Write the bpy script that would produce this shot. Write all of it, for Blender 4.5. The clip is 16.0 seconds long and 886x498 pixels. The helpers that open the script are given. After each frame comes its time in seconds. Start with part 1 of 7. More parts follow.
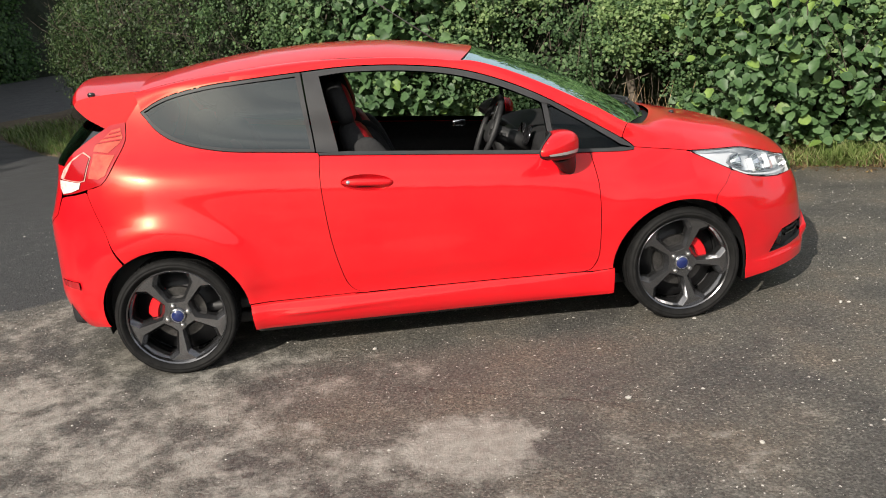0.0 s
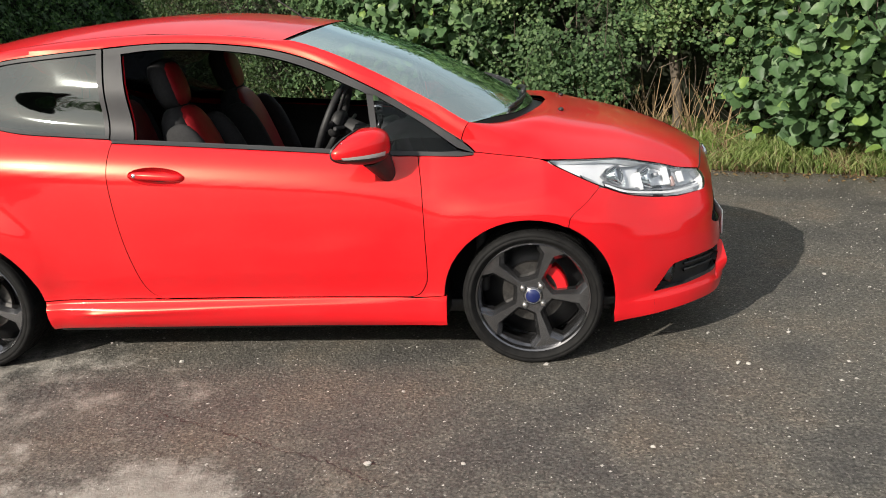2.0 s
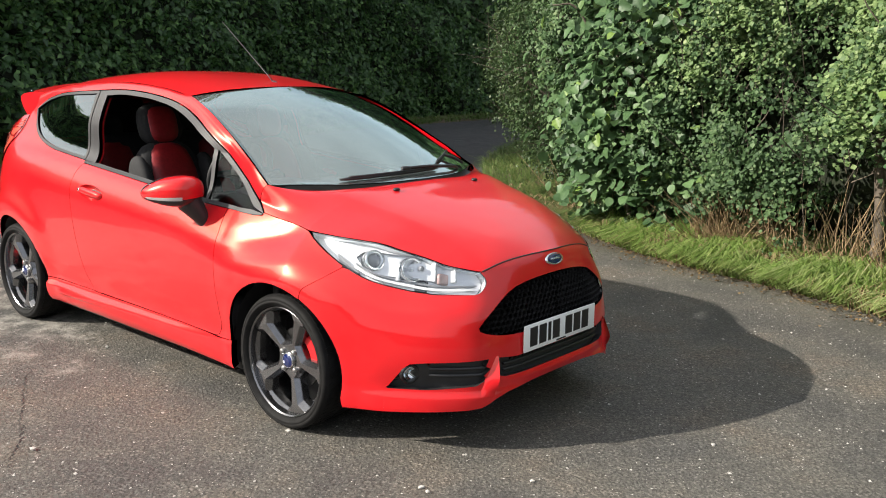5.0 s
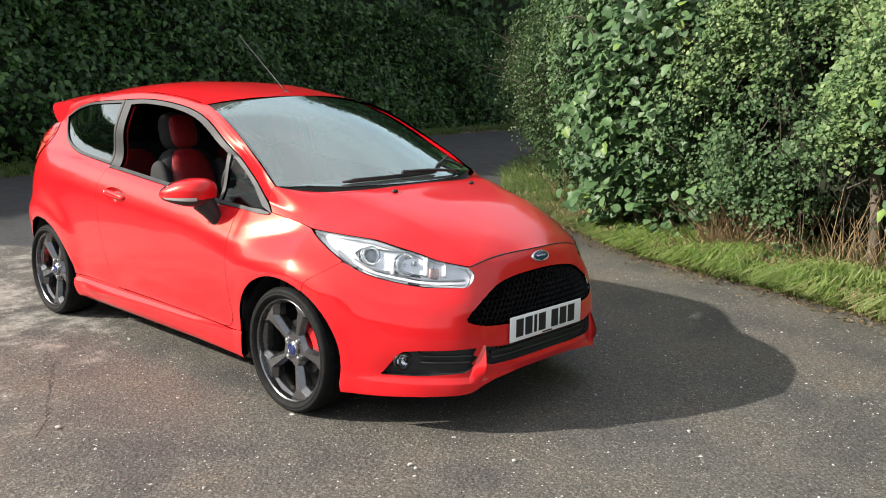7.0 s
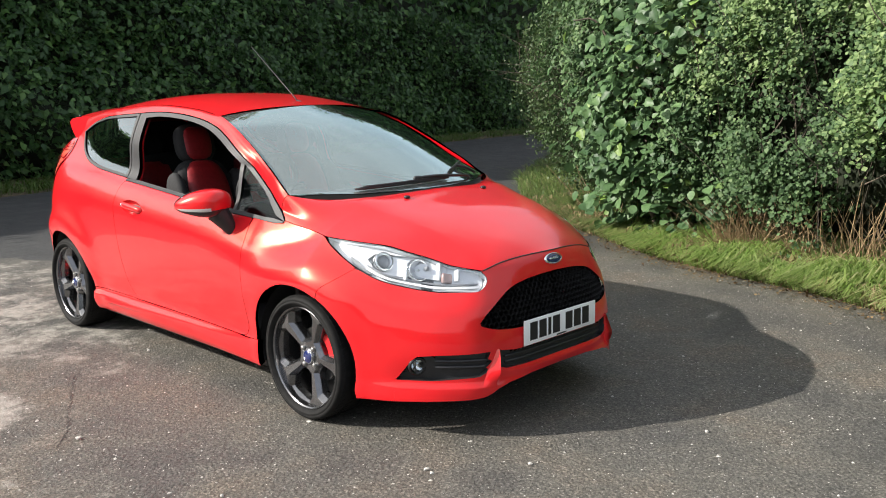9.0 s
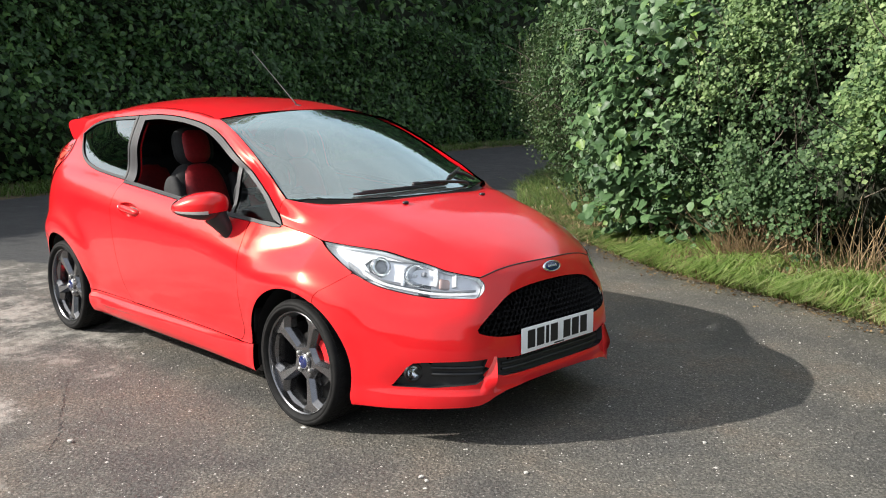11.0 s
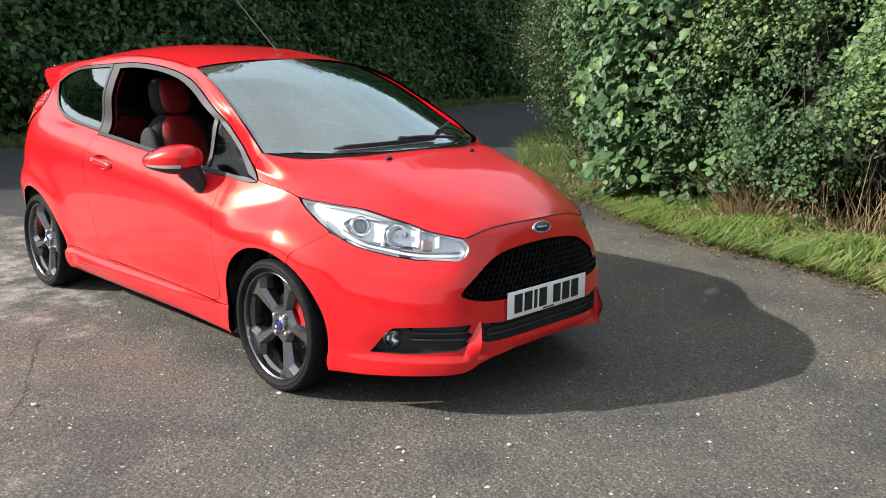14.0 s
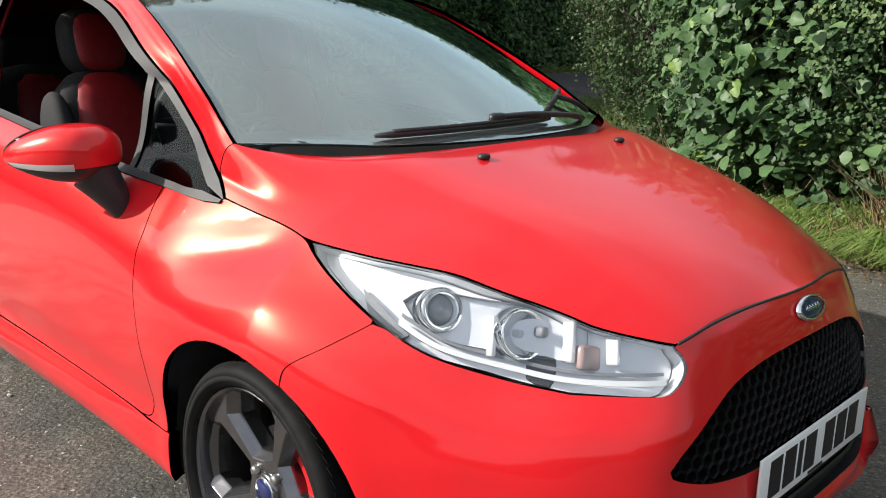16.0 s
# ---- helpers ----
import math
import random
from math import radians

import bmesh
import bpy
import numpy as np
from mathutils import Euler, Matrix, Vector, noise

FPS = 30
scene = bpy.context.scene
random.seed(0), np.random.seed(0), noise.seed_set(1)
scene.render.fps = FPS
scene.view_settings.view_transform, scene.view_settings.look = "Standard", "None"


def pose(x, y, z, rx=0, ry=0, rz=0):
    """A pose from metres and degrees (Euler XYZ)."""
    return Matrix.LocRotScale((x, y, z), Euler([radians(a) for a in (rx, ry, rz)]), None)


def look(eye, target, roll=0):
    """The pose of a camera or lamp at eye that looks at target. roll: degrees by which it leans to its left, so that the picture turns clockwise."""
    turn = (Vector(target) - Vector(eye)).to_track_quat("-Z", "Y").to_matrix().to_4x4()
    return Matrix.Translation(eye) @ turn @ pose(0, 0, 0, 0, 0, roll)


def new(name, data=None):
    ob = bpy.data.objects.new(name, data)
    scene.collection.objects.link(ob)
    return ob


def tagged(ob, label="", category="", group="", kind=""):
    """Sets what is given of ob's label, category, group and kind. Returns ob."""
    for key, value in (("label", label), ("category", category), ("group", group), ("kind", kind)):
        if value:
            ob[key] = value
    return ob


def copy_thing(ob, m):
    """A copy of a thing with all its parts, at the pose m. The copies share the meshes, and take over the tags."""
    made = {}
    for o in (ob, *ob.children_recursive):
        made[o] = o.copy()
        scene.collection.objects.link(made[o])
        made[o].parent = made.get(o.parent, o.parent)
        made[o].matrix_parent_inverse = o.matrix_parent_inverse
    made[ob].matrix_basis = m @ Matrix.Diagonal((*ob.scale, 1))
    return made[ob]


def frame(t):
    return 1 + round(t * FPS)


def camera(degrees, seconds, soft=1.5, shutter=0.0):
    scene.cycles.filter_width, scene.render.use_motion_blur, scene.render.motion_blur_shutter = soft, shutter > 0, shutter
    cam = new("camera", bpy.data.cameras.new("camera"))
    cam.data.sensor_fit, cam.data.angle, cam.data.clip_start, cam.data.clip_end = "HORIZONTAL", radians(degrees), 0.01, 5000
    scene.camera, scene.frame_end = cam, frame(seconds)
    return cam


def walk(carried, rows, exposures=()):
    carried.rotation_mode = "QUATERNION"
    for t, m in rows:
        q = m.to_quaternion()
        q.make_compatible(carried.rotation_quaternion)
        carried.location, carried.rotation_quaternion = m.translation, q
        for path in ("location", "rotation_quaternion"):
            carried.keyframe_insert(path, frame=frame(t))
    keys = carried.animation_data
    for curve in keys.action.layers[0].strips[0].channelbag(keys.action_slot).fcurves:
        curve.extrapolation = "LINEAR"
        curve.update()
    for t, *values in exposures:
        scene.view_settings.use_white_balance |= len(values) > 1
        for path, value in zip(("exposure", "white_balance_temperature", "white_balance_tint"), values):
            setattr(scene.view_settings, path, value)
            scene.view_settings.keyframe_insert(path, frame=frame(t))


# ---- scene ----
cam = camera(53.5, 16.0, soft=1.0)
PATH = [
    (0, (0.985, -4.878, 1.63), (1.132, -2.954, 1.101), -4.7),
    (0.5, (1.293, -4.703, 1.595), (1.274, -2.78, 1.045), -3.1),
    (1, (1.627, -4.521, 1.579), (1.533, -2.604, 1.018), -4.9),
    (1.5, (2.124, -4.366, 1.548), (2.009, -2.454, 0.971), -5.7),
    (2, (2.628, -4.195, 1.538), (2.351, -2.297, 0.971), -3.9),
    (2.5, (3.246, -3.913, 1.462), (2.787, -2.018, 1.014), -2.8),
    (3, (3.836, -3.548, 1.494), (3.102, -1.736, 1.072), -0.6),
    (3.5, (4.268, -3.082, 1.406), (3.152, -1.456, 1.069), 0.9),
    (4, (4.732, -2.841, 1.446), (3.432, -1.37, 1.067), 2.1),
    (4.5, (5.069, -2.893, 1.48), (3.761, -1.431, 1.089), 0.8),
    (4.7, (5.173, -2.94, 1.486), (3.88, -1.465, 1.097), 0.6),
    (6.8, (5.594, -3.103, 1.466), (4.242, -1.674, 1.104), 0.6),
    (7, (5.6, -3.095, 1.477), (4.251, -1.664, 1.114), 0.5),
    (7.5, (5.617, -3.101, 1.481), (4.269, -1.666, 1.128), 0.3),
    (8, (5.626, -3.092, 1.474), (4.263, -1.67, 1.127), -0.2),
    (8.5, (5.636, -3.079, 1.474), (4.258, -1.673, 1.125), -0.8),
    (9, (5.635, -3.078, 1.473), (4.25, -1.678, 1.124), -1.0),
    (11.5, (5.611, -3.059, 1.444), (4.226, -1.653, 1.117), 0.1),
    (12, (5.604, -3.058, 1.439), (4.22, -1.655, 1.1), 0.2),
    (12.5, (5.605, -3.044, 1.44), (4.223, -1.642, 1.089), 0.1),
    (13, (5.613, -3.034, 1.443), (4.24, -1.626, 1.078), 0.1),
    (13.5, (5.62, -3.007, 1.439), (4.247, -1.603, 1.059), -0.0),
    (14, (5.532, -2.854, 1.424), (4.155, -1.467, 1.002), 0.4),
    (14.5, (5.329, -2.542, 1.414), (3.942, -1.18, 0.944), 1.5),
    (15, (5.014, -2.232, 1.389), (3.6, -0.903, 0.903), 4.0),
    (15.5, (4.459, -1.968, 1.334), (3.043, -0.637, 0.863), 3.0),
    (16, (3.939, -1.727, 1.264), (2.576, -0.345, 0.785), 1.2),
]
walk(cam, [(t, look(eye, target, roll)) for t, eye, target, roll in PATH],
     exposures=[(0.0, 0.4, 6500, 10), (2.0, 0.4, 6500, 10), (4.0, 0.75, 6450, 10), (7.0, 0.87, 6350, 10), (13.5, 0.87, 6150, 10), (14.5, 0.8, 6150, 10),
                (15.3, 0.77, 6200, 10), (16.0, 0.58, 6250, 10)])

# ---- sky and sun: low sun from behind and to the driver's side of the car ----
SUN_DIR = Vector((-1.0, -1.39, 1.0)).normalized()
world = bpy.data.worlds.new("sky")
scene.world = world
world.use_nodes = True
wn = world.node_tree
sky = wn.nodes.new("ShaderNodeTexSky")
sky.sky_type = "NISHITA"
sky.sun_disc = False
sky.sun_elevation = math.asin(SUN_DIR.z)
sky.sun_rotation = math.atan2(SUN_DIR.x, SUN_DIR.y)
sky.air_density, sky.dust_density, sky.ozone_density = 1.0, 1.5, 1.0
bg = wn.nodes["Background"]
# broken cloud over the whole sky
w_co = wn.nodes.new("ShaderNodeTexCoord")
w_map = wn.nodes.new("ShaderNodeMapping")
w_map.inputs["Scale"].default_value = (1.0, 1.0, 2.6)
w_noise = wn.nodes.new("ShaderNodeTexNoise")
w_noise.inputs["Scale"].default_value = 1.9
w_noise.inputs["Detail"].default_value = 2.0
w_noise.inputs["Roughness"].default_value = 0.55
w_ramp = wn.nodes.new("ShaderNodeValToRGB")
w_ramp.color_ramp.elements[0].position, w_ramp.color_ramp.elements[0].color = 0.3, (0.35, 0.35, 0.35, 1)
w_ramp.color_ramp.elements[1].position, w_ramp.color_ramp.elements[1].color = 0.72, (0.9, 0.9, 0.9, 1)
w_mix = wn.nodes.new("ShaderNodeMixRGB")
# thin cloud glows towards the sun
w_dot = wn.nodes.new("ShaderNodeVectorMath")
w_dot.operation = "DOT_PRODUCT"
w_dot.inputs[1].default_value = SUN_DIR
w_pow = wn.nodes.new("ShaderNodeMath")
w_pow.operation = "POWER"
w_pow.inputs[1].default_value = 5.0
w_max = wn.nodes.new("ShaderNodeMath")
w_max.operation = "MAXIMUM"
w_max.inputs[1].default_value = 0.0
w_glow = wn.nodes.new("ShaderNodeMixRGB")
w_glow.inputs["Color1"].default_value = (9.6, 9.9, 10.5, 1)
w_glow.inputs["Color2"].default_value = (22.0, 21.0, 19.0, 1)
wn.links.new(w_co.outputs["Generated"], w_dot.inputs[0])
wn.links.new(w_dot.outputs["Value"], w_max.inputs[0])
wn.links.new(w_max.outputs["Value"], w_pow.inputs[0])
wn.links.new(w_pow.outputs["Value"], w_glow.inputs["Fac"])
wn.links.new(w_glow.outputs["Color"], w_mix.inputs["Color2"])
wn.links.new(w_co.outputs["Generated"], w_map.inputs["Vector"])
wn.links.new(w_map.outputs["Vector"], w_noise.inputs["Vector"])
wn.links.new(w_noise.outputs["Fac"], w_ramp.inputs["Fac"])
wn.links.new(w_ramp.outputs["Color"], w_mix.inputs["Fac"])
wn.links.new(sky.outputs["Color"], w_mix.inputs["Color1"])
wn.links.new(w_mix.outputs["Color"], bg.inputs["Color"])
bg.inputs["Strength"].default_value = 0.068

sun_data = bpy.data.lights.new("sun", "SUN")
sun_data.energy, sun_data.angle, sun_data.color = 5.0, radians(0.6), (1.0, 0.93, 0.82)
sun = new("sun", sun_data)
sun.matrix_world = look(SUN_DIR * 40, (0, 0, 0))


# ---- materials ----
def material(name, color, rough=0.5, metal=0.0, coat=0.0, coat_rough=0.03, spec=0.5):
    m = bpy.data.materials.new(name)
    m.use_nodes = True
    b = m.node_tree.nodes["Principled BSDF"]
    b.inputs["Base Color"].default_value = (*color, 1)
    b.inputs["Roughness"].default_value = rough
    b.inputs["Metallic"].default_value = metal
    b.inputs["Coat Weight"].default_value = coat
    b.inputs["Coat Roughness"].default_value = coat_rough
    b.inputs["Specular IOR Level"].default_value = spec
    return m


def node(m, kind, **values):
    n = m.node_tree.nodes.new(kind)
    for key, value in values.items():
        n.inputs[key.replace("_", " ")].default_value = value
    return n


def wire(m, a, out, b, inp):
    m.node_tree.links.new(a.outputs[out], b.inputs[inp])


def shader(m):
    return m.node_tree.nodes["Principled BSDF"]


def place(m, scale):
    """Object coordinates scaled to metres."""
    co = m.node_tree.nodes.new("ShaderNodeTexCoord")
    mp = node(m, "ShaderNodeMapping", Scale=(scale, scale, scale))
    wire(m, co, "Object", mp, "Vector")
    return mp


def noise_at(m, scale, detail=4.0, rough=0.55, at=None):
    n = node(m, "ShaderNodeTexNoise", Scale=scale, Detail=detail, Roughness=rough)
    wire(m, at or place(m, 1.0), "Vector", n, "Vector")
    return n


def ramp(m, src, out, stops):
    r = m.node_tree.nodes.new("ShaderNodeValToRGB")
    els = r.color_ramp.elements
    while len(els) < len(stops):
        els.new(0.5)
    for e, (p, c) in zip(els, stops):
        e.position, e.color = p, (*c, 1)
    wire(m, src, out, r, "Fac")
    return r


def mixed(m, fac, fac_out, a, a_out, b, b_out):
    x = m.node_tree.nodes.new("ShaderNodeMixRGB")
    if isinstance(fac, float):
        x.inputs["Fac"].default_value = fac
    else:
        wire(m, fac, fac_out, x, "Fac")
    for n, out, inp in ((a, a_out, "Color1"), (b, b_out, "Color2")):
        if isinstance(n, tuple):
            x.inputs[inp].default_value = (*n, 1)
        else:
            wire(m, n, out, x, inp)
    return x


def bump(m, src, out, strength, distance, under=None):
    b = node(m, "ShaderNodeBump", Strength=strength, Distance=distance)
    wire(m, src, out, b, "Height")
    if under:
        wire(m, under, "Normal", b, "Normal")
    wire(m, b, "Normal", shader(m), "Normal")
    return b


def roughness_by(m, n, out, low, high):
    r = ramp(m, n, out, [(0.3, (low,) * 3), (0.7, (high,) * 3)])
    wire(m, r, "Color", shader(m), "Roughness")


def make_paint():
    m = material("red_paint", (0.72, 0.012, 0.012), 0.3, 0.0, 0.75, 0.02, 0.35)
    shader(m).inputs["Coat IOR"].default_value = 1.5
    shader(m).inputs["Specular Tint"].default_value = (1.0, 0.76, 0.46, 1)
    dust = noise_at(m, 2.2, 6.0, 0.65)
    fine = noise_at(m, 60.0, 3.0, 0.6)
    d = ramp(m, dust, "Fac", [(0.42, (0.62, 0.006, 0.013)), (0.8, (0.56, 0.013, 0.018))])
    wire(m, d, "Color", shader(m), "Base Color")
    r = ramp(m, fine, "Fac", [(0.3, (0.015,) * 3), (0.8, (0.05,) * 3)])
    wire(m, r, "Color", shader(m), "Coat Roughness")
    peel = noise_at(m, 180.0, 1.0, 0.5)
    b = node(m, "ShaderNodeBump", Strength=0.012, Distance=0.002)
    wire(m, peel, "Fac", b, "Height")
    wire(m, b, "Normal", shader(m), "Coat Normal")
    return m


def make_asphalt():
    m = material("worn_tarmac", (0.1, 0.1, 0.1), 0.85, 0.0, 0.0, 0.03, 0.4)
    links = m.node_tree.links
    at = place(m, 1.0)

    def maths(op, a, b_, clamp=False):
        """A maths node over (node, output) pairs or plain numbers."""
        k = m.node_tree.nodes.new("ShaderNodeMath")
        k.operation, k.use_clamp = op, clamp
        for slot, v in enumerate((a, b_)):
            if isinstance(v, (int, float)):
                k.inputs[slot].default_value = v
            else:
                links.new(v[0].outputs[v[1]], k.inputs[slot])
        return (k, 0)

    def steps(value, lo_, hi_, a, b_):
        k = m.node_tree.nodes.new("ShaderNodeMapRange")
        k.interpolation_type = "SMOOTHSTEP"
        for slot, v in zip(("From Min", "From Max", "To Min", "To Max"), (lo_, hi_, a, b_)):
            k.inputs[slot].default_value = v
        links.new(value[0].outputs[value[1]], k.inputs["Value"])
        return (k, "Result")

    big = noise_at(m, 0.55, 5.0, 0.62, at)
    mid = noise_at(m, 3.4, 9.0, 0.72, at)
    blotch = noise_at(m, 1.7, 4.0, 0.6, at)
    fine = noise_at(m, 95.0, 4.0, 0.7, at)
    grain = noise_at(m, 260.0, 2.0, 0.6, at)
    chips = node(m, "ShaderNodeTexVoronoi", Scale=120.0)
    wire(m, at, "Vector", chips, "Vector")
    chip = m.node_tree.nodes.new("ShaderNodeSeparateColor")
    wire(m, chips, "Color", chip, "Color")
    stone = ramp(m, chip, "Red", [(0.0, (0.042, 0.04, 0.036)), (0.5, (0.1, 0.095, 0.085)), (0.88, (0.17, 0.162, 0.145)), (0.985, (0.32, 0.3, 0.27))])
    binder = ramp(m, fine, "Fac", [(0.36, (0.034, 0.033, 0.03)), (0.5, (0.09, 0.085, 0.076)), (0.66, (0.21, 0.2, 0.18))])
    tar = mixed(m, 0.5, None, binder, "Color", stone, "Color")
    # rusty brown and clean grey stretches
    tint = ramp(m, blotch, "Fac", [(0.36, (0.68, 0.68, 0.69)), (0.52, (0.95, 0.93, 0.89)), (0.66, (1.1, 0.99, 0.88))])
    toned = m.node_tree.nodes.new("ShaderNodeMixRGB")
    toned.blend_type = "MULTIPLY"
    toned.inputs["Fac"].default_value = 1.0
    wire(m, tar, "Color", toned, "Color1")
    wire(m, tint, "Color", toned, "Color2")
    drift = noise_at(m, 16.0, 6.0, 0.7, at)
    silt = mixed(m, 0.5, None, ramp(m, grain, "Fac", [(0.3, (0.19, 0.176, 0.152)), (0.7, (0.4, 0.372, 0.325))]), "Color",
                 ramp(m, drift, "Fac", [(0.34, (0.13, 0.122, 0.108)), (0.62, (0.4, 0.38, 0.34))]), "Color")

    # pale dried silt lies in drifts where the yard is lowest, towards the driver's side
    co = m.node_tree.nodes.new("ShaderNodeTexCoord")
    sep = m.node_tree.nodes.new("ShaderNodeSeparateXYZ")
    wire(m, co, "Object", sep, "Vector")
    X, Y = (sep, "X"), (sep, "Y")
    run = steps(X, -1.6, 3.4, 0.10, -0.13)
    side = steps(Y, -2.6, 0.2, 0.05, -0.08)
    # one dried puddle beside the car
    away = m.node_tree.nodes.new("ShaderNodeVectorMath")
    away.operation = "DISTANCE"
    away.inputs[1].default_value = (1.3, -1.86, 0.02)
    wire(m, co, "Object", away, 0)
    pool = steps((away, "Value"), 0.10, 0.34, 0.24, 0.0)
    level = maths("ADD", maths("MULTIPLY", (big, "Fac"), 0.4), maths("MULTIPLY", (mid, "Fac"), 0.6))
    level = maths("ADD", level, maths("ADD", pool, maths("ADD", run, side)))
    # newer dark surface of the lane behind the yard, with a ragged edge
    edge = maths("SUBTRACT", Y, maths("ADD", maths("MULTIPLY", X, 0.43), 1.08))
    edge = maths("ADD", edge, maths("MULTIPLY", maths("SUBTRACT", (mid, "Fac"), 0.5), 0.7))
    lane = maths("MULTIPLY", steps(edge, -0.04, 0.06, 0.0, 1.0), steps(X, 0.3, 1.6, 1.0, 0.0))
    silted = maths("MULTIPLY", steps(maths("ADD", level, maths("MULTIPLY", maths("SUBTRACT", (drift, "Fac"), 0.5), 0.2)), 0.48, 0.63, 0.0, 0.92), maths("SUBTRACT", 1.0, lane))
    worn = mixed(m, silted[0], silted[1], toned, "Color", silt, "Color")
    dark = ramp(m, fine, "Fac", [(0.35, (0.022, 0.022, 0.023)), (0.65, (0.075, 0.075, 0.074))])
    c = mixed(m, lane[0], lane[1], worn, "Color", dark, "Color")
    wire(m, c, "Color", shader(m), "Base Color")
    roughness_by(m, mid, "Fac", 0.55, 0.85)

    b1 = node(m, "ShaderNodeBump", Strength=0.5, Distance=0.03)
    wire(m, mid, "Fac", b1, "Height")
    # coarse aggregate stands proud of the binder and is drowned where silt lies
    lump = node(m, "ShaderNodeTexVoronoi", Scale=70.0, Randomness=1.0)
    lump.feature = "SMOOTH_F1"
    wire(m, at, "Vector", lump, "Vector")
    proud = maths("MULTIPLY", (lump, "Distance"), maths("SUBTRACT", 1.0, maths("MULTIPLY", silted, 0.8)))
    b2 = node(m, "ShaderNodeBump", Strength=0.6, Distance=-0.006)
    wire(m, proud[0], proud[1], b2, "Height")
    wire(m, b1, "Normal", b2, "Normal")
    b3 = node(m, "ShaderNodeBump", Strength=0.5, Distance=0.004)
    wire(m, grain, "Fac", b3, "Height")
    wire(m, b2, "Normal", b3, "Normal")
    bump(m, fine, "Fac", 0.6, 0.007, b3)
    return m


def make_leaf(name, dark, mid, light, rough=0.42, back=0.25, rare=None):
    m = material(name, mid, rough, 0.0, 0.0, 0.03, 0.3)
    geo = m.node_tree.nodes.new("ShaderNodeNewGeometry")
    info = m.node_tree.nodes.new("ShaderNodeObjectInfo")
    total = m.node_tree.nodes.new("ShaderNodeMath")
    total.operation = "ADD"
    wire(m, geo, "Random Per Island", total, 0)
    wire(m, info, "Random", total, 1)
    pick = m.node_tree.nodes.new("ShaderNodeMath")
    pick.operation = "FRACT"
    wire(m, total, 0, pick, 0)
    r = ramp(m, pick, 0, [(0.0, dark), (0.55, mid), (0.93, light), (0.96, rare or light)])
    n = noise_at(m, 35.0, 2.0)
    fleck = mixed(m, 0.2, None, r, "Color", ramp(m, n, "Fac", [(0.3, dark), (0.7, light)]), "Color")
    clump = noise_at(m, 3.2, 3.0, 0.6)
    c = mixed(m, ramp(m, clump, "Fac", [(0.36, (0.55,) * 3), (0.6, (0.0,) * 3)]), "Color", fleck, "Color", dark, None)
    wire(m, c, "Color", shader(m), "Base Color")
    tr = m.node_tree.nodes.new("ShaderNodeBsdfTranslucent")
    wire(m, c, "Color", tr, "Color")
    mx = node(m, "ShaderNodeMixShader", Fac=back)
    m.node_tree.links.new(shader(m).outputs["BSDF"], mx.inputs[1])
    m.node_tree.links.new(tr.outputs["BSDF"], mx.inputs[2])
    m.node_tree.links.new(mx.outputs["Shader"], m.node_tree.nodes["Material Output"].inputs["Surface"])
    return m


def make_mottled(name, a, b, rough, scale, metal=0.0, relief=0.0):
    m = material(name, a, rough, metal)
    n = noise_at(m, scale, 5.0, 0.6)
    wire(m, ramp(m, n, "Fac", [(0.3, a), (0.7, b)]), "Color", shader(m), "Base Color")
    if relief:
        bump(m, n, "Fac", 0.5, relief)
    return m


def make_glass(name, tint, rough=0.0):
    m = material(name, tint, rough)
    b = shader(m)
    b.inputs["Transmission Weight"].default_value = 1.0
    b.inputs["IOR"].default_value = 1.5
    return m


def make_pane(name, tint, through_, gloss_rough=0.01, dust_haze=0.0, gain=2.2, sheen=(0.92, 1.0, 0.99)):
    """A thin pane: a clear tinted sheet with a reflection that grows at grazing angles."""
    m = bpy.data.materials.new(name)
    m.use_nodes = True
    t = m.node_tree
    t.nodes.remove(t.nodes["Principled BSDF"])
    clear = t.nodes.new("ShaderNodeBsdfTransparent")
    clear.inputs["Color"].default_value = (*[c * through_ for c in tint], 1)
    gloss = t.nodes.new("ShaderNodeBsdfGlossy")
    gloss.inputs["Roughness"].default_value = gloss_rough
    gloss.inputs["Color"].default_value = (*sheen, 1)
    fres = t.nodes.new("ShaderNodeFresnel")
    fres.inputs["IOR"].default_value = 1.52
    twice = t.nodes.new("ShaderNodeMath")
    twice.operation, twice.use_clamp = "MULTIPLY", True
    twice.inputs[1].default_value = gain
    # pale film: dust, thickened to carry the haze of the reflected sky
    dust = t.nodes.new("ShaderNodeBsdfDiffuse")
    dust.inputs["Color"].default_value = (0.6, 0.6, 0.57, 1)
    film = t.nodes.new("ShaderNodeMixShader")
    film.inputs["Fac"].default_value = dust_haze
    mx = t.nodes.new("ShaderNodeMixShader")
    t.links.new(fres.outputs["Fac"], twice.inputs[0])
    t.links.new(twice.outputs["Value"], mx.inputs["Fac"])
    t.links.new(clear.outputs["BSDF"], film.inputs[1])
    t.links.new(dust.outputs["BSDF"], film.inputs[2])
    t.links.new(film.outputs["Shader"], mx.inputs[1])
    t.links.new(gloss.outputs["BSDF"], mx.inputs[2])
    t.links.new(mx.outputs["Shader"], t.nodes["Material Output"].inputs["Surface"])
    return m


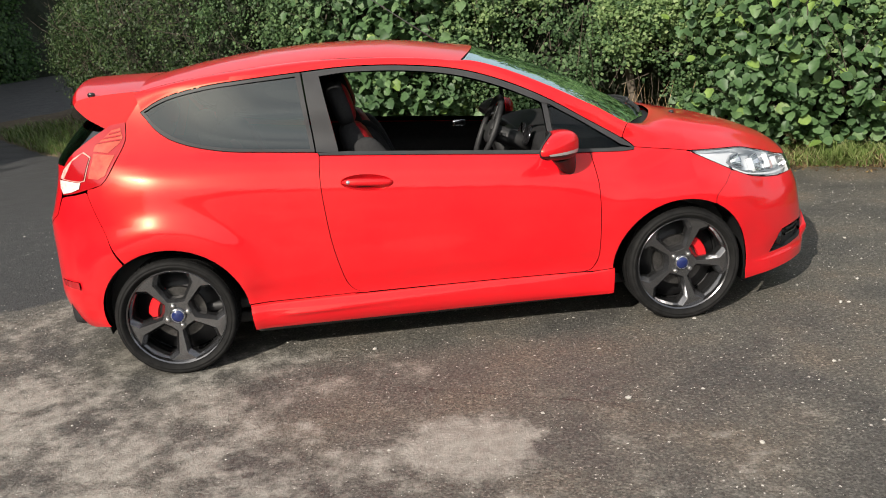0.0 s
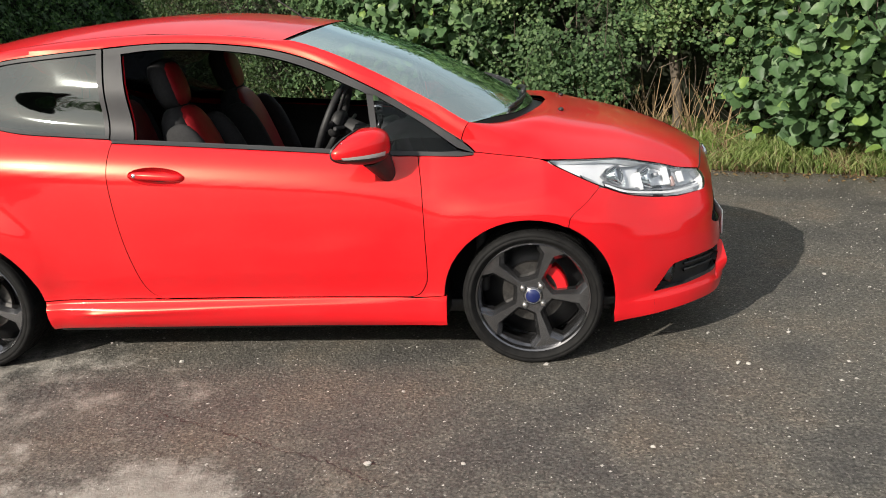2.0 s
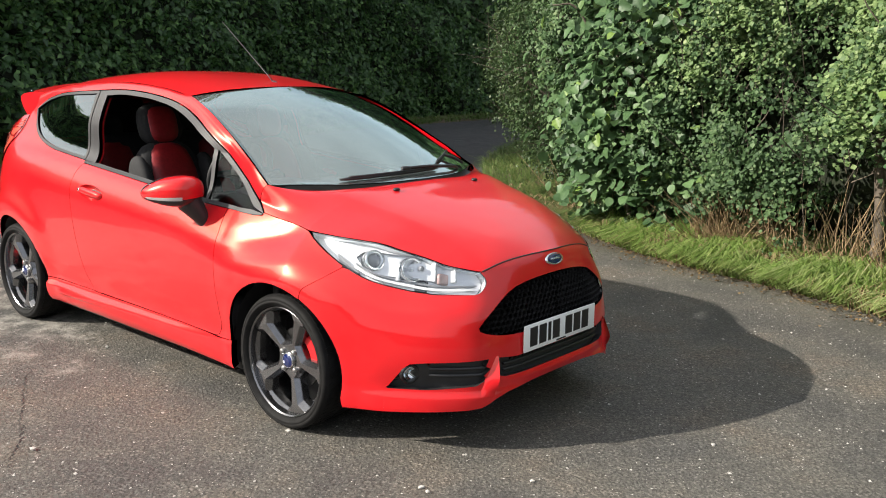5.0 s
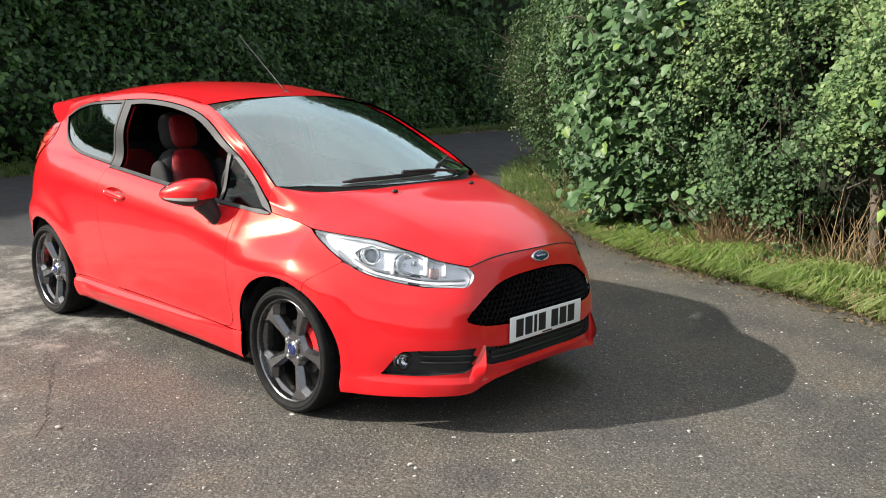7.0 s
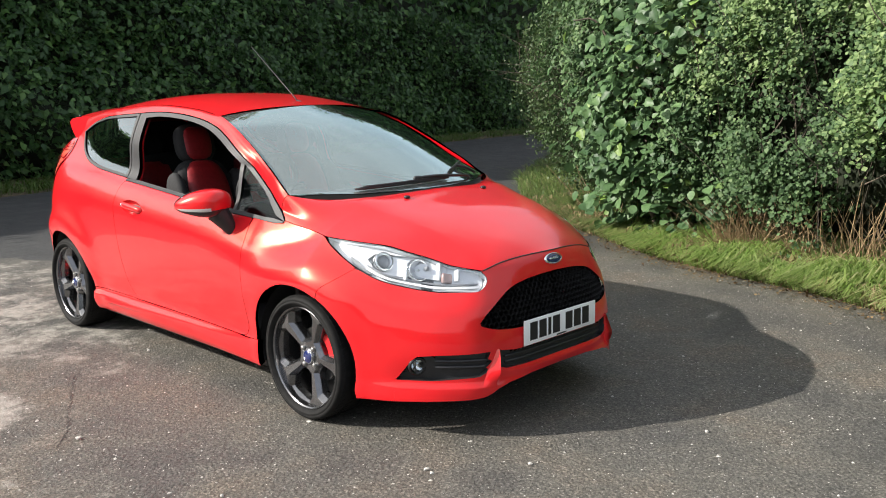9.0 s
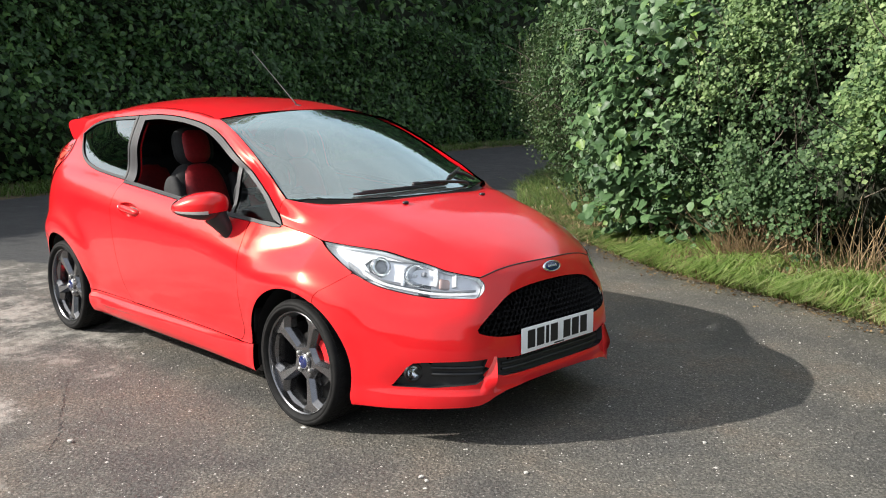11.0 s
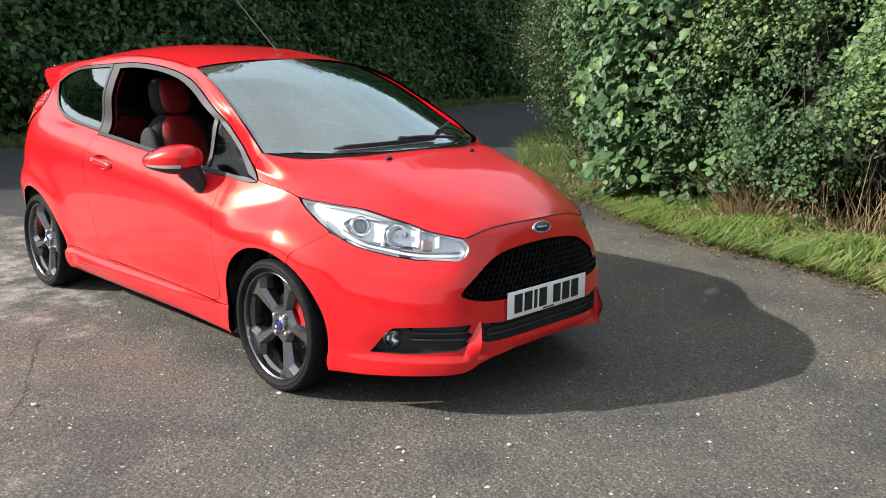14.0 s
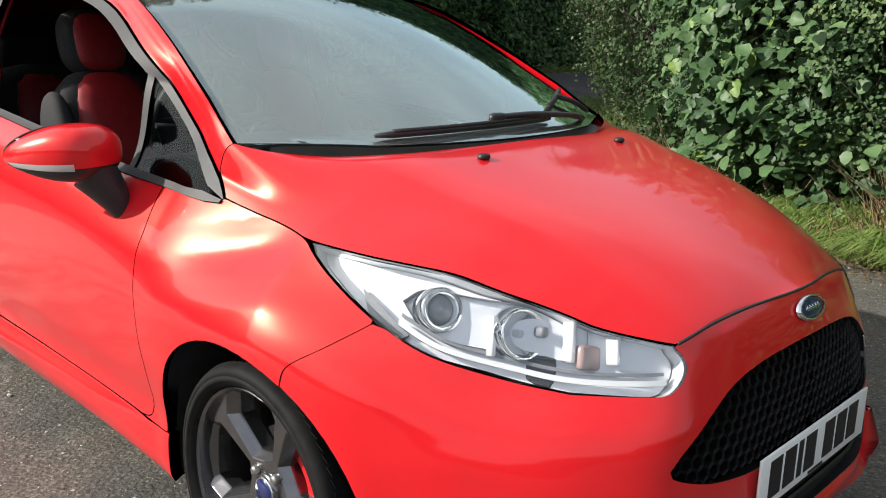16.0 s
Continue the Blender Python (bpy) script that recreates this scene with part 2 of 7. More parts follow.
PAINT = make_paint()
TARMAC = make_asphalt()
TRIM = make_mottled("satin_black_trim", (0.03, 0.03, 0.0315), (0.04, 0.04, 0.042), 0.52, 8.0)
shader(TRIM).inputs["Specular IOR Level"].default_value = 0.27
PLASTIC = make_mottled("black_plastic", (0.014, 0.014, 0.015), (0.024, 0.024, 0.025), 0.45, 30.0)
MATT_BLACK = make_mottled("matt_black_plastic", (0.004, 0.004, 0.0044), (0.009, 0.009, 0.0095), 0.5, 30.0)
shader(MATT_BLACK).inputs["Specular IOR Level"].default_value = 0.25
GLOSS_BLACK = material("gloss_black", (0.01, 0.01, 0.011), 0.18)
RUBBER = make_mottled("tyre_rubber", (0.006, 0.006, 0.0063), (0.014, 0.0137, 0.0134), 0.7, 25.0, 0.0, 0.001)
shader(RUBBER).inputs["Specular IOR Level"].default_value = 0.14
ALLOY = make_mottled("grey_alloy", (0.17, 0.17, 0.176), (0.215, 0.215, 0.222), 0.2, 40.0, 0.93)
IRON = make_mottled("worn_iron", (0.05, 0.048, 0.046), (0.11, 0.105, 0.1), 0.4, 60.0, 0.8)
STEEL = make_mottled("brushed_steel", (0.32, 0.31, 0.3), (0.45, 0.44, 0.43), 0.35, 60.0, 0.9)
CHROME = material("chrome", (0.85, 0.86, 0.88), 0.08, 1.0)
SILVER = material("silver_reflector", (0.84, 0.85, 0.87), 0.26, 0.35)
WHITE_LENS = material("white_housing", (0.75, 0.76, 0.78), 0.3)
GREY_GLASS = material("grey_lens_glass", (0.2, 0.21, 0.24), 0.08, 0.0, 1.0)
GREY_BEZEL = make_mottled("grey_lamp_bezel", (0.16, 0.165, 0.18), (0.24, 0.245, 0.26), 0.35, 30.0)
SMOKED_LENS = material("clear_indicator_lens", (0.42, 0.41, 0.4), 0.12)
CALIPER = material("red_caliper", (0.6, 0.01, 0.015), 0.35)
BLUE = material("blue_enamel", (0.006, 0.014, 0.085), 0.2, 0.0, 1.0)
WINDSCREEN = make_pane("windscreen_glass", (0.72, 0.88, 0.84), 0.7, 0.04, 0.2, 3.3, (0.72, 0.91, 0.88))
DARK_PANE = make_pane("privacy_glass", (0.5, 0.55, 0.6), 0.16, 0.035, 0.0, 2.9)
SIDE_PANE = make_pane("side_glass", (0.7, 0.75, 0.8), 0.6, 0.01, 0.0, 0.5)
CLEAR_PANE = make_pane("lamp_cover", (0.97, 0.98, 1.0), 0.96)
RED_LENS = material("red_lens", (0.34, 0.006, 0.01), 0.12, 0.0, 1.0)
# red lens made paler to carry the sun's reflection in its colour
SUNLIT_LENS = make_mottled("pale_pink_lens", (0.42, 0.045, 0.035), (0.54, 0.1, 0.06), 0.15, 30.0)
CLEAR_LENS = make_mottled("clear_ribbed_lens", (0.36, 0.34, 0.32), (0.66, 0.65, 0.63), 0.15, 60.0)
PALE_LENS = make_mottled("frosted_pink_lens", (0.5, 0.2, 0.17), (0.62, 0.42, 0.38), 0.15, 60.0)
AMBER = material("amber_lens", (0.4, 0.27, 0.25), 0.2)
CABIN = make_mottled("black_cabin_plastic", (0.012, 0.012, 0.013), (0.022, 0.022, 0.023), 0.6, 40.0, 0.0, 0.0008)
CLOTH = make_mottled("black_seat_cloth", (0.009, 0.009, 0.01), (0.018, 0.018, 0.019), 0.85, 90.0, 0.0, 0.001)
RED_CLOTH = make_mottled("red_seat_leather", (0.2, 0.006, 0.008), (0.3, 0.009, 0.014), 0.5, 50.0, 0.0, 0.001)
PLATE_WHITE = material("white_plate", (0.86, 0.87, 0.86), 0.35)
PLATE_BLACK = material("black_characters", (0.01, 0.01, 0.012), 0.4)
SOIL = make_mottled("leaf_litter_soil", (0.045, 0.034, 0.021), (0.15, 0.112, 0.066), 0.95, 14.0, 0.0, 0.02)
BARK = make_mottled("bark", (0.055, 0.042, 0.03), (0.13, 0.105, 0.08), 0.9, 18.0, 0.0, 0.006)
DEAD = make_mottled("dead_stalk", (0.2, 0.13, 0.07), (0.4, 0.29, 0.16), 0.8, 20.0)
STONE = make_mottled("pale_stone", (0.3, 0.28, 0.25), (0.62, 0.6, 0.56), 0.85, 45.0)
HAZEL = make_leaf("hazel_leaf", (0.042, 0.086, 0.038), (0.092, 0.172, 0.068), (0.175, 0.28, 0.115), 0.46, 0.3, (0.24, 0.36, 0.07))
THORN = make_leaf("hawthorn_leaf", (0.034, 0.07, 0.028), (0.082, 0.152, 0.055), (0.15, 0.235, 0.095), 0.6, 0.3, (0.2, 0.27, 0.12))
# darker hawthorn leaf: the shade on the hedge's far stretch is in its colour
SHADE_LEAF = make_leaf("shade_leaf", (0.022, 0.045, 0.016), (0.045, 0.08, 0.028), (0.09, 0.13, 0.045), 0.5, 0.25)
# paler copy of the hawthorn leaf, with sunlight put into its colour
SUNLIT = make_leaf("top_leaf", (0.12, 0.2, 0.075), (0.25, 0.36, 0.14), (0.4, 0.5, 0.23), 0.5, 0.5)
IVY = make_leaf("laurel_leaf", (0.027, 0.062, 0.024), (0.07, 0.155, 0.048), (0.17, 0.3, 0.085), 0.35, 0.4)
GRASS = make_leaf("grass_blade", (0.15, 0.25, 0.055), (0.36, 0.53, 0.14), (0.6, 0.68, 0.26), 0.45, 0.55, (0.62, 0.58, 0.36))
PALE_GRASS = make_leaf("pale_grass_blade", (0.2, 0.3, 0.08), (0.47, 0.6, 0.22), (0.72, 0.74, 0.38), 0.42, 0.55, (0.75, 0.68, 0.45))
# grass darkened in its own colour where the hedge shades the verge
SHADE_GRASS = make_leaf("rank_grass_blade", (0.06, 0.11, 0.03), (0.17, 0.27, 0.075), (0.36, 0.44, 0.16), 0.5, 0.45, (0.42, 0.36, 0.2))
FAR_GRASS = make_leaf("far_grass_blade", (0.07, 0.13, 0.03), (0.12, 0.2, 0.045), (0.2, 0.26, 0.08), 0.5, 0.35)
LITTER = make_leaf("fallen_leaf", (0.05, 0.03, 0.015), (0.14, 0.085, 0.04), (0.3, 0.21, 0.1), 0.7, 0.1)
# shade deep inside the hedges, put into a near-black colour
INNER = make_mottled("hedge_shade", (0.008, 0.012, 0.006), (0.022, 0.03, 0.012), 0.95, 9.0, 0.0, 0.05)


# ---- mesh helpers ----
def smooth_curve(knots):
    """A function through (a, b) knots with no overshoot."""
    a = np.array([k[0] for k in knots], float)
    b = np.array([k[1] for k in knots], float)
    h = np.diff(a)
    d = np.diff(b) / h
    m = np.empty(len(a))
    m[0], m[-1] = d[0], d[-1]
    for i in range(1, len(a) - 1):
        m[i] = 0 if d[i - 1] * d[i] <= 0 else (h[i - 1] + h[i]) / (h[i - 1] / d[i] + h[i] / d[i - 1])
    def f(x):
        x = np.asarray(x, float)
        i = np.clip(np.searchsorted(a, x) - 1, 0, len(h) - 1)
        t = np.clip((x - a[i]) / h[i], 0, 1)
        return ((2 * t**3 - 3 * t**2 + 1) * b[i] + (t**3 - 2 * t**2 + t) * h[i] * m[i]
                + (3 * t**2 - 2 * t**3) * b[i + 1] + (t**3 - t**2) * h[i] * m[i + 1])
    return f


def flow(points, n=8):
    """A smooth open line through points of any dimension."""
    p = np.array(points, float)
    if len(p) < 3:
        return [tuple(q) for q in p]
    p = np.vstack([2 * p[0] - p[1], p, 2 * p[-1] - p[-2]])
    out = []
    for i in range(1, len(p) - 2):
        a, b, c, d = p[i - 1], p[i], p[i + 1], p[i + 2]
        for k in range(n):
            t = k / n
            out.append(tuple(0.5 * (2 * b + (c - a) * t + (2 * a - 5 * b + 4 * c - d) * t * t + (3 * b - a - 3 * c + d) * t**3)))
    out.append(tuple(p[-2]))
    return out


def mesh_from(name, verts, faces, mat, normals=None, smooth=True):
    me = bpy.data.meshes.new(name)
    me.from_pydata([tuple(map(float, v)) for v in verts], [], faces)
    me.materials.append(mat)
    if smooth:
        me.polygons.foreach_set("use_smooth", [True] * len(me.polygons))
    me.update()
    if normals is not None:
        me.normals_split_custom_set_from_vertices([tuple(map(float, n)) for n in normals])
    return me


def part(name, data, mat, parent, label=""):
    """Links a bmesh or a mesh as one object under a thing or a part."""
    if isinstance(data, bmesh.types.BMesh):
        me = bpy.data.meshes.new(name)
        data.to_mesh(me)
        data.free()
        me.materials.append(mat)
        data = me
    ob = new(name, data)
    ob.parent = parent
    if label:
        ob["label"] = label
    return ob


def flip(me):
    """The mesh mirrored to the other side of the car."""
    n = np.empty(len(me.vertices) * 3)
    me.vertices.foreach_get("co", n)
    v = n.reshape(-1, 3) * (1, -1, 1)
    faces = [tuple(reversed(p.vertices)) for p in me.polygons]
    nor = None
    if me.has_custom_normals:
        acc = np.zeros((len(v), 3))
        for p in me.polygons:
            for li in p.loop_indices:
                acc[me.loops[li].vertex_index] = me.corner_normals[li].vector
        nor = acc * (1, -1, 1)
    smooth = len(me.polygons) > 0 and me.polygons[0].use_smooth
    return mesh_from(me.name, v, faces, me.materials[0], nor, smooth)


def both_sides(name, me, mat, parent, label=""):
    a = part(name, me, mat, parent, label)
    b = part(name, flip(me), mat, parent, label)
    return a, b


def sheet(fn, us, vs, outward, thick=0.0, mirror=False):
    """Grid of fn(u, v) -> points; thick adds a folded-in rim. mirror joins the other half of the car to it."""
    U, V = np.meshgrid(us, vs, indexing="ij")
    return shell(fn, np.column_stack([U.ravel(), V.ravel()]),
                 [(i * len(vs) + j, (i + 1) * len(vs) + j, (i + 1) * len(vs) + j + 1, i * len(vs) + j + 1)
                  for i in range(len(us) - 1) for j in range(len(vs) - 1)], outward, thick, mirror)


def shell(fn, uv, faces, outward, thick=0.0, mirror=False):
    """Verts, faces and normals of a curved panel given by points in the plane of fn."""
    uv = np.array(uv, float)
    e = 2e-3
    p = fn(uv[:, 0], uv[:, 1])
    nu = fn(uv[:, 0] + e, uv[:, 1]) - fn(uv[:, 0] - e, uv[:, 1])
    nv = fn(uv[:, 0], uv[:, 1] + e) - fn(uv[:, 0], uv[:, 1] - e)
    nor = np.cross(nu, nv)
    nor /= np.maximum(np.linalg.norm(nor, axis=1), 1e-12)[:, None]
    # turn normals and windings outwards
    if nor.mean(axis=0) @ np.array(outward) < 0:
        nor = -nor
    turn = 0.0
    for f0 in faces[::max(1, len(faces) // 60)]:
        turn += np.cross(p[f0[1]] - p[f0[0]], p[f0[2]] - p[f0[0]]) @ nor[f0[0]]
    if turn < 0:
        faces = [tuple(reversed(f)) for f in faces]
    if mirror:
        mid = np.abs(p[:, 1]) < 1e-3
        nor[mid, 1] = 0
        p[mid, 1] = 0
        other = np.where(mid, np.arange(len(p)), np.cumsum(~mid) - 1 + len(p))
        p2, n2 = p[~mid] * (1, -1, 1), nor[~mid] * (1, -1, 1)
        faces = faces + [tuple(int(other[i]) for i in reversed(f)) for f in faces]
        p, nor = np.vstack([p, p2]), np.vstack([nor, n2])
    if thick:
        count = {}
        for f in faces:
            for a, b in zip(f, f[1:] + f[:1]):
                key = (min(a, b), max(a, b))
                count[key] = None if key in count else (a, b)
        rim = [ab for ab in count.values() if ab]
        verts, nors, extra = list(p), list(nor), []
        for a, b in rim:
            q = [p[a], p[b], p[b] - nor[b] * thick, p[a] - nor[a] * thick]
            n = np.cross(q[3] - q[0], q[1] - q[0])
            n = -n / max(np.linalg.norm(n), 1e-9)
            k = len(verts)
            verts += q
            nors += [n] * 4
            extra.append((k + 1, k, k + 3, k + 2))
        p, nor, faces = np.array(verts), np.array(nors), faces + extra
    return p, faces, nor


def panel_mesh(name, data, mat):
    p, faces, nor = data
    return mesh_from(name, p, faces, mat, nor)


def inside(poly, x, y):
    px, py = poly[:, 0], poly[:, 1]
    qx, qy = np.roll(px, -1), np.roll(py, -1)
    r = np.zeros(x.shape, bool)
    for a, b, c, d in zip(px, py, qx, qy):
        if b != d:
            r ^= ((b > y) != (d > y)) & (x < (c - a) * (y - b) / (d - b) + a)
    return r


def cut_grid(poly, du, dv, verts=None, index=None, faces=None):
    """The cells of a du x dv grid cut to a closed outline: points and faces in the plane. A list of outlines makes one joined sheet."""
    verts, index, faces = ([], {}, []) if verts is None else (verts, index, faces)
    if isinstance(poly[0], list):
        for each in poly:
            cut_grid(each, du, dv, verts, index, faces)
        return verts, faces
    poly = np.array(poly, float)
    lo, hi = poly.min(axis=0), poly.max(axis=0)
    i0, j0 = int(np.floor(lo[0] / du)), int(np.floor(lo[1] / dv))
    i1, j1 = int(np.ceil(hi[0] / du)), int(np.ceil(hi[1] / dv))
    edge = set()
    for a, b in zip(poly, np.roll(poly, -1, axis=0)):
        k = int(max(abs(b[0] - a[0]) / du, abs(b[1] - a[1]) / dv) * 6) + 2
        q = a + (b - a) * np.linspace(0, 1, k)[:, None]
        for s in (-1e-6, 1e-6):
            edge.update(zip(np.floor(q[:, 0] / du + s).astype(int).tolist(), np.floor(q[:, 1] / dv + s).astype(int).tolist()))
    I, J = np.meshgrid(np.arange(i0, i1), np.arange(j0, j1), indexing="ij")
    ok = inside(poly, (I + 0.5) * du, (J + 0.5) * dv)
    def vid(x, y):
        key = (round(x, 5), round(y, 5))
        if key not in index:
            index[key] = len(verts)
            verts.append((x, y))
        return index[key]
    subject = [tuple(q) for q in poly]
    for i, j, full in zip(I.ravel().tolist(), J.ravel().tolist(), ok.ravel().tolist()):
        x0, x1, y0, y1 = i * du, (i + 1) * du, j * dv, (j + 1) * dv
        if (i, j) not in edge:
            if full:
                faces.append((vid(x0, y0), vid(x1, y0), vid(x1, y1), vid(x0, y1)))
            continue
        cur = subject
        for axis, limit, sign in ((0, x0, 1), (0, x1, -1), (1, y0, 1), (1, y1, -1)):
            res = []
            for a, b in zip(cur, cur[1:] + cur[:1]):
                da, db = sign * (a[axis] - limit), sign * (b[axis] - limit)
                if da >= 0:
                    res.append(a)
                if (da > 0 > db) or (da < 0 < db):
                    t = da / (da - db)
                    res.append((a[0] + (b[0] - a[0]) * t, a[1] + (b[1] - a[1]) * t))
            cur = res
            if len(cur) < 3:
                break
        if len(cur) < 3:
            continue
        ids = []
        for q in cur:
            k = vid(*q)
            if not ids or ids[-1] != k:
                ids.append(k)
        if ids[0] == ids[-1]:
            ids.pop()
        loops, stack = [], []
        for k in ids + ids[:1]:
            if k in stack:
                at = stack.index(k)
                loops.append(stack[at:])
                stack = stack[:at]
            stack.append(k)
        for ids in loops:
            ar = sum(verts[a][0] * verts[b][1] - verts[b][0] * verts[a][1] for a, b in zip(ids, ids[1:] + ids[:1]))
            if len(ids) > 2 and abs(ar) > 1e-8:
                faces.append(tuple(ids if ar > 0 else reversed(ids)))
    return verts, faces


# ---- the car's skin: a plan outline swept upwards with a changing inset ----
WHEEL_R, AXLE, HUB_Y = 0.306, 2.489, 0.778
plan = np.array(flow([(-.632, 0), (-.622, -.32), (-.575, -.535), (-.46, -.69), (-.28, -.781), (-.08, -.828), (.12, -.842), (.5, -.84), (1.2, -.838),
                      (1.9, -.842), (2.45, -.852), (2.7, -.826), (2.9, -.755), (3.05, -.665), (3.17, -.572), (3.270, -.455), (3.319, -.3),
                      (3.331, -.15), (3.335, 0)], 24))
plan_s = np.concatenate([[0], np.cumsum(np.hypot(*np.diff(plan, axis=0).T))])
LAST = plan_s[-1]
front_i = int(np.argmin(np.abs(plan[:, 0] - 2.8) + (plan_s < 2) * 9))
side_lo = int(np.argmin(np.abs(plan[:, 0] + 0.5)))


def sx(x):
    """Distance along the outline of a place x on the flank."""
    return float(np.interp(x, plan[side_lo:, 0], plan_s[side_lo:]))


def sy(y):
    """Distance along the outline of a place y on the nose."""
    return float(np.interp(y, plan[front_i:, 1], plan_s[front_i:]))


def nose(points):
    return [(sy(y), z) for y, z in points]


def flank(points):
    return [(sx(x), z) for x, z in points]


stations = [
    (0.0, smooth_curve([(.2, .1), (.3, .0), (.4, -.03), (.55, -.022), (.64, -.015), (.7, .03), (.76, .07), (.86, .1), (.94, .105), (1.1, .14), (1.42, .33)])),
    (sx(-.46), smooth_curve([(.2, .09), (.3, .03), (.45, .0), (.6, 0), (.72, .015), (.86, .05), (1.0, .09), (1.17, .19), (1.42, .33)])),
    (sx(0.0), smooth_curve([(.2, .06), (.35, .03), (.5, .006), (.66, 0), (.8, .012), (.885, .035), (.93, .06), (1.0, .125), (1.165, .222), (1.4, .3)])),
    (sx(.5), smooth_curve([(.185, .07), (.215, .045), (.27, .028), (.295, .028), (.318, .05), (.335, .05), (.45, .027), (.6, .008), (.75, 0), (.842, .003), (.86, .0075), (.885, .017), (.91, .029), (.935, .045), (.96, .066), (1.0, .118), (1.2, .18), (1.36, .245), (1.45, .29)])),
    (sx(1.6), smooth_curve([(.185, .07), (.215, .047), (.27, .034), (.295, .034), (.318, .05), (.335, .05), (.45, .027), (.6, .008), (.75, 0), (.842, .003), (.86, .0075), (.885, .017), (.91, .029), (.935, .045), (.96, .066), (1.0, .112), (1.2, .152), (1.36, .245), (1.45, .29)])),
    (sx(2.1), smooth_curve([(.185, .06), (.215, .045), (.3, .04), (.335, .045), (.45, .025), (.6, .006), (.72, 0), (.82, .012), (.9, .05), (1.0, .115), (1.075, .16), (1.2, .22)])),
    (sx(2.489), smooth_curve([(.2, .06), (.4, .01), (.55, 0), (.66, .002), (.73, .022), (.79, .07), (.853, .134), (.9, .16), (.96, .19), (1.04, .25)])),
    (sx(2.78), smooth_curve([(.17, .03), (.22, .02), (.35, .02), (.5, .012), (.6, .018), (.68, .045), (.742, .085), (.8, .123), (.84, .145), (.92, .22)])),
    (sx(3.06), smooth_curve([(.165, .015), (.2, -.004), (.25, .0), (.28, .012), (.39, .0), (.5, .012), (.58, .036), (.66, .082), (.72, .108), (.78, .131), (.81, .148), (.84, .18), (.9, .26)])),
    (sy(-.40), smooth_curve([(.17, .02), (.2, -.004), (.25, -.008), (.28, .004), (.40, .006), (.5, .018), (.58, .031), (.657, .06), (.72, .088), (.745, .101), (.8, .165), (.87, .24)])),
    (LAST, smooth_curve([(.18, .06), (.25, .03), (.28, .008), (.305, .0), (.325, .012), (.40, .016), (.5, .018), (.6, .024), (.68, .04), (.74, .06), (.79, .09), (.85, .15)])),
]
station_s = np.array([s for s, _ in stations])


def skin(s, z):
    """Points of the body's skin, driver's side, at distance s along the outline and height z."""
    s, z = np.asarray(s, float), np.asarray(z, float)
    sc = np.clip(s, 0, LAST)
    bx, by = np.interp(sc, plan_s, plan[:, 0]), np.interp(sc, plan_s, plan[:, 1])
    h = 0.012
    tx = np.interp(np.clip(sc + h, 0, LAST), plan_s, plan[:, 0]) - np.interp(np.clip(sc - h, 0, LAST), plan_s, plan[:, 0])
    ty = np.interp(np.clip(sc + h, 0, LAST), plan_s, plan[:, 1]) - np.interp(np.clip(sc - h, 0, LAST), plan_s, plan[:, 1])
    at_end = (sc > LAST - h) | (sc < h)
    tx = np.where(at_end, 0, tx)
    ty = np.where(at_end & (sc > 1), 1, np.where(at_end, -1, ty))
    ln = np.hypot(tx, ty)
    nx, ny = -ty / ln, tx / ln
    # the waistline rises towards the tail
    w = np.clip((z - .42) / .4, 0, 1)
    w = w * w * (3 - 2 * w)
    fade = np.clip((2.55 - bx) / .45, 0, 1)
    zs = z + w * fade * (.082 * (np.clip(bx, -.5, 3) - .725) - .03)
    k = np.clip(np.searchsorted(station_s, sc) - 1, 0, len(stations) - 2)
    gap = station_s[k + 1] - station_s[k]
    t = np.clip((sc - station_s[k]) / gap, 0, 1)
    prof = np.stack([f(zs) for _, f in stations])
    wide = np.diff(station_s).reshape((-1,) + (1,) * sc.ndim)
    d = np.diff(prof, axis=0) / wide
    both = d[:-1] * d[1:]
    safe = np.where(both > 0, (wide[:-1] / np.where(both > 0, d[1:], 1) + wide[1:] / np.where(both > 0, d[:-1], 1)), 1)
    lean = np.concatenate([0 * d[:1], np.where(both > 0, (wide[:-1] + wide[1:]) / safe, 0), 0 * d[:1]])
    idx = np.indices(k.shape)
    inset = ((2 * t**3 - 3 * t**2 + 1) * prof[(k, *idx)] + (t**3 - 2 * t**2 + t) * gap * lean[(k, *idx)]
             + (3 * t**2 - 2 * t**3) * prof[(k + 1, *idx)] + (t**3 - t**2) * gap * lean[(k + 1, *idx)])
    # lips round the wheel arches
    for wx, r0 in ((0.0, .36), (AXLE - .015, .355)):
        r = np.hypot(bx - wx, z - .3)
        near = np.exp(-((r - r0) / .05) ** 2) * (np.abs(by) > .7)
        inset = inset - (.012 if wx < 1 else .008) * near
        # soft swell over the wheel
        inset = inset - (.030 if wx < 1 else .011) * np.exp(-((r - .43) / (.07 if wx < 1 else .075)) ** 2) * np.clip((z - .40) / .25, 0, 1) * (np.abs(by) > .7)
    # blade that rises out of the rear of the sill
    blade_z = .268 + .012 * np.clip((bx - .45) / .6, 0, 1)
    inset = inset - .011 * np.clip((bx - .45) / .12, 0, 1) * np.clip((1.5 - bx) / .7, 0, 1) * np.exp(-((z - blade_z) / .013) ** 2) * (np.abs(by) > .7)
    return np.stack([bx + nx * inset, by + ny * inset, z + 0 * s], axis=-1)


def skin_at(x, z):
    return skin(np.array([sx(x)]), np.array([z]))[0]


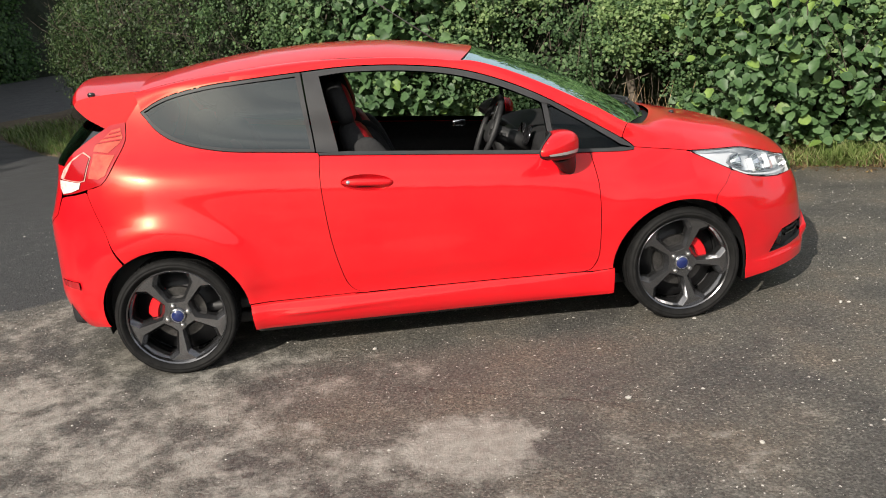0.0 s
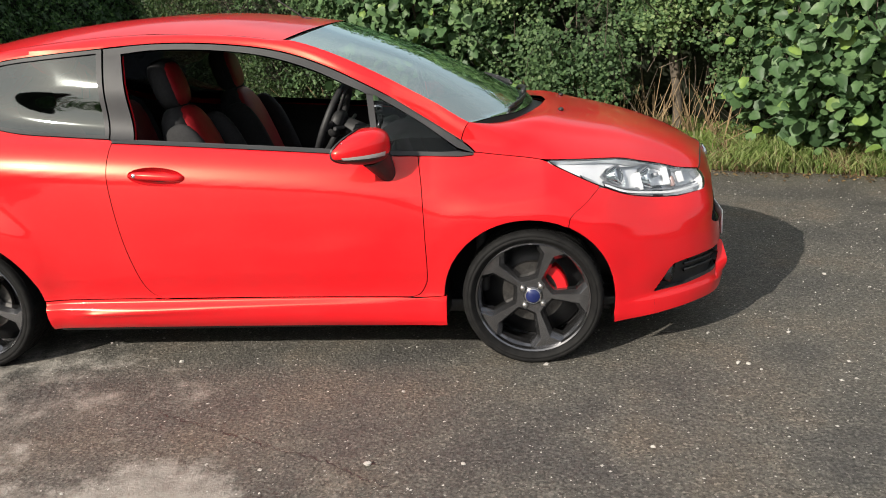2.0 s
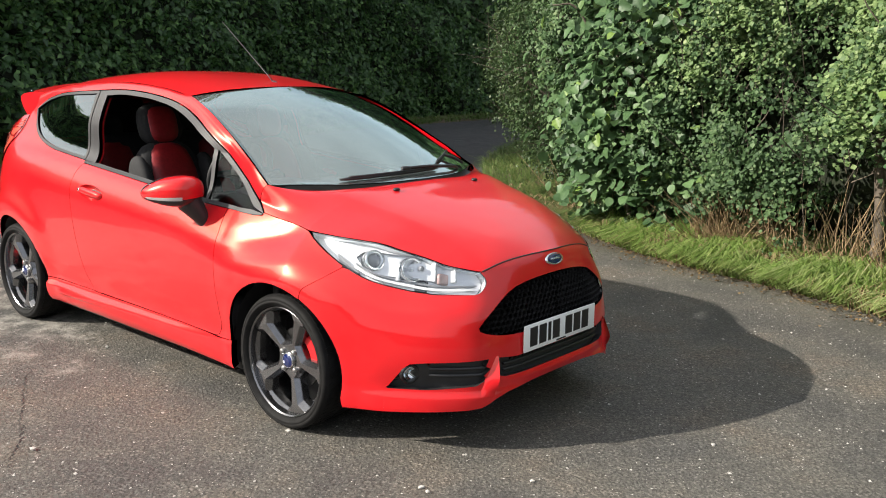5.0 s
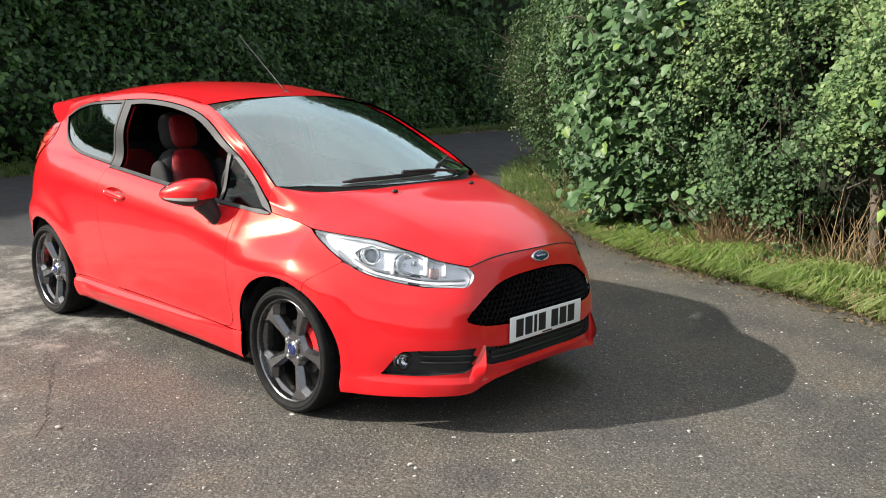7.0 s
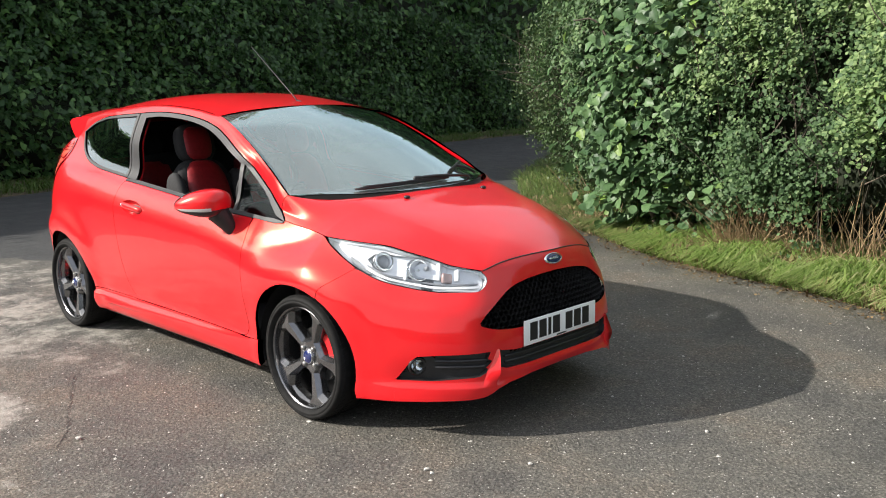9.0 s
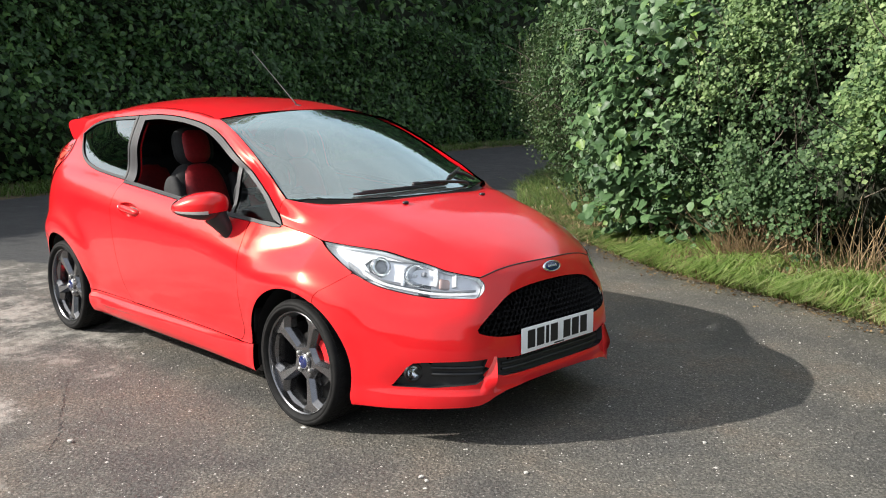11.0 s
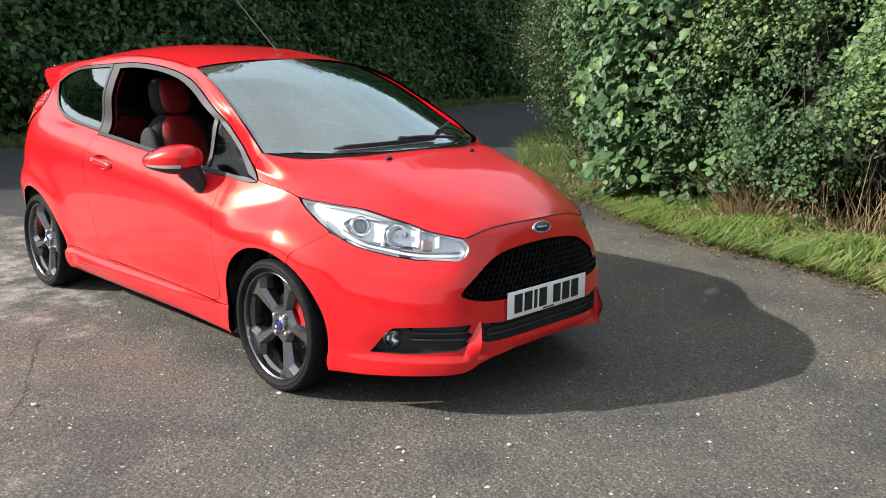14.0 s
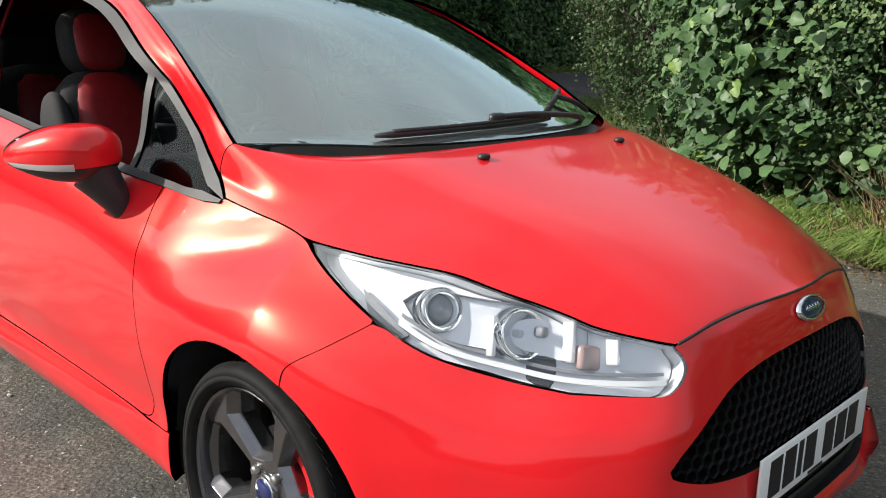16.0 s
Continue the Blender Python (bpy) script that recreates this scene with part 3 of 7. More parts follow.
def s_front(x, z):
    """Distance along the outline at which the skin of the front corner lies at x."""
    ss = np.linspace(sx(2.3), LAST - .25, 400)
    xs = np.maximum.accumulate(skin(ss, np.full(400, z))[:, 0])
    return float(np.interp(x, xs + np.arange(400) * 1e-7, ss))


def skin_panel(name, outline, mat, thick=0.014, mirror=False, sink=0.0, outward=(0, -1, 0.1)):
    verts, faces = cut_grid(outline, 0.024, 0.0125)
    fn = skin
    if sink:
        def fn(s, z):
            e = 4e-3
            a, b = skin(s + e, z) - skin(s - e, z), skin(s, z + e) - skin(s, z - e)
            n = np.cross(a, b)
            n /= np.linalg.norm(n, axis=-1)[..., None]
            n = np.where((n @ np.array(outward))[..., None] < 0, -n, n)
            return skin(s, z) - n * sink
    return panel_mesh(name, shell(fn, verts, faces, outward, thick, mirror), mat)


def arc(cx, cz, r, a0, a1, n=18):
    return [(cx + r * math.cos(radians(a0 + (a1 - a0) * k / n)), cz + r * math.sin(radians(a0 + (a1 - a0) * k / n))) for k in range(n + 1)]


# main lines of the flank in side view (x, z)
WAIST = flow([(2.272, .8995), (2.05, .914), (1.83, .928), (1.4, .966), (.84, 1.014), (.76, 1.02)])
REAR_WAIST = flow([(.735, 1.024), (.5, 1.046), (.30, 1.068), (.13, 1.112), (.02, 1.175), (-.062, 1.255)])
FRAME_TOP = flow([(-.062, 1.255), (.02, 1.293), (.14, 1.332), (.36, 1.368), (.7, 1.386), (.95, 1.392), (1.2, 1.376), (1.45, 1.337), (1.66, 1.268),
                  (1.865, 1.168), (2.06, 1.045), (2.218, .945), (2.272, .902)])


def tail_shift(points):
    out = []
    for x, z in points:
        k = min(1, max(0, (.4 - x) / .4))
        out.append((x - .028 * k, z + .012 * k))
    return out


REAR_WAIST, FRAME_TOP = tail_shift(REAR_WAIST), tail_shift(FRAME_TOP)
DOOR_REAR = flow([(.757, 1.02), (.752, .87), (.772, .62), (.81, .435), (.838, .37), (.872, .342), (.93, .3315)])
DOOR_FRONT = flow([(2.04, .312), (2.062, .42), (2.068, .6), (2.066, .76), (2.05, .88), (2.045, .916)])
BUMPER_SEAM = flow([(AXLE - .015 + .352 * math.cos(radians(62)), .3 + .352 * math.sin(radians(62))), (2.655, .652), (2.725, .697), (2.793, .738)])
LAMP_LOW = [(s_front(x, z), z) for x, z in flow([(2.56, .853), (2.668, .797), (2.778, .742), (2.88, .698), (2.99, .668), (3.09, .654)])]
LAMP_FRONT = flow([(-.470, .6515), (-.447, .655), (-.424, .667), (-.406, .684), (-.400, .700), (-.405, .714), (-.419, .728)], 3)
BONNET_EDGE = flow([(2.274, .9035), (2.34, .892), (2.45, .875), (2.568, .857)], 6)
G = .0017


def shifted(points, dx, dz):
    return [(x + dx, z + dz) for x, z in points]


car = new("hatchback_car")
tagged(car, "glossy red three-door hot hatchback parked on tarmac, windows down", "car", kind="thing")

# flank panels -------------------------------------------------------------
ROOF_D = flow([(2.258, -.684, 1.016), (2.06, -.645, 1.122), (1.86, -.61, 1.228), (1.66, -.58, 1.318), (1.474, -.553, 1.373), (1.2, -.53, 1.412), (.8, -.525, 1.434),
               (.5, -.53, 1.425), (.22, -.545, 1.402), (-.02, -.555, 1.368), (-.12, -.56, 1.345)], 6)

x_front = [p for p in DOOR_FRONT if p[1] < .905]
outline_door = [(2.046 - G, .903)] + [p for p in shifted(WAIST, 0, -.012) if .757 + G < p[0] < 2.04] + shifted(DOOR_REAR[1:], G, 0) + \
    flow([(.945, .3315), (1.4, .328), (1.9, .322), (1.985, .3225), (2.024, .335), (2.046, .366)], 4) + [(x - G, z) for x, z in x_front if z > .375]
HANDLE = (.966, .874)


def oval(a0, a1):
    return [(HANDLE[0] + .122 * math.cos(radians(a)), HANDLE[1] - .010 * math.cos(radians(a)) + .037 * math.sin(radians(a))) for a in np.linspace(a0, a1, 17)]


# the door is cut in an upper and a lower half along the middle of the handle's cup
last_waist = max(i for i, p in enumerate(outline_door) if p[1] > .95)
rear_line = [p for p in outline_door[last_waist:] if p[0] < .9 and p[1] < 1.0]
xr = float(np.interp(.884, [p[1] for p in reversed(rear_line)], [p[0] for p in reversed(rear_line)]))
front_line = [(x - G, z) for x, z in x_front if z > .375]
xf = float(np.interp(.864, [p[1] for p in front_line], [p[0] for p in front_line]))
split = next(i for i, p in enumerate(outline_door) if i > 3 and p[0] < .8 and p[1] < .884)
tail_at = next(i for i, p in enumerate(outline_door) if i > split and p[0] > 2.0 and p[1] > .864)
upper = outline_door[:split] + [(xr, .884)] + oval(180, 0) + [(xf, .864)] + outline_door[tail_at:]
lower = [(xr, .884)] + outline_door[split:tail_at] + [(xf, .864)] + oval(360, 180)
door_me = skin_panel("door", [flank(upper), flank(lower)], PAINT)
doors = both_sides("door", door_me, PAINT, car, "red door with its window wound down")

def s_rear(x, z):
    """Distance along the outline at which the skin of the tail lies at x."""
    ss = np.linspace(0.2, 1.6, 300)
    return float(np.interp(x, skin(ss, np.full(300, z))[:, 0], ss))


LAMP_EDGE = flow([(-.127, 1.228), (-.128, 1.15), (-.17, 1.07), (-.214, 1.0), (-.248, .965)], 4)
quarter = flank([(.757 - G, 1.016)] + shifted(REAR_WAIST, 0, -.004) + [(-.094, 1.27)] + shifted([p for p in FRAME_TOP if p[0] < .69], 0, .004) +
                [(.71, 1.391), (.71, 1.397)]) + [(s_rear(x, z + .011), z + .011) for x, z in reversed(FRAME_TOP) if -.02 < x < .69] + \
    [(s_rear(x, z), z) for x, z in [(-.066, 1.31)] + LAMP_EDGE] + \
    [(s_rear(x, z), z) for x, z in flow([(-.29, .95), (-.325, .937), (-.30, .85), (-.25, .72)], 5)] + \
    flank(arc(0.0, .3, .352, 122, 5) + [(.352, .335), (.86, .3335), (.915, .3285)] + list(reversed(shifted(DOOR_REAR, -G, 0))))
quarter_me = skin_panel("rear_quarter", quarter, PAINT)
both_sides("rear_quarter_panel", quarter_me, PAINT, car)

skirt = [(.354, .3305)] + flow([(.862, .331), (.9, .326), (1.4, .324), (1.9, .318), (2.0, .314), (2.045, .316)], 4) + [(2.135, .325), (2.128, .192)] + \
    flow([(2.1, .188), (1.2, .192), (.362, .198)], 8)
skirt_me = skin_panel("side_skirt", flank(skirt), PAINT, 0.03)
both_sides("side_skirt", skirt_me, PAINT, car)

wing = flank([(2.046 + G, .905), (2.1, .902), (2.2, .893), (2.262, .896), (2.272, .9005)] + shifted(BONNET_EDGE[1:-1], 0, -.0022)) + \
    [(LAMP_LOW[0][0] - .002, .850)] + [(s_ - .002, z - .004) for s_, z in LAMP_LOW if .742 < z < .848] + \
    flank(list(reversed(shifted(BUMPER_SEAM, -G, 0))) + arc(AXLE - .015, .3, .350, 63, 176) + [(2.14, .328), (2.046, .3195)] + shifted(flow([(1.99, .3195), (2.024, .3315), (2.048, .363)], 4), .0015, 0) +
          [(x + G, z) for x, z in DOOR_FRONT if .375 < z < .9])
wing_me = skin_panel("front_wing", wing, PAINT)
both_sides("front_wing", wing_me, PAINT, car)

# front bumper: the half outline runs down the middle of the nose and round its openings
GRILLE = flow([(0, .692), (-.1, .688), (-.2, .677), (-.288, .656), (-.36, .615), (-.432, .56), (-.462, .527)], 5) + \
    flow([(-.457, .514), (-.425, .502), (-.37, .490), (-.28, .484), (-.15, .483), (0, .483)], 4)
INTAKE = [(0, .395), (-.30, .395), (-.385, .405), (-.40, .40)] + [(-.385, .333), (-.35, .322), (-.2, .322), (0, .323)]
FOG_HOLE = [(sx(2.985), .285)] + [(sx(3.0), .30), (sx(3.05), .375), (sx(3.07), .392), (sx(3.12), .398)] + nose([(-.5, .402), (-.425, .405)]) + \
    nose([(-.438, .375), (-.418, .365), (-.445, .338), (-.428, .325), (-.47, .30)]) + [(sx(3.12), .286)]
front_rise = smooth_curve([(-.417, .731), (-.3, .756), (-.2, .766), (-.1, .772), (0, .774)])
BONNET_FRONT = [(y_, float(front_rise(y_))) for y_ in np.linspace(-.417, 0, 28)]
bumper = nose(list(reversed(BONNET_FRONT))) + nose(list(reversed(LAMP_FRONT))) + list(reversed([(s_, z - .004) for s_, z in LAMP_LOW if z < .737])) + \
    list(reversed(flank(shifted(BUMPER_SEAM, G, 0)))) + [(sx(x), z) for x, z in arc(AXLE - .015, .3, .352, 60, -12, 11)] + \
    flank([(2.822, .186)])
low = [(sx(2.9), .190), (sx(3.05), .197)] + nose([(-.5, .206), (-.455, .213), (-.425, .226), (-.395, .244), (-.34, .260), (-.2, .272), (0, .275)])
bumper = bumper + low[:1] + [(sx(2.985), .1935)] + list(FOG_HOLE) + [FOG_HOLE[0]] + [(sx(2.985) + .0006, .1935)] + low[1:] + nose(list(reversed(INTAKE))) + nose(list(reversed(GRILLE)))
bumper_me = skin_panel("front_bumper", bumper, PAINT, 0.0, True, outward=(1, -.3, .1))
front_bumper = part("front_bumper", bumper_me, PAINT, car)

# rear bumper and tailgate
rear_bumper = [(0, .70), (sx(-.46) * .55, .71), (s_rear(-.515, .82), .82), (s_rear(-.47, .905), .905)] + \
    [(s_rear(x, z), z) for x, z in ((-.45, .910), (-.39, .920), (-.335, .932))] + [(s_rear(x - .0028, z - .001), z) for x, z in flow([(-.29, .95), (-.325, .937), (-.30, .85), (-.25, .72)], 5)[6:]] + \
    [(sx(x), z) for x, z in arc(0, .3, .352, 124, 182, 9)] + flank([(-.345, .27)]) + [(sx(-.46), .25), (sx(-.46) * .5, .24), (0, .24)]
rb_me = skin_panel("rear_bumper", rear_bumper, PAINT, 0.02, True, outward=(-1, -.3, 0))
part("rear_bumper", rb_me, PAINT, car)
sr = sx(-.46)
tail = [(0, .706), (sr * .55, .716), (s_rear(-.515, .82) - .004, .822), (s_rear(-.476, .91), .91), (s_rear(-.478, .96), .96), (s_rear(-.474, 1.0), 1.0), (s_rear(-.44, 1.05), 1.05), (0, 1.06)]
part("tailgate", skin_panel("tailgate", tail, PAINT, 0.02, True, outward=(-1, -.3, 0)), PAINT, car)
glass_r = [(0, 1.062), (s_rear(-.44, 1.052), 1.052), (s_rear(-.40, 1.09), 1.09), (s_rear(-.30, 1.165), 1.165), (s_rear(-.27, 1.19), 1.19), (sr * .72, 1.22), (sr * .72, 1.34), (0, 1.36)]


def rear_glass(s, z):
    """The glass leans further forward than the tail beside it."""
    return skin(s, z) + np.stack([.085 * np.clip((z - 1.062) / .16, 0, 1.6), 0 * z, 0 * z], axis=-1)


verts, faces = cut_grid(glass_r, 0.024, 0.0125)
part("rear_window", panel_mesh("rear_window", shell(rear_glass, verts, faces, (-1, -.3, 0), 0, True), DARK_PANE), DARK_PANE, car, "dark rear window")

# roof rails (red) between window frame and roof ditch
frame_x = np.array([p[0] for p in FRAME_TOP])
frame_z = np.array([p[1] for p in FRAME_TOP])
rail_d = np.array(ROOF_D)
rail_l = np.linspace(0, 1, len(rail_d))


def rail(u, v):
    """u from the windscreen's foot to the tail, v from the window frame up to the roof."""
    d = np.stack([np.interp(u, rail_l, rail_d[:, k]) for k in range(3)], axis=-1)
    fx = np.clip(d[:, 0] - .012 - .028 * np.clip((d[:, 0] - 1.9) / .36, 0, 1) ** 2, -.088, 2.27)
    fz = np.interp(fx, frame_x, frame_z) + .005
    b = skin(np.interp(fx, plan[side_lo:, 0], plan_s[side_lo:]), fz)
    vv = v[:, None]
    p = b * (1 - vv) + d * vv
    out = np.stack([0 * u, -.35 + 0 * u, .9 + 0 * u], axis=-1)
    # the pillar stands a little proud of the glass
    lip = .012 * np.clip((v - .6) / .4, 0, 1) * np.clip((d[:, 0] - 1.42) / .1, 0, 1) * np.clip((2.22 - d[:, 0]) / .1, 0, 1)
    return p + out * (np.sin(np.pi * np.clip(v, 0, 1)) * .014 + lip)[:, None]


rail_me = panel_mesh("roof_rail", sheet(rail, np.linspace(0.0015, .96, 90), np.linspace(0, 1, 9), (0, -.5, 1), .012), PAINT)
both_sides("roof_rail", rail_me, PAINT, car)

# roof
ROOF_MID = smooth_curve([(-.2, 1.385), (0, 1.422), (.2, 1.455), (.4, 1.478), (.8, 1.497), (1.1, 1.487), (1.3, 1.466), (1.443, 1.444), (1.6, 1.42), (1.75, 1.395)])
ditch_y = smooth_curve([(x, y) for x, y, z in reversed(ROOF_D[::6])])
ditch_z = smooth_curve([(x, z) for x, y, z in reversed(ROOF_D[::6])])


def roof(u, v):
    x_side = -.06 + u * (1.472 + .06)
    x = x_side + (v * (2 - v)) * (.12 * u)
    yd, zd = ditch_y(x_side), ditch_z(x_side)
    return np.stack([x, (yd + .006) * (1 - v), zd + (ROOF_MID(x) - zd) * (1 - np.abs(1 - v) ** (3.2 - 1.2 * np.clip((u - .5) / .5, 0, 1) ** 2))], axis=-1)


roof_me = panel_mesh("roof", sheet(roof, np.linspace(0, 1, 60), np.linspace(0, 1, 22), (0, 0, 1), .004, True), PAINT)
part("roof", roof_me, PAINT, car)

# windscreen
def screen(u, v):
    """u from the header (0) to the cowl (1), v from the pillar (0) to the middle (1)."""
    xs = 1.476 + u * (2.262 - 1.476)
    y0, z0 = ditch_y(xs) + .012, ditch_z(xs) - .003
    c = v * (2 - v)
    x = xs + c * (.12 + .06 * u)
    zm = 1.418 - u * .385 + .03 * np.sin(np.pi * u)
    return np.stack([x, y0 * (1 - v), z0 + (zm - z0) * c], axis=-1)


def glass_sheet(u, v):
    """The glass runs down behind the bonnet's rear edge."""
    return screen(u * (1 + .055 * np.clip(v * 2.5, 0, 1)), v)


screen_me = panel_mesh("windscreen", sheet(glass_sheet, np.linspace(-.002, 1, 40), np.linspace(0, 1, 24), (1, 0, 1), 0, True), WINDSCREEN)
windscreen = part("windscreen", screen_me, WINDSCREEN, car, "clear windscreen reflecting the sky")
windscreen.visible_shadow = False


def screen_band(u, v):
    """Black ceramic border inside the glass: down the pillar, along the cowl."""
    p = glass_sheet(u, v)
    return p - np.array((.004, 0, .006))


both_sides("glass_border", panel_mesh("glass_border", sheet(screen_band, np.linspace(-.002, 1, 40), np.linspace(0, .016, 3), (1, 0, 1)), GLOSS_BLACK), GLOSS_BLACK, windscreen)
for us in (np.linspace(.985, 1.0, 3), np.linspace(-.002, .008, 2)):
    part("glass_border", panel_mesh("glass_border", sheet(screen_band, us, np.linspace(.016, 1, 22), (1, 0, 1), 0, True), GLOSS_BLACK), GLOSS_BLACK, windscreen)

# bonnet
LAMP_TOP = [(s_front(x, z), z) for x, z in [(2.568, .857), (2.68, .850), (2.78, .842), (2.87, .830), (2.96, .805), (3.05, .777), (3.115, .755)]] + [(sy(-.419), .733)]
bonnet_line = np.array(flank(BONNET_EDGE[:-1]) + flow(LAMP_TOP, 6))
edge_p = skin(bonnet_line[:, 0], bonnet_line[:, 1])
# the rear edge runs up the frame's tip and the pillar's foot, dips along the screen and rises again towards the middle
foot = rail(np.full(7, .0015), np.linspace(0, 1, 7)) + np.array((.004, 0, 0))
frame_run = [skin_at(x, z + .006) for x, z in FRAME_TOP[::-1] if 2.225 < x < 2.268]
REAR = np.vstack([edge_p[:1]] + [q[None] for q in frame_run] + [foot] +
                 [np.array(flow([(2.262 + .004, -.68, 1.015), (2.328, -.62, 1.0), (2.392, -.5, .988), (2.462, -.35, .990), (2.525, -.18, 1.002), (2.55, 0, 1.008)], 6))[1:]])
rear_v = np.concatenate([[0], np.cumsum(np.hypot(np.diff(REAR[:, 1]), np.diff(REAR[:, 2]) * .35 + np.diff(REAR[:, 0]) * .2))])
rear_v = 1 - np.maximum.accumulate((rear_v[-1] - rear_v)[::-1])[::-1] / rear_v[-1]
edge_s = np.concatenate([[0], np.cumsum(np.linalg.norm(np.diff(edge_p, axis=0), axis=1))])
edge_s /= edge_s[-1]
MID_Z = smooth_curve([(2.40, 1.02), (2.55, 1.006), (2.7, .976), (2.9, .93), (3.08, .868), (3.18, .82), (3.235, .783)])


def bonnet(u, v):
    xe, ye, ze = (np.interp(u, edge_s, edge_p[:, k]) for k in range(3))
    ye, ze = ye + .001, ze + .0005
    xc = 2.405 + u * (3.237 - 2.405)
    c = v * (2 - v)
    x = xe + (xc - xe) * c
    y = ye * (1 - v)
    zc = MID_Z(np.clip(xc, 2.4, 3.235))
    z = ze + (zc - ze) * (1 - np.abs(1 - v) ** (3.4 - .75 * np.clip(u, 0, 1) + 6 * np.clip(1 - u / .45, 0, 1) ** 2))
    # two raised folds that run from the screen's corners towards the badge
    fold = -.55 + .22 * u
    z = z + .016 * np.clip(u * 5, 0, 1) * np.exp(-((y - fold) / np.where(y > fold, .15, .042)) ** 2) * np.clip(1.02 - u, 0, 1) ** .7 * np.clip(.35 + u * 4, 0, 1) * np.clip(v * 7, 0, 1)
    p = np.stack([x, y, z], axis=-1)
    # the rear edge dips from the pillar's foot and rises again towards the middle
    c0 = v * (2 - v)
    first = np.stack([edge_p[0, 0] + (2.405 - edge_p[0, 0]) * c0, (edge_p[0, 1] + .001) * (1 - v),
                      edge_p[0, 2] + (MID_Z(2.405) - edge_p[0, 2]) * (1 - np.abs(1 - v) ** 9.4)], axis=-1)
    target = np.stack([np.interp(v, rear_v, REAR[:, k]) for k in range(3)], axis=-1)
    p = p + (np.clip(1 - np.maximum(u, 0) / (.13 + .21 * np.clip(v / .2, 0, 1)), 0, 1) ** 2)[:, None] * (target - first)
    # the leading edge follows the top of the bumper
    yf = -.417 * (1 - np.clip(v, 0, 1))
    lead = skin(np.interp(yf, plan[front_i:, 1], plan_s[front_i:]), np.interp(yf, [q[0] for q in BONNET_FRONT], [q[1] for q in BONNET_FRONT]) + .0035)
    w = (np.clip((u - .86) / .14, 0, 1) ** 2)[:, None]
    return p * (1 - w) + lead * w


bonnet_me = panel_mesh("bonnet", sheet(bonnet, np.linspace(0, 1, 64), np.concatenate([np.linspace(0, .14, 24), np.linspace(.15, .3, 9), np.linspace(.325, 1, 28)]), (0, 0, 1), .014, True), PAINT)
bonnet_ob = part("bonnet", bonnet_me, PAINT, car)

# black bar along the bonnet's front edge, drawn for the shade in its gap
front_gap_y = np.linspace(-.412, .412, 71)
front_gap_s = np.array([sy(-abs(y_)) for y_ in front_gap_y])
front_gap = skin(front_gap_s, np.interp(-np.abs(front_gap_y), [q[0] for q in BONNET_FRONT], [q[1] for q in BONNET_FRONT]) + .0015)
front_gap[:, 1] = np.abs(front_gap[:, 1]) * np.sign(front_gap_y)
GAP_LINE = [tuple(q) for q in front_gap]


# ---- window frames and panes ----
def strip(name, outer, inner, proud, thick=.016):
    verts, faces = cut_grid(flank(list(outer) + list(reversed(inner))), 0.024, 0.0125)
    def fn(s, z):
        return skin(s, z) + np.array((0, -proud, 0))
    return panel_mesh(name, shell(fn, verts, faces, (0, -1, .1), thick), TRIM)


def in_x(points, a, b):
    return [p for p in points if a <= p[0] <= b]


DOOR_GLASS_TOP = flow([(.79, 1.363), (.95, 1.370), (1.2, 1.354), (1.42, 1.318), (1.62, 1.255), (1.80, 1.172), (1.835, 1.152)])
QUARTER_GLASS = flow([(.718, 1.038), (.5, 1.058), (.305, 1.081), (.148, 1.120), (.038, 1.182), (-.044, 1.256)]) + \
    flow([(-.044, 1.256), (.045, 1.290), (.15, 1.321), (.36, 1.354), (.68, 1.371)])[1:] + flow([(.68, 1.371), (.70, 1.2), (.7179, 1.0385)], 4)[1:]
QUARTER_GLASS = tail_shift(QUARTER_GLASS)
low_q = [p for p in QUARTER_GLASS[:41]]
top_q = QUARTER_GLASS[40:73]
frame_q = [strip("quarter_frame", [(.738, 1.024)] + list(REAR_WAIST), [(.718, 1.038)] + low_q[1:] + [(-.0722, 1.268)], .004),
           strip("quarter_frame", in_x(FRAME_TOP, -.092, .694) + [(.703, 1.386)], [(-.0718, 1.268)] + top_q[1:], .004),
           strip("quarter_frame", [(.703, 1.386), (.738, 1.024)], [(.68, 1.371), (.7, 1.2), (.718, 1.038)], .004)]
for me in frame_q:
    both_sides("quarter_window_frame", me, TRIM, car, "satin dark grey window surround")
glass_q = both_sides("quarter_window", skin_panel("quarter_window", flank(QUARTER_GLASS), DARK_PANE, 0, sink=.004), DARK_PANE, car, "dark tinted rear side window")
# door window surround: B pillar, top rail, divider, sill strip
b_pillar = strip("b_pillar", [(.712, 1.386), (.80, 1.389), (.80, 1.363)], [(.745, 1.022), (.848, 1.014), (.79, 1.363)], .004)
top_rail = strip("top_rail", in_x(FRAME_TOP, .79, 2.28), [(.79, 1.363)] + in_x(DOOR_GLASS_TOP, .8, 1.84) + [(1.875, 1.141), (2.04, 1.036), (2.205, .923), (2.268, .9015)], .004)
sill_strip = strip("waist_strip", [(2.27, .9005), (2.20, .912)] + shifted(in_x(WAIST, .85, 2.16), 0, .004),
                   [(2.268, .894)] + shifted(in_x(WAIST, .75, 2.235), 0, -.011) + [(.75, 1.02)], .007)
for me in (b_pillar, top_rail, sill_strip):
    for ob, d in zip(both_sides(me.name, me, TRIM, car), doors):
        ob.parent = d
div_outline = [(1.836, 1.172), (1.864, 1.154), (1.886, .926), (1.862, .926)]
div_me = skin_panel("divider", flank(div_outline), TRIM, .016)
for ob, d in zip(both_sides("window_divider", div_me, TRIM, car), doors):
    ob.parent = d
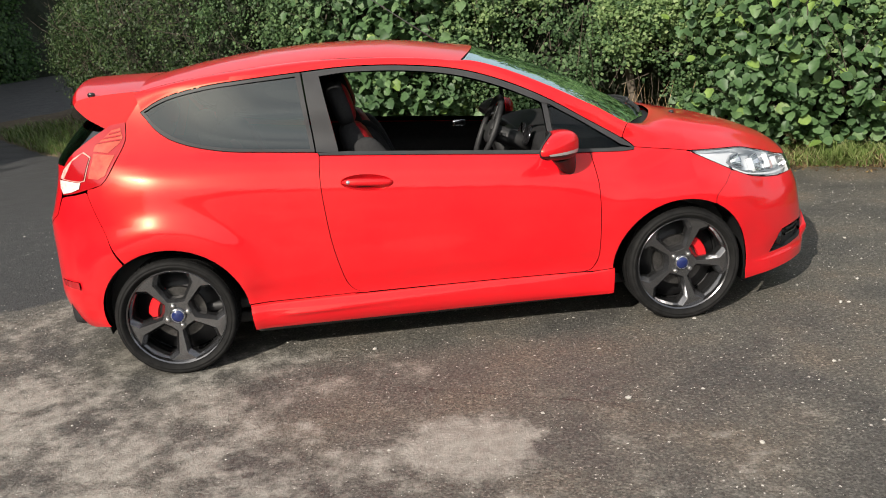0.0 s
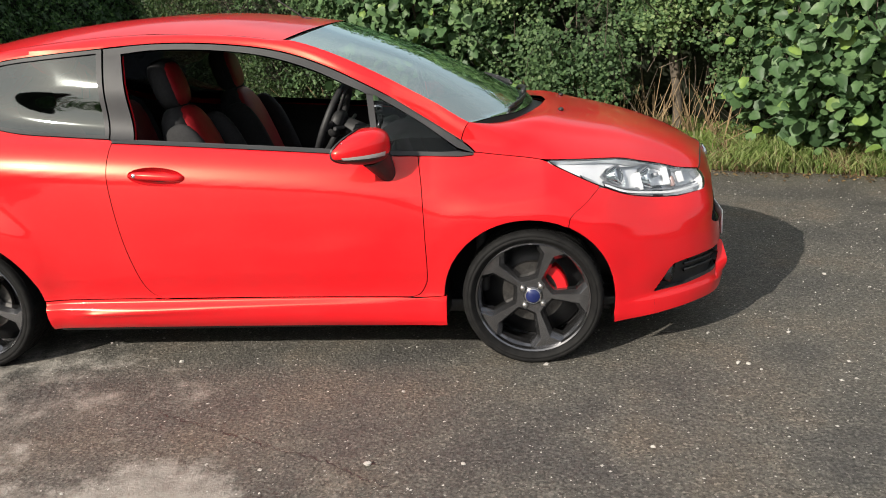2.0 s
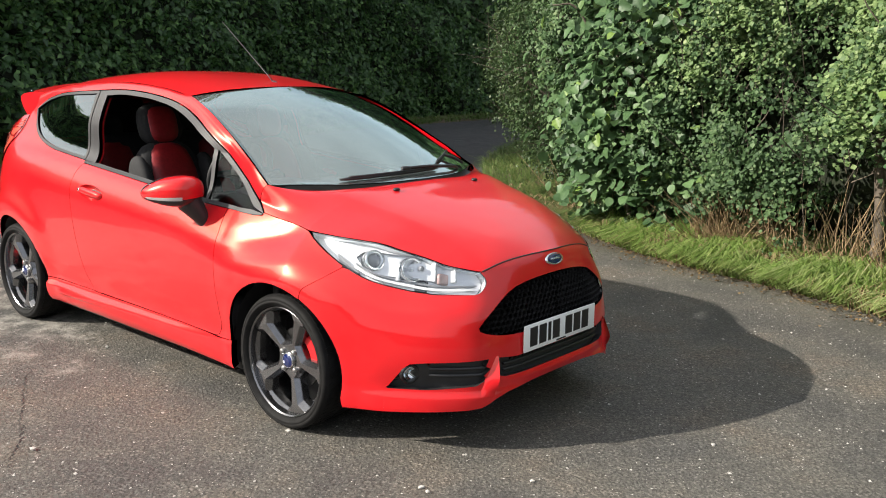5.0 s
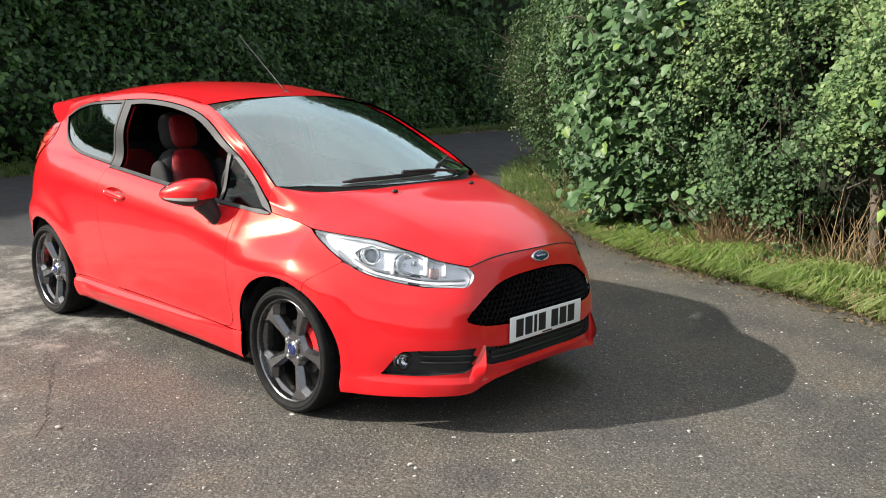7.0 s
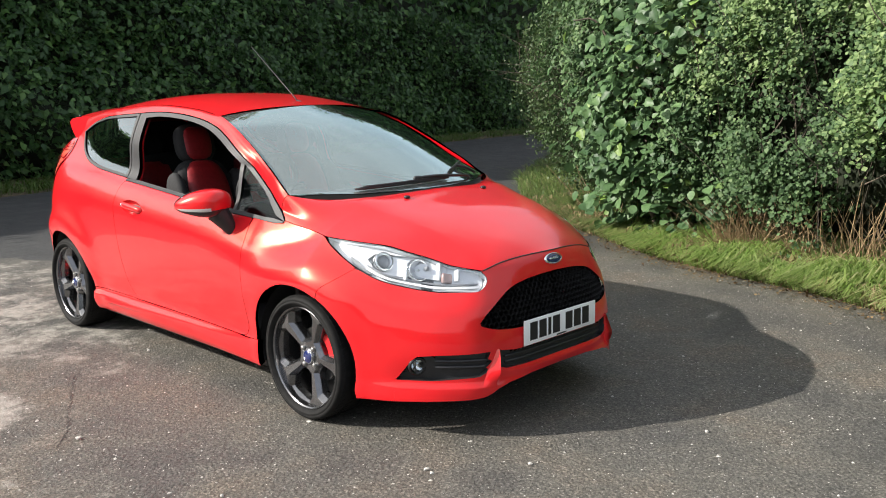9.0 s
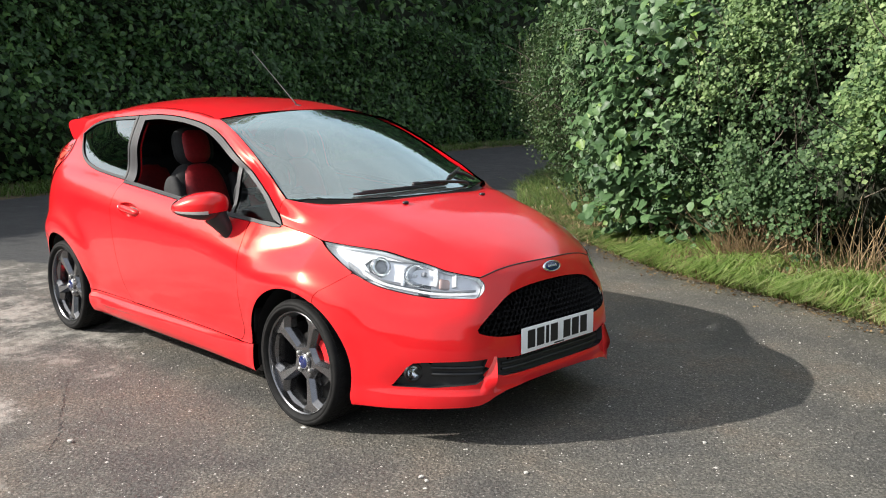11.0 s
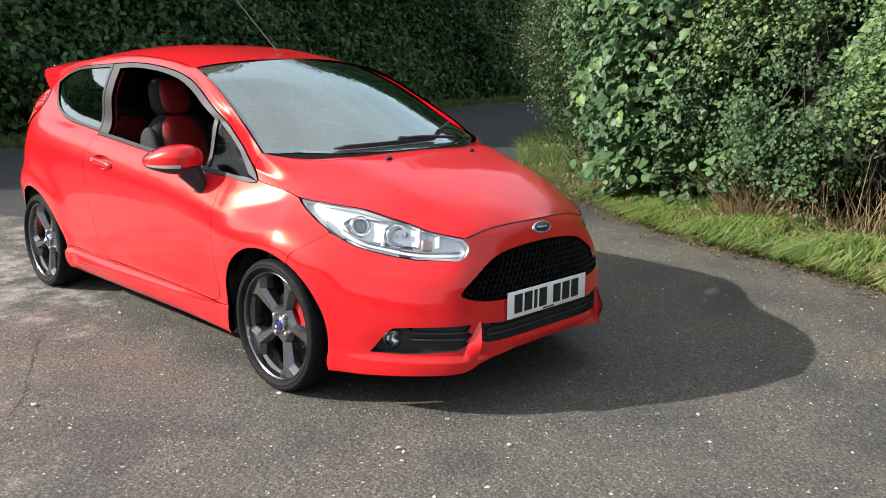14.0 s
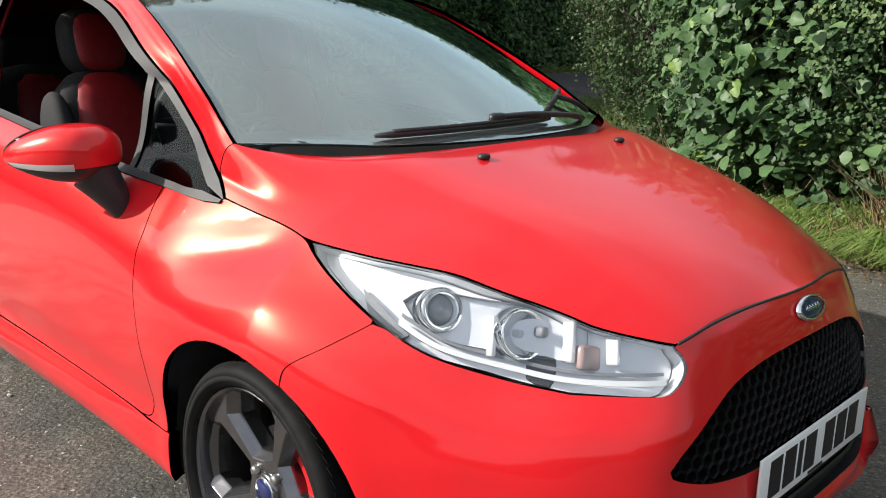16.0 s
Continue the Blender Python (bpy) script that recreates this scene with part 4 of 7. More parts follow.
light_me = skin_panel("quarterlight", flank([(1.872, 1.143), (1.95, 1.094), (2.04, 1.036), (2.12, .981), (2.222, .909), (1.893, .922)]), SIDE_PANE, 0, sink=.004)
for ob, d in zip(both_sides("quarterlight", light_me, SIDE_PANE, car), doors):
    ob.parent = d


# ---- small shapes ----
def lathe(profile, n=48, close=False, axis="y"):
    """Turned body: (radius, depth) rows round the wheel's axle; depth grows outwards, towards -y."""
    bm = bmesh.new()
    rows = []
    for r, d in profile:
        rows.append([bm.verts.new((r * math.cos(2 * math.pi * k / n), -d, r * math.sin(2 * math.pi * k / n))) for k in range(n)])
    for a, b in zip(rows, rows[1:] + (rows[:1] if close else [])):
        for k in range(n):
            bm.faces.new((a[k], b[k], b[(k + 1) % n], a[(k + 1) % n]))
    bm.normal_update()
    bmesh.ops.recalc_face_normals(bm, faces=bm.faces)
    for f in bm.faces:
        f.smooth = True
    return bm


def sharpen(bm, degrees_=35):
    for e in bm.edges:
        if len(e.link_faces) == 2 and e.calc_face_angle(0) > radians(degrees_):
            e.smooth = False


def ngon_prism(points, depth, taper=0.0):
    """Solid from an outline in the (x, z) plane: front at y = 0, back at y = depth; taper shrinks the front to give a chamfer."""
    bm = bmesh.new()
    c = np.mean(np.array(points), axis=0)
    front = [bm.verts.new((x - (x - c[0]) * taper, 0, z - (z - c[1]) * taper)) for x, z in points]
    mid = [bm.verts.new((x, depth * .35, z)) for x, z in points]
    back = [bm.verts.new((x, depth, z)) for x, z in points]
    bm.faces.new(front)
    bm.faces.new(list(reversed(back)))
    for a, b in ((front, mid), (mid, back)):
        for k in range(len(points)):
            j = (k + 1) % len(points)
            bm.faces.new((a[k], b[k], b[j], a[j]))
    bmesh.ops.recalc_face_normals(bm, faces=bm.faces)
    return bm


def box(size, bevel=0.01, at=(0, 0, 0), turn=None, segments=2):
    bm = bmesh.new()
    bmesh.ops.create_cube(bm, size=1, matrix=Matrix.Diagonal((*size, 1)))
    if bevel:
        bmesh.ops.bevel(bm, geom=bm.edges[:], offset=bevel, segments=segments, profile=.5, affect="EDGES")
    m = Matrix.Translation(at) @ (turn or Matrix.Identity(4))
    bmesh.ops.transform(bm, matrix=m, verts=bm.verts)
    for f in bm.faces:
        f.smooth = True
    sharpen(bm, 50)
    return bm


def tube(points, radius, n=8, caps=True):
    """Round bar along points; radius may be a number or one for each point."""
    bm = bmesh.new()
    pts = [Vector(p) for p in points]
    rs = radius if isinstance(radius, (list, tuple)) else [radius] * len(pts)
    rows = []
    for i, p in enumerate(pts):
        d = (pts[min(i + 1, len(pts) - 1)] - pts[max(i - 1, 0)]).normalized()
        a = d.orthogonal() if abs(d.z) > .95 else d.cross(Vector((0, 0, 1)))
        a.normalize()
        b = d.cross(a)
        rows.append([bm.verts.new(p + rs[i] * (a * math.cos(2 * math.pi * k / n) + b * math.sin(2 * math.pi * k / n))) for k in range(n)])
    for a, b in zip(rows, rows[1:]):
        for k in range(n):
            bm.faces.new((a[k], a[(k + 1) % n], b[(k + 1) % n], b[k]))
    if caps:
        bm.faces.new(list(reversed(rows[0])))
        bm.faces.new(rows[-1])
    bmesh.ops.recalc_face_normals(bm, faces=bm.faces)
    for f in bm.faces:
        f.smooth = len(f.verts) == 4
    return bm


def blob(size, at, turn=None, squash=2.0, n=20, m=14):
    """Rounded body; squash above 2 makes it boxier."""
    bm = bmesh.new()
    rows = []
    for i in range(m + 1):
        ph = -math.pi / 2 + math.pi * i / m
        row = []
        for k in range(n):
            th = 2 * math.pi * k / n
            c = (math.cos(ph) * math.cos(th), math.cos(ph) * math.sin(th), math.sin(ph))
            q = (abs(c[0]) ** squash + abs(c[1]) ** squash + abs(c[2]) ** squash) ** (-1 / squash)
            row.append(bm.verts.new([size[j] * c[j] * q for j in range(3)]))
        rows.append(row)
    for a, b in zip(rows, rows[1:]):
        for k in range(n):
            bm.faces.new((a[k], a[(k + 1) % n], b[(k + 1) % n], b[k]))
    bmesh.ops.remove_doubles(bm, verts=bm.verts, dist=1e-5)
    mt = Matrix.Translation(at) @ (turn or Matrix.Identity(4))
    bmesh.ops.transform(bm, matrix=mt, verts=bm.verts)
    bmesh.ops.recalc_face_normals(bm, faces=bm.faces)
    for f in bm.faces:
        f.smooth = True
    return bm


# ---- wheels: five-spoke alloys on low tyres ----
def make_wheel():
    rim = lathe([(.218, -.16), (.228, -.15), (.226, -.03), (.2255, .012), (.2275, .026), (.2335, .031), (.239, .027), (.238, .010), (.232, -.03)])
    sharpen(rim)
    wheel = new("wheel", None)
    me = bpy.data.meshes.new("wheel")
    rim.to_mesh(me)
    rim.free()
    me.materials.append(ALLOY)
    wheel.data = me if wheel.type == "MESH" else None
    scene.collection.objects.unlink(wheel)
    bpy.data.objects.remove(wheel)
    wheel = new("wheel", me)
    wheel["label"] = "dark grey five-spoke alloy wheel with low-profile tyre"
    tyre = lathe([(.228, -.165), (.244, -.185), (.264, -.188), (.278, -.178), (.2848, -.155), (.286, -.06), (.2858, .018), (.2832, .032), (.2765, .041), (.2665, .0455),
                  (.2650, .0442), (.2615, .0442), (.2600, .0458), (.2525, .0462), (.2515, .0445), (.2445, .041), (.239, .031), (.232, .02)], 64)
    part("tyre", tyre, RUBBER, wheel, "black low-profile tyre")
    # tread blocks on the shoulder
    bm = bmesh.new()
    for k in range(72):
        for d, wd in ((.006, .03), (-.045, .036), (-.10, .036)):
            a = 2 * math.pi * (k + (.5 if d == -.045 else 0)) / 72
            m = Matrix.Rotation(-a, 4, "Y") @ Matrix.Translation((.2850, -d, 0)) @ Matrix.Rotation(.25, 4, "X")
            bmesh.ops.create_cube(bm, size=1, matrix=m @ Matrix.Diagonal((.006, wd, .019, 1)))
    part("tread", bm, RUBBER, wheel)
    # five spokes, each a fifth of the face, leaving six-cornered windows between them
    half = [(.2135, 0), (.2125, .036), (.207, .062), (.160, .076), (.083, .031), (.080, 0)]
    mid_r = .143

    def window(grow):
        return [(mid_r + (r - mid_r) * grow, w * grow) for r, w in half]

    def level(r):
        return -.007 + .017 * min(1, max(0, (r - .05) / .15))

    for k in range(5):
        a = -90 + 72 * k
        bm = bmesh.new()
        layers = []
        for grow, drop in ((.95, .055), (1.0, .024), (1.03, .0205), (1.24, .0016), (1.262, .0)):
            row = []
            for sign in (1, -1):
                c, s_ = math.cos(radians(36)), math.sin(radians(36))
                run = [(.2318 * math.cos(radians(q)), .2318 * math.sin(radians(q))) for q in (0, 14, 25, 36)]
                run += [(r * c + w * s_, r * s_ - w * c) for r, w in window(grow)]
                run += [(.026 * math.cos(radians(q)), .026 * math.sin(radians(q))) for q in (36, 18, 0)]
                if sign < 0:
                    run = [(u, -v) for u, v in reversed(run)][1:-1]
                row += run
            pts = []
            for u, v in row + ([(.2, 0), (.15, 0), (.082, 0)] if grow > 1.25 else []):
                r = math.hypot(u, v)
                x, z = u * math.cos(radians(a)) - v * math.sin(radians(a)), u * math.sin(radians(a)) + v * math.cos(radians(a))
                pts.append(bm.verts.new((x, -(level(r) - drop), z)))
            layers.append(pts)
        n = 24
        for lo_, hi_ in zip(layers, layers[1:]):
            for i in list(range(4, 9)) + list(range(15, 20)):
                bm.faces.new((lo_[i], lo_[i + 1], hi_[i + 1], hi_[i]))
        top = layers[-1]
        for face in ((3, 4, 5, 2), (2, 5, 6, 1), (1, 6, 24, 0), (24, 6, 7, 25), (25, 7, 8, 26), (26, 8, 9), (26, 9, 10), (26, 10, 11), (26, 11, 12)):
            bm.faces.new([top[i] for i in face])
            bm.faces.new([top[i if i > 23 else (24 - i) % 24] for i in reversed(face)])
        bmesh.ops.recalc_face_normals(bm, faces=bm.faces)
        if sum(f.normal.y for f in bm.faces) > 0:
            bmesh.ops.reverse_faces(bm, faces=bm.faces)
        part("spoke", bm, ALLOY, wheel)
    hub = lathe([(.030, .003), (.037, .002), (.040, -.004), (.042, -.012)], 32)
    part("hub", hub, ALLOY, wheel)
    cap = lathe([(.0005, .010), (.027, .009), (.0305, .005), (.031, -.006)], 28)
    part("hub_cap", cap, BLUE, wheel, "blue hub cap")
    ring = lathe([(.0295, .0065), (.0315, .0072), (.033, .004), (.033, -.006)], 28)
    part("cap_ring", ring, CHROME, wheel)
    for k in range(4):
        a = radians(18 + 90 * k)
        at = (.0525 * math.cos(a), 0, .0525 * math.sin(a))
        bolt = lathe([(.0005, .007), (.0085, .007), (.0115, .003), (.012, -.012)], 6)
        bmesh.ops.translate(bolt, verts=bolt.verts, vec=at)
        part("wheel_bolt", bolt, STEEL, wheel)
        well = lathe([(.0125, -.0085), (.0135, -.0085), (.0155, -.0045), (.0172, -.0045), (.018, -.0085)], 20)
        bmesh.ops.translate(well, verts=well.verts, vec=at)
        part("bolt_seat", well, ALLOY, wheel)
    disc = lathe([(.07, -.07), (.075, -.062), (.128, -.06), (.128, -.082), (.07, -.082)], 48)
    sharpen(disc)
    part("brake_disc", disc, IRON, wheel)
    back = lathe([(.01, -.10), (.10, -.10), (.215, -.14), (.217, -.165)], 32)
    part("brake_shield", back, PLASTIC, wheel)
    return wheel


wheel = make_wheel()
wheels = [wheel]


def caliper_mesh(a0):
    bm = bmesh.new()
    rows = []
    n = 9
    for k in range(n):
        a = radians(a0 - 32 + 64 * k / (n - 1))
        e = 1 if 0 < k < n - 1 else .9
        rows.append([bm.verts.new((r * math.cos(a), y, r * math.sin(a))) for r, y in
                     ((.098, .012 + .02), (.098 + .004, .012), (.14 * e, .012), (.146 * e, .02), (.146 * e, .08), (.10, .08))])
    for p, q in zip(rows, rows[1:]):
        for i in range(6):
            j = (i + 1) % 6
            bm.faces.new((p[i], p[j], q[j], q[i]))
    bm.faces.new(rows[0])
    bm.faces.new(list(reversed(rows[-1])))
    bmesh.ops.recalc_face_normals(bm, faces=bm.faces)
    return bm


wheel.parent = car
wheel.matrix_basis = pose(0, -HUB_Y, WHEEL_R, 0, 0, 0)
front_wheel = copy_thing(wheel, pose(AXLE, -HUB_Y, WHEEL_R, 0, 58, 0))
for x in (0, AXLE):
    copy_thing(wheel, pose(x, HUB_Y, WHEEL_R, 0, 20, 180))
for x, y, a0, rz in ((0, -HUB_Y, 150, 0), (AXLE, -HUB_Y, 25, 0), (0, HUB_Y, 30, 180), (AXLE, HUB_Y, 150, 180)):
    c = part("brake_caliper", caliper_mesh(a0), CALIPER, car, "red brake caliper")
    c.matrix_basis = pose(x, y, WHEEL_R, 0, 0, rz) @ pose(0, .026, 0)


# wheel-arch liners and the dark floor pan
def liner(x0, r):
    bm = bmesh.new()
    rows = []
    for k in range(19):
        a = radians(-20 + 214 * k / 18)
        px, pz = x0 + r * math.cos(a), .3 + r * math.sin(a)
        rim_y = max(-.785, float(skin_at(px, pz)[1]) + .03)
        rows.append([bm.verts.new((px, y, pz)) for y in (rim_y, -.68, -.50)])
    for p, q in zip(rows, rows[1:]):
        for i in range(2):
            bm.faces.new((p[i], p[i + 1], q[i + 1], q[i]))
    bm.faces.new([r_[2] for r_ in rows])
    for f in bm.faces:
        f.smooth = True
    me = bpy.data.meshes.new("arch_liner")
    bm.to_mesh(me)
    bm.free()
    me.materials.append(PLASTIC)
    return me


for x0, r in ((0.0, .358), (AXLE - .015, .356)):
    both_sides("arch_liner", liner(x0, r), PLASTIC, car)
pan = box((3.3, 1.2, .06), .01, (1.3, 0, .205))
part("floor_pan", pan, PLASTIC, car)
part("under_tray", box((1.75, 1.5, .06), .01, (1.24, 0, .2)), PLASTIC, car)
part("under_tray", box((.4, .95, .05), .01, (2.94, 0, .225)), PLASTIC, car)
# low plates, out of view, added to keep light off the ground beneath
part("under_tray", box((.62, 1.06, .03), .01, (2.62, 0, .165)), PLASTIC, car)
part("under_tray", box((.25, 1.34, .04), .01, (2.878, 0, .238)), PLASTIC, car)


# ---- nose: lamps, grille, intakes, plate ----
def skin_normal(s, z):
    e = 4e-3
    n = np.cross(skin(s + e, z) - skin(s - e, z), skin(s, z + e) - skin(s, z - e))
    n /= np.linalg.norm(n, axis=-1)[..., None]
    c = skin(s, z) - np.array((1.3, 0, .3))
    return np.where(((n * c).sum(-1) < 0)[..., None], -n, n)


def sunk(s, z, d):
    s, z = np.asarray(s, float), np.asarray(z, float)
    return skin(s, z) - skin_normal(s, z) * np.asarray(d)[..., None]


def rim_wall(name, outline, mat, d0, d1, mirror=False):
    """The wall of an opening, from depth d0 to d1 under the skin."""
    o = np.array(list(outline) + [outline[0]])
    fine = []
    for a, b in zip(o, o[1:]):
        k = max(1, int(np.hypot(*(b - a)) / .02))
        fine += [tuple(a + (b - a) * t / k) for t in range(k)]
    o = np.array(fine)
    a, b = sunk(o[:, 0], o[:, 1], np.full(len(o), d0)), sunk(o[:, 0], o[:, 1], np.full(len(o), d1))
    n = len(o)
    v = np.vstack([a, b])
    f = [(i, (i + 1) % n, n + (i + 1) % n, n + i) for i in range(n) if not (o[i][0] > LAST - 1e-6 and o[(i + 1) % n][0] > LAST - 1e-6)]
    if mirror:
        k = len(v)
        f = f + [tuple(k + q for q in reversed(g)) for g in f]
        v = np.vstack([v, v * (1, -1, 1)])
    return mesh_from(name, v, f, mat, None, False)


def at_skin(s, z, d=0.0, side=-1):
    """Pose whose z axis points out of the skin, its x axis along the flank."""
    p = sunk(np.array([s]), np.array([z]), np.array([d]))[0]
    n = skin_normal(np.array([s]), np.array([z]))[0]
    t = skin(np.array([s + .01]), np.array([z]))[0] - skin(np.array([s - .01]), np.array([z]))[0]
    if side > 0:
        p, n, t = p * (1, -1, 1), n * (1, -1, 1), t * (1, -1, 1)
    n, t = Vector(n).normalized(), Vector(t)
    t = (t - n * t.dot(n)).normalized()
    b = n.cross(t)
    return Matrix(((t.x, b.x, n.x, p[0]), (t.y, b.y, n.y, p[1]), (t.z, b.z, n.z, p[2]), (0, 0, 0, 1)))


def turned(profile, n=32):
    """Turned body round z: (radius, height) rows."""
    bm = lathe([(r, h) for r, h in profile], n)
    bmesh.ops.rotate(bm, verts=bm.verts, cent=(0, 0, 0), matrix=Matrix.Rotation(radians(-90), 3, "X"))
    return bm


def put(name, bm, mat, parent, m, label=""):
    bmesh.ops.transform(bm, matrix=m, verts=bm.verts)
    return part(name, bm, mat, parent, label)


def quiet(bm):
    for f in bm.faces:
        f.smooth = True
    sharpen(bm, 40)
    return bm


lamp_low_s = list(LAMP_LOW[2:])
LAMP = flow([(s, z - .0025) for s, z in LAMP_TOP], 6) + nose(list(reversed(LAMP_FRONT)))[1:] + list(reversed(lamp_low_s))


def lamp_mesh(name, shrink, sink_, mat, thick=0.0):
    o = np.array(LAMP)
    c = o.mean(axis=0)
    d = c - o
    ln = np.linalg.norm(d, axis=1)[:, None]
    o = o + d / ln * np.minimum(shrink, ln * .5)
    return skin_panel(name, [tuple(q) for q in o], mat, thick, sink=sink_, outward=(.6, -.7, .4))


for side in (-1, 1):
    lens_me = lamp_mesh("headlight", .004, -.003, CLEAR_PANE)
    house = lamp_mesh("lamp_housing", .004, .045, SILVER)
    wall = rim_wall("lamp_gasket", LAMP, GLOSS_BLACK, .0, .010)
    inner_wall = rim_wall("lamp_wall", LAMP, SILVER, .010, .05)
    if side > 0:
        lens_me, house, wall, inner_wall = flip(lens_me), flip(house), flip(wall), flip(inner_wall)
    lamp = part("headlight", wall, GLOSS_BLACK, car, "clear headlight with silver reflectors and black gasket")
    cover = part("lamp_cover", lens_me, CLEAR_PANE, lamp)
    cover.visible_shadow = False
    part("lamp_housing", house, SILVER, lamp)
    part("lamp_wall", inner_wall, SILVER, lamp)
    # projector, main beam bowl, indicator and strips
    def lamp_part(name, bm, mat, s, z, d, label=""):
        put(name, bm, mat, lamp, at_skin(s, z, d, side) @ Matrix.Rotation(radians(38 * -side), 4, "Y"), label)
    lamp_part("projector_ring", turned([(.030, .022), (.040, .026), (.043, .02), (.043, -.02)]), CHROME, sx(2.90), .775, .040)
    lamp_part("projector_lens", turned([(.0005, .030), (.015, .027), (.026, .017), (.031, .004), (.031, -.01)]), GREY_GLASS, sx(2.90), .775, .040)
    lamp_part("beam_bowl", turned([(.006, -.012), (.022, -.004), (.038, .014), (.047, .024), (.049, .02), (.049, -.02)]), CHROME, sx(3.05), .742, .042)
    eye = flow([(sx(2.832), .786), (sx(2.87), .808), (sx(2.94), .806), (s_front(3.03, .785), .787), (s_front(3.085, .762), .764)], 4) + \
        flow([(s_front(3.10, .70), .703), (s_front(3.0, .71), .708), (sx(2.92), .728), (sx(2.868), .752)], 4)
    bezel = rim_wall("lamp_bezel", eye, GREY_BEZEL, .026, .05)
    part("lamp_bezel", flip(bezel) if side > 0 else bezel, GREY_BEZEL, lamp, "grey bezel round the lamp bowls")
    lamp_part("bulb_cover", box((.018, .02, .03), .006), GREY_BEZEL, s_front(3.02, .745), .748, .03)
    lamp_part("bulb", turned([(.0005, .014), (.007, .010), (.008, -.02)], 16), WHITE_LENS, sx(3.05), .742, .042)
    lamp_part("indicator", box((.05, .045, .02), .008), AMBER, s_front(3.10, .71), .712, .036, "amber indicator bulb cover")
    for s_, w_ in ((s_front(2.945, .75), .012), (s_front(3.065, .735), .012), (s_front(3.135, .71), .01)):
        lamp_part("divider_blade", box((w_, .075, .03), .004), SILVER, s_, .735, .030)
    # dark channel and light strip along the lower edge
    for name, off, wid, dd, mat in (("dark_channel", .028, .006, .028, GREY_BEZEL), ("light_strip", .014, .009, .022, WHITE_LENS)):
        line = flow([(s_front(2.80, .75), .736 + off), (s_front(2.88, .72), .700 + off), (s_front(2.99, .69), .672 + off), (s_front(3.09, .68), .659 + off), (sy(-.44), .660 + off)], 6)
        o = [(s, z + wid / 2) for s, z in line] + [(s, z - wid / 2) for s, z in reversed(line)]
        me = skin_panel(name, o, mat, .01, sink=dd, outward=(.6, -.7, .4))
        part(name, flip(me) if side > 0 else me, mat, lamp)
    o = flow([(sx(2.735), .80), (sx(2.79), .775), (sx(2.86), .732)], 5) + flow([(sx(2.845), .722), (sx(2.78), .752), (sx(2.735), .80)], 5)
    me = skin_panel("dark_fin", o, GREY_BEZEL, .01, sink=.03, outward=(.6, -.7, .4))
    part("dark_fin", flip(me) if side > 0 else me, GREY_BEZEL, lamp)

# honeycomb grille
grille_o = nose(GRILLE)
grille = part("grille", skin_panel("grille", grille_o, GLOSS_BLACK, 0, True, .055, (1, -.3, .1)), GLOSS_BLACK, car, "black honeycomb grille")
part("grille_frame", rim_wall("grille_frame", grille_o, GLOSS_BLACK, .001, .056, True), GLOSS_BLACK, grille)


def honeycomb(outline, r, bar, d0, d1):
    o = np.array(outline)
    v, f = [], []
    ds, dz = r * math.sqrt(3), r * 1.5
    for row in range(-14, 16):
        for col in range(-1, 48):
            cs = LAST - (col + (.5 if row % 2 else 0)) * ds
            cz = .60 + row * dz
            if not inside(o, np.array([cs]), np.array([cz]))[0]:
                continue
            ang = [radians(30 + 60 * k) for k in range(6)]
            rings = []
            for rr, d in ((r * 1.0, d0 + .003), (r * 1.0 - bar * .5, d0), (r - bar, d0 + .003), (r - bar, d1)):
                ss = np.array([cs + rr * math.cos(a) for a in ang])
                zz = np.array([cz + rr * math.sin(a) for a in ang])
                over = np.clip(ss - LAST, 0, None)
                p = sunk(np.minimum(ss, LAST), zz, np.full(6, d))
                p[:, 1] += over
                rings.append(p)
            k = len(v)
            v += [q for ring in rings for q in ring]
            for a in range(3):
                for i in range(6):
                    j = (i + 1) % 6
                    f.append((k + a * 6 + i, k + a * 6 + j, k + a * 6 + 6 + j, k + a * 6 + 6 + i))
    v = np.array(v)
    n = len(v)
    f = f + [tuple(n + q for q in reversed(g)) for g in f]
    return np.vstack([v, v * (1, -1, 1)]), f


v, f = honeycomb(grille_o, .0158, .0034, .012, .042)
comb = part("honeycomb", mesh_from("honeycomb", v, f, MATT_BLACK, None, False), MATT_BLACK, grille)
comb["kind"] = "stuff"

# lower intake with slats
intake_o = nose(INTAKE)
intake = part("lower_intake", skin_panel("lower_intake", intake_o, PLASTIC, 0, True, .026, (1, -.3, .1)), PLASTIC, car, "black slatted lower intake")
part("intake_wall", rim_wall("intake_wall", intake_o, PLASTIC, .001, .027, True), PLASTIC, intake)
for zz in (.342, .366):
    def slat(u, v, zz=zz):
        s = sy(-.345) + (LAST - sy(-.345)) * u
        return sunk(np.clip(s, 0, LAST), zz + v * .012 - .004, .014 + .0 * u + np.abs(v - .5) * .008)
    part("slat", panel_mesh("slat", sheet(slat, np.linspace(0, 1, 24), np.linspace(0, 1, 5), (1, 0, 0), .008, True), PLASTIC), PLASTIC, intake)

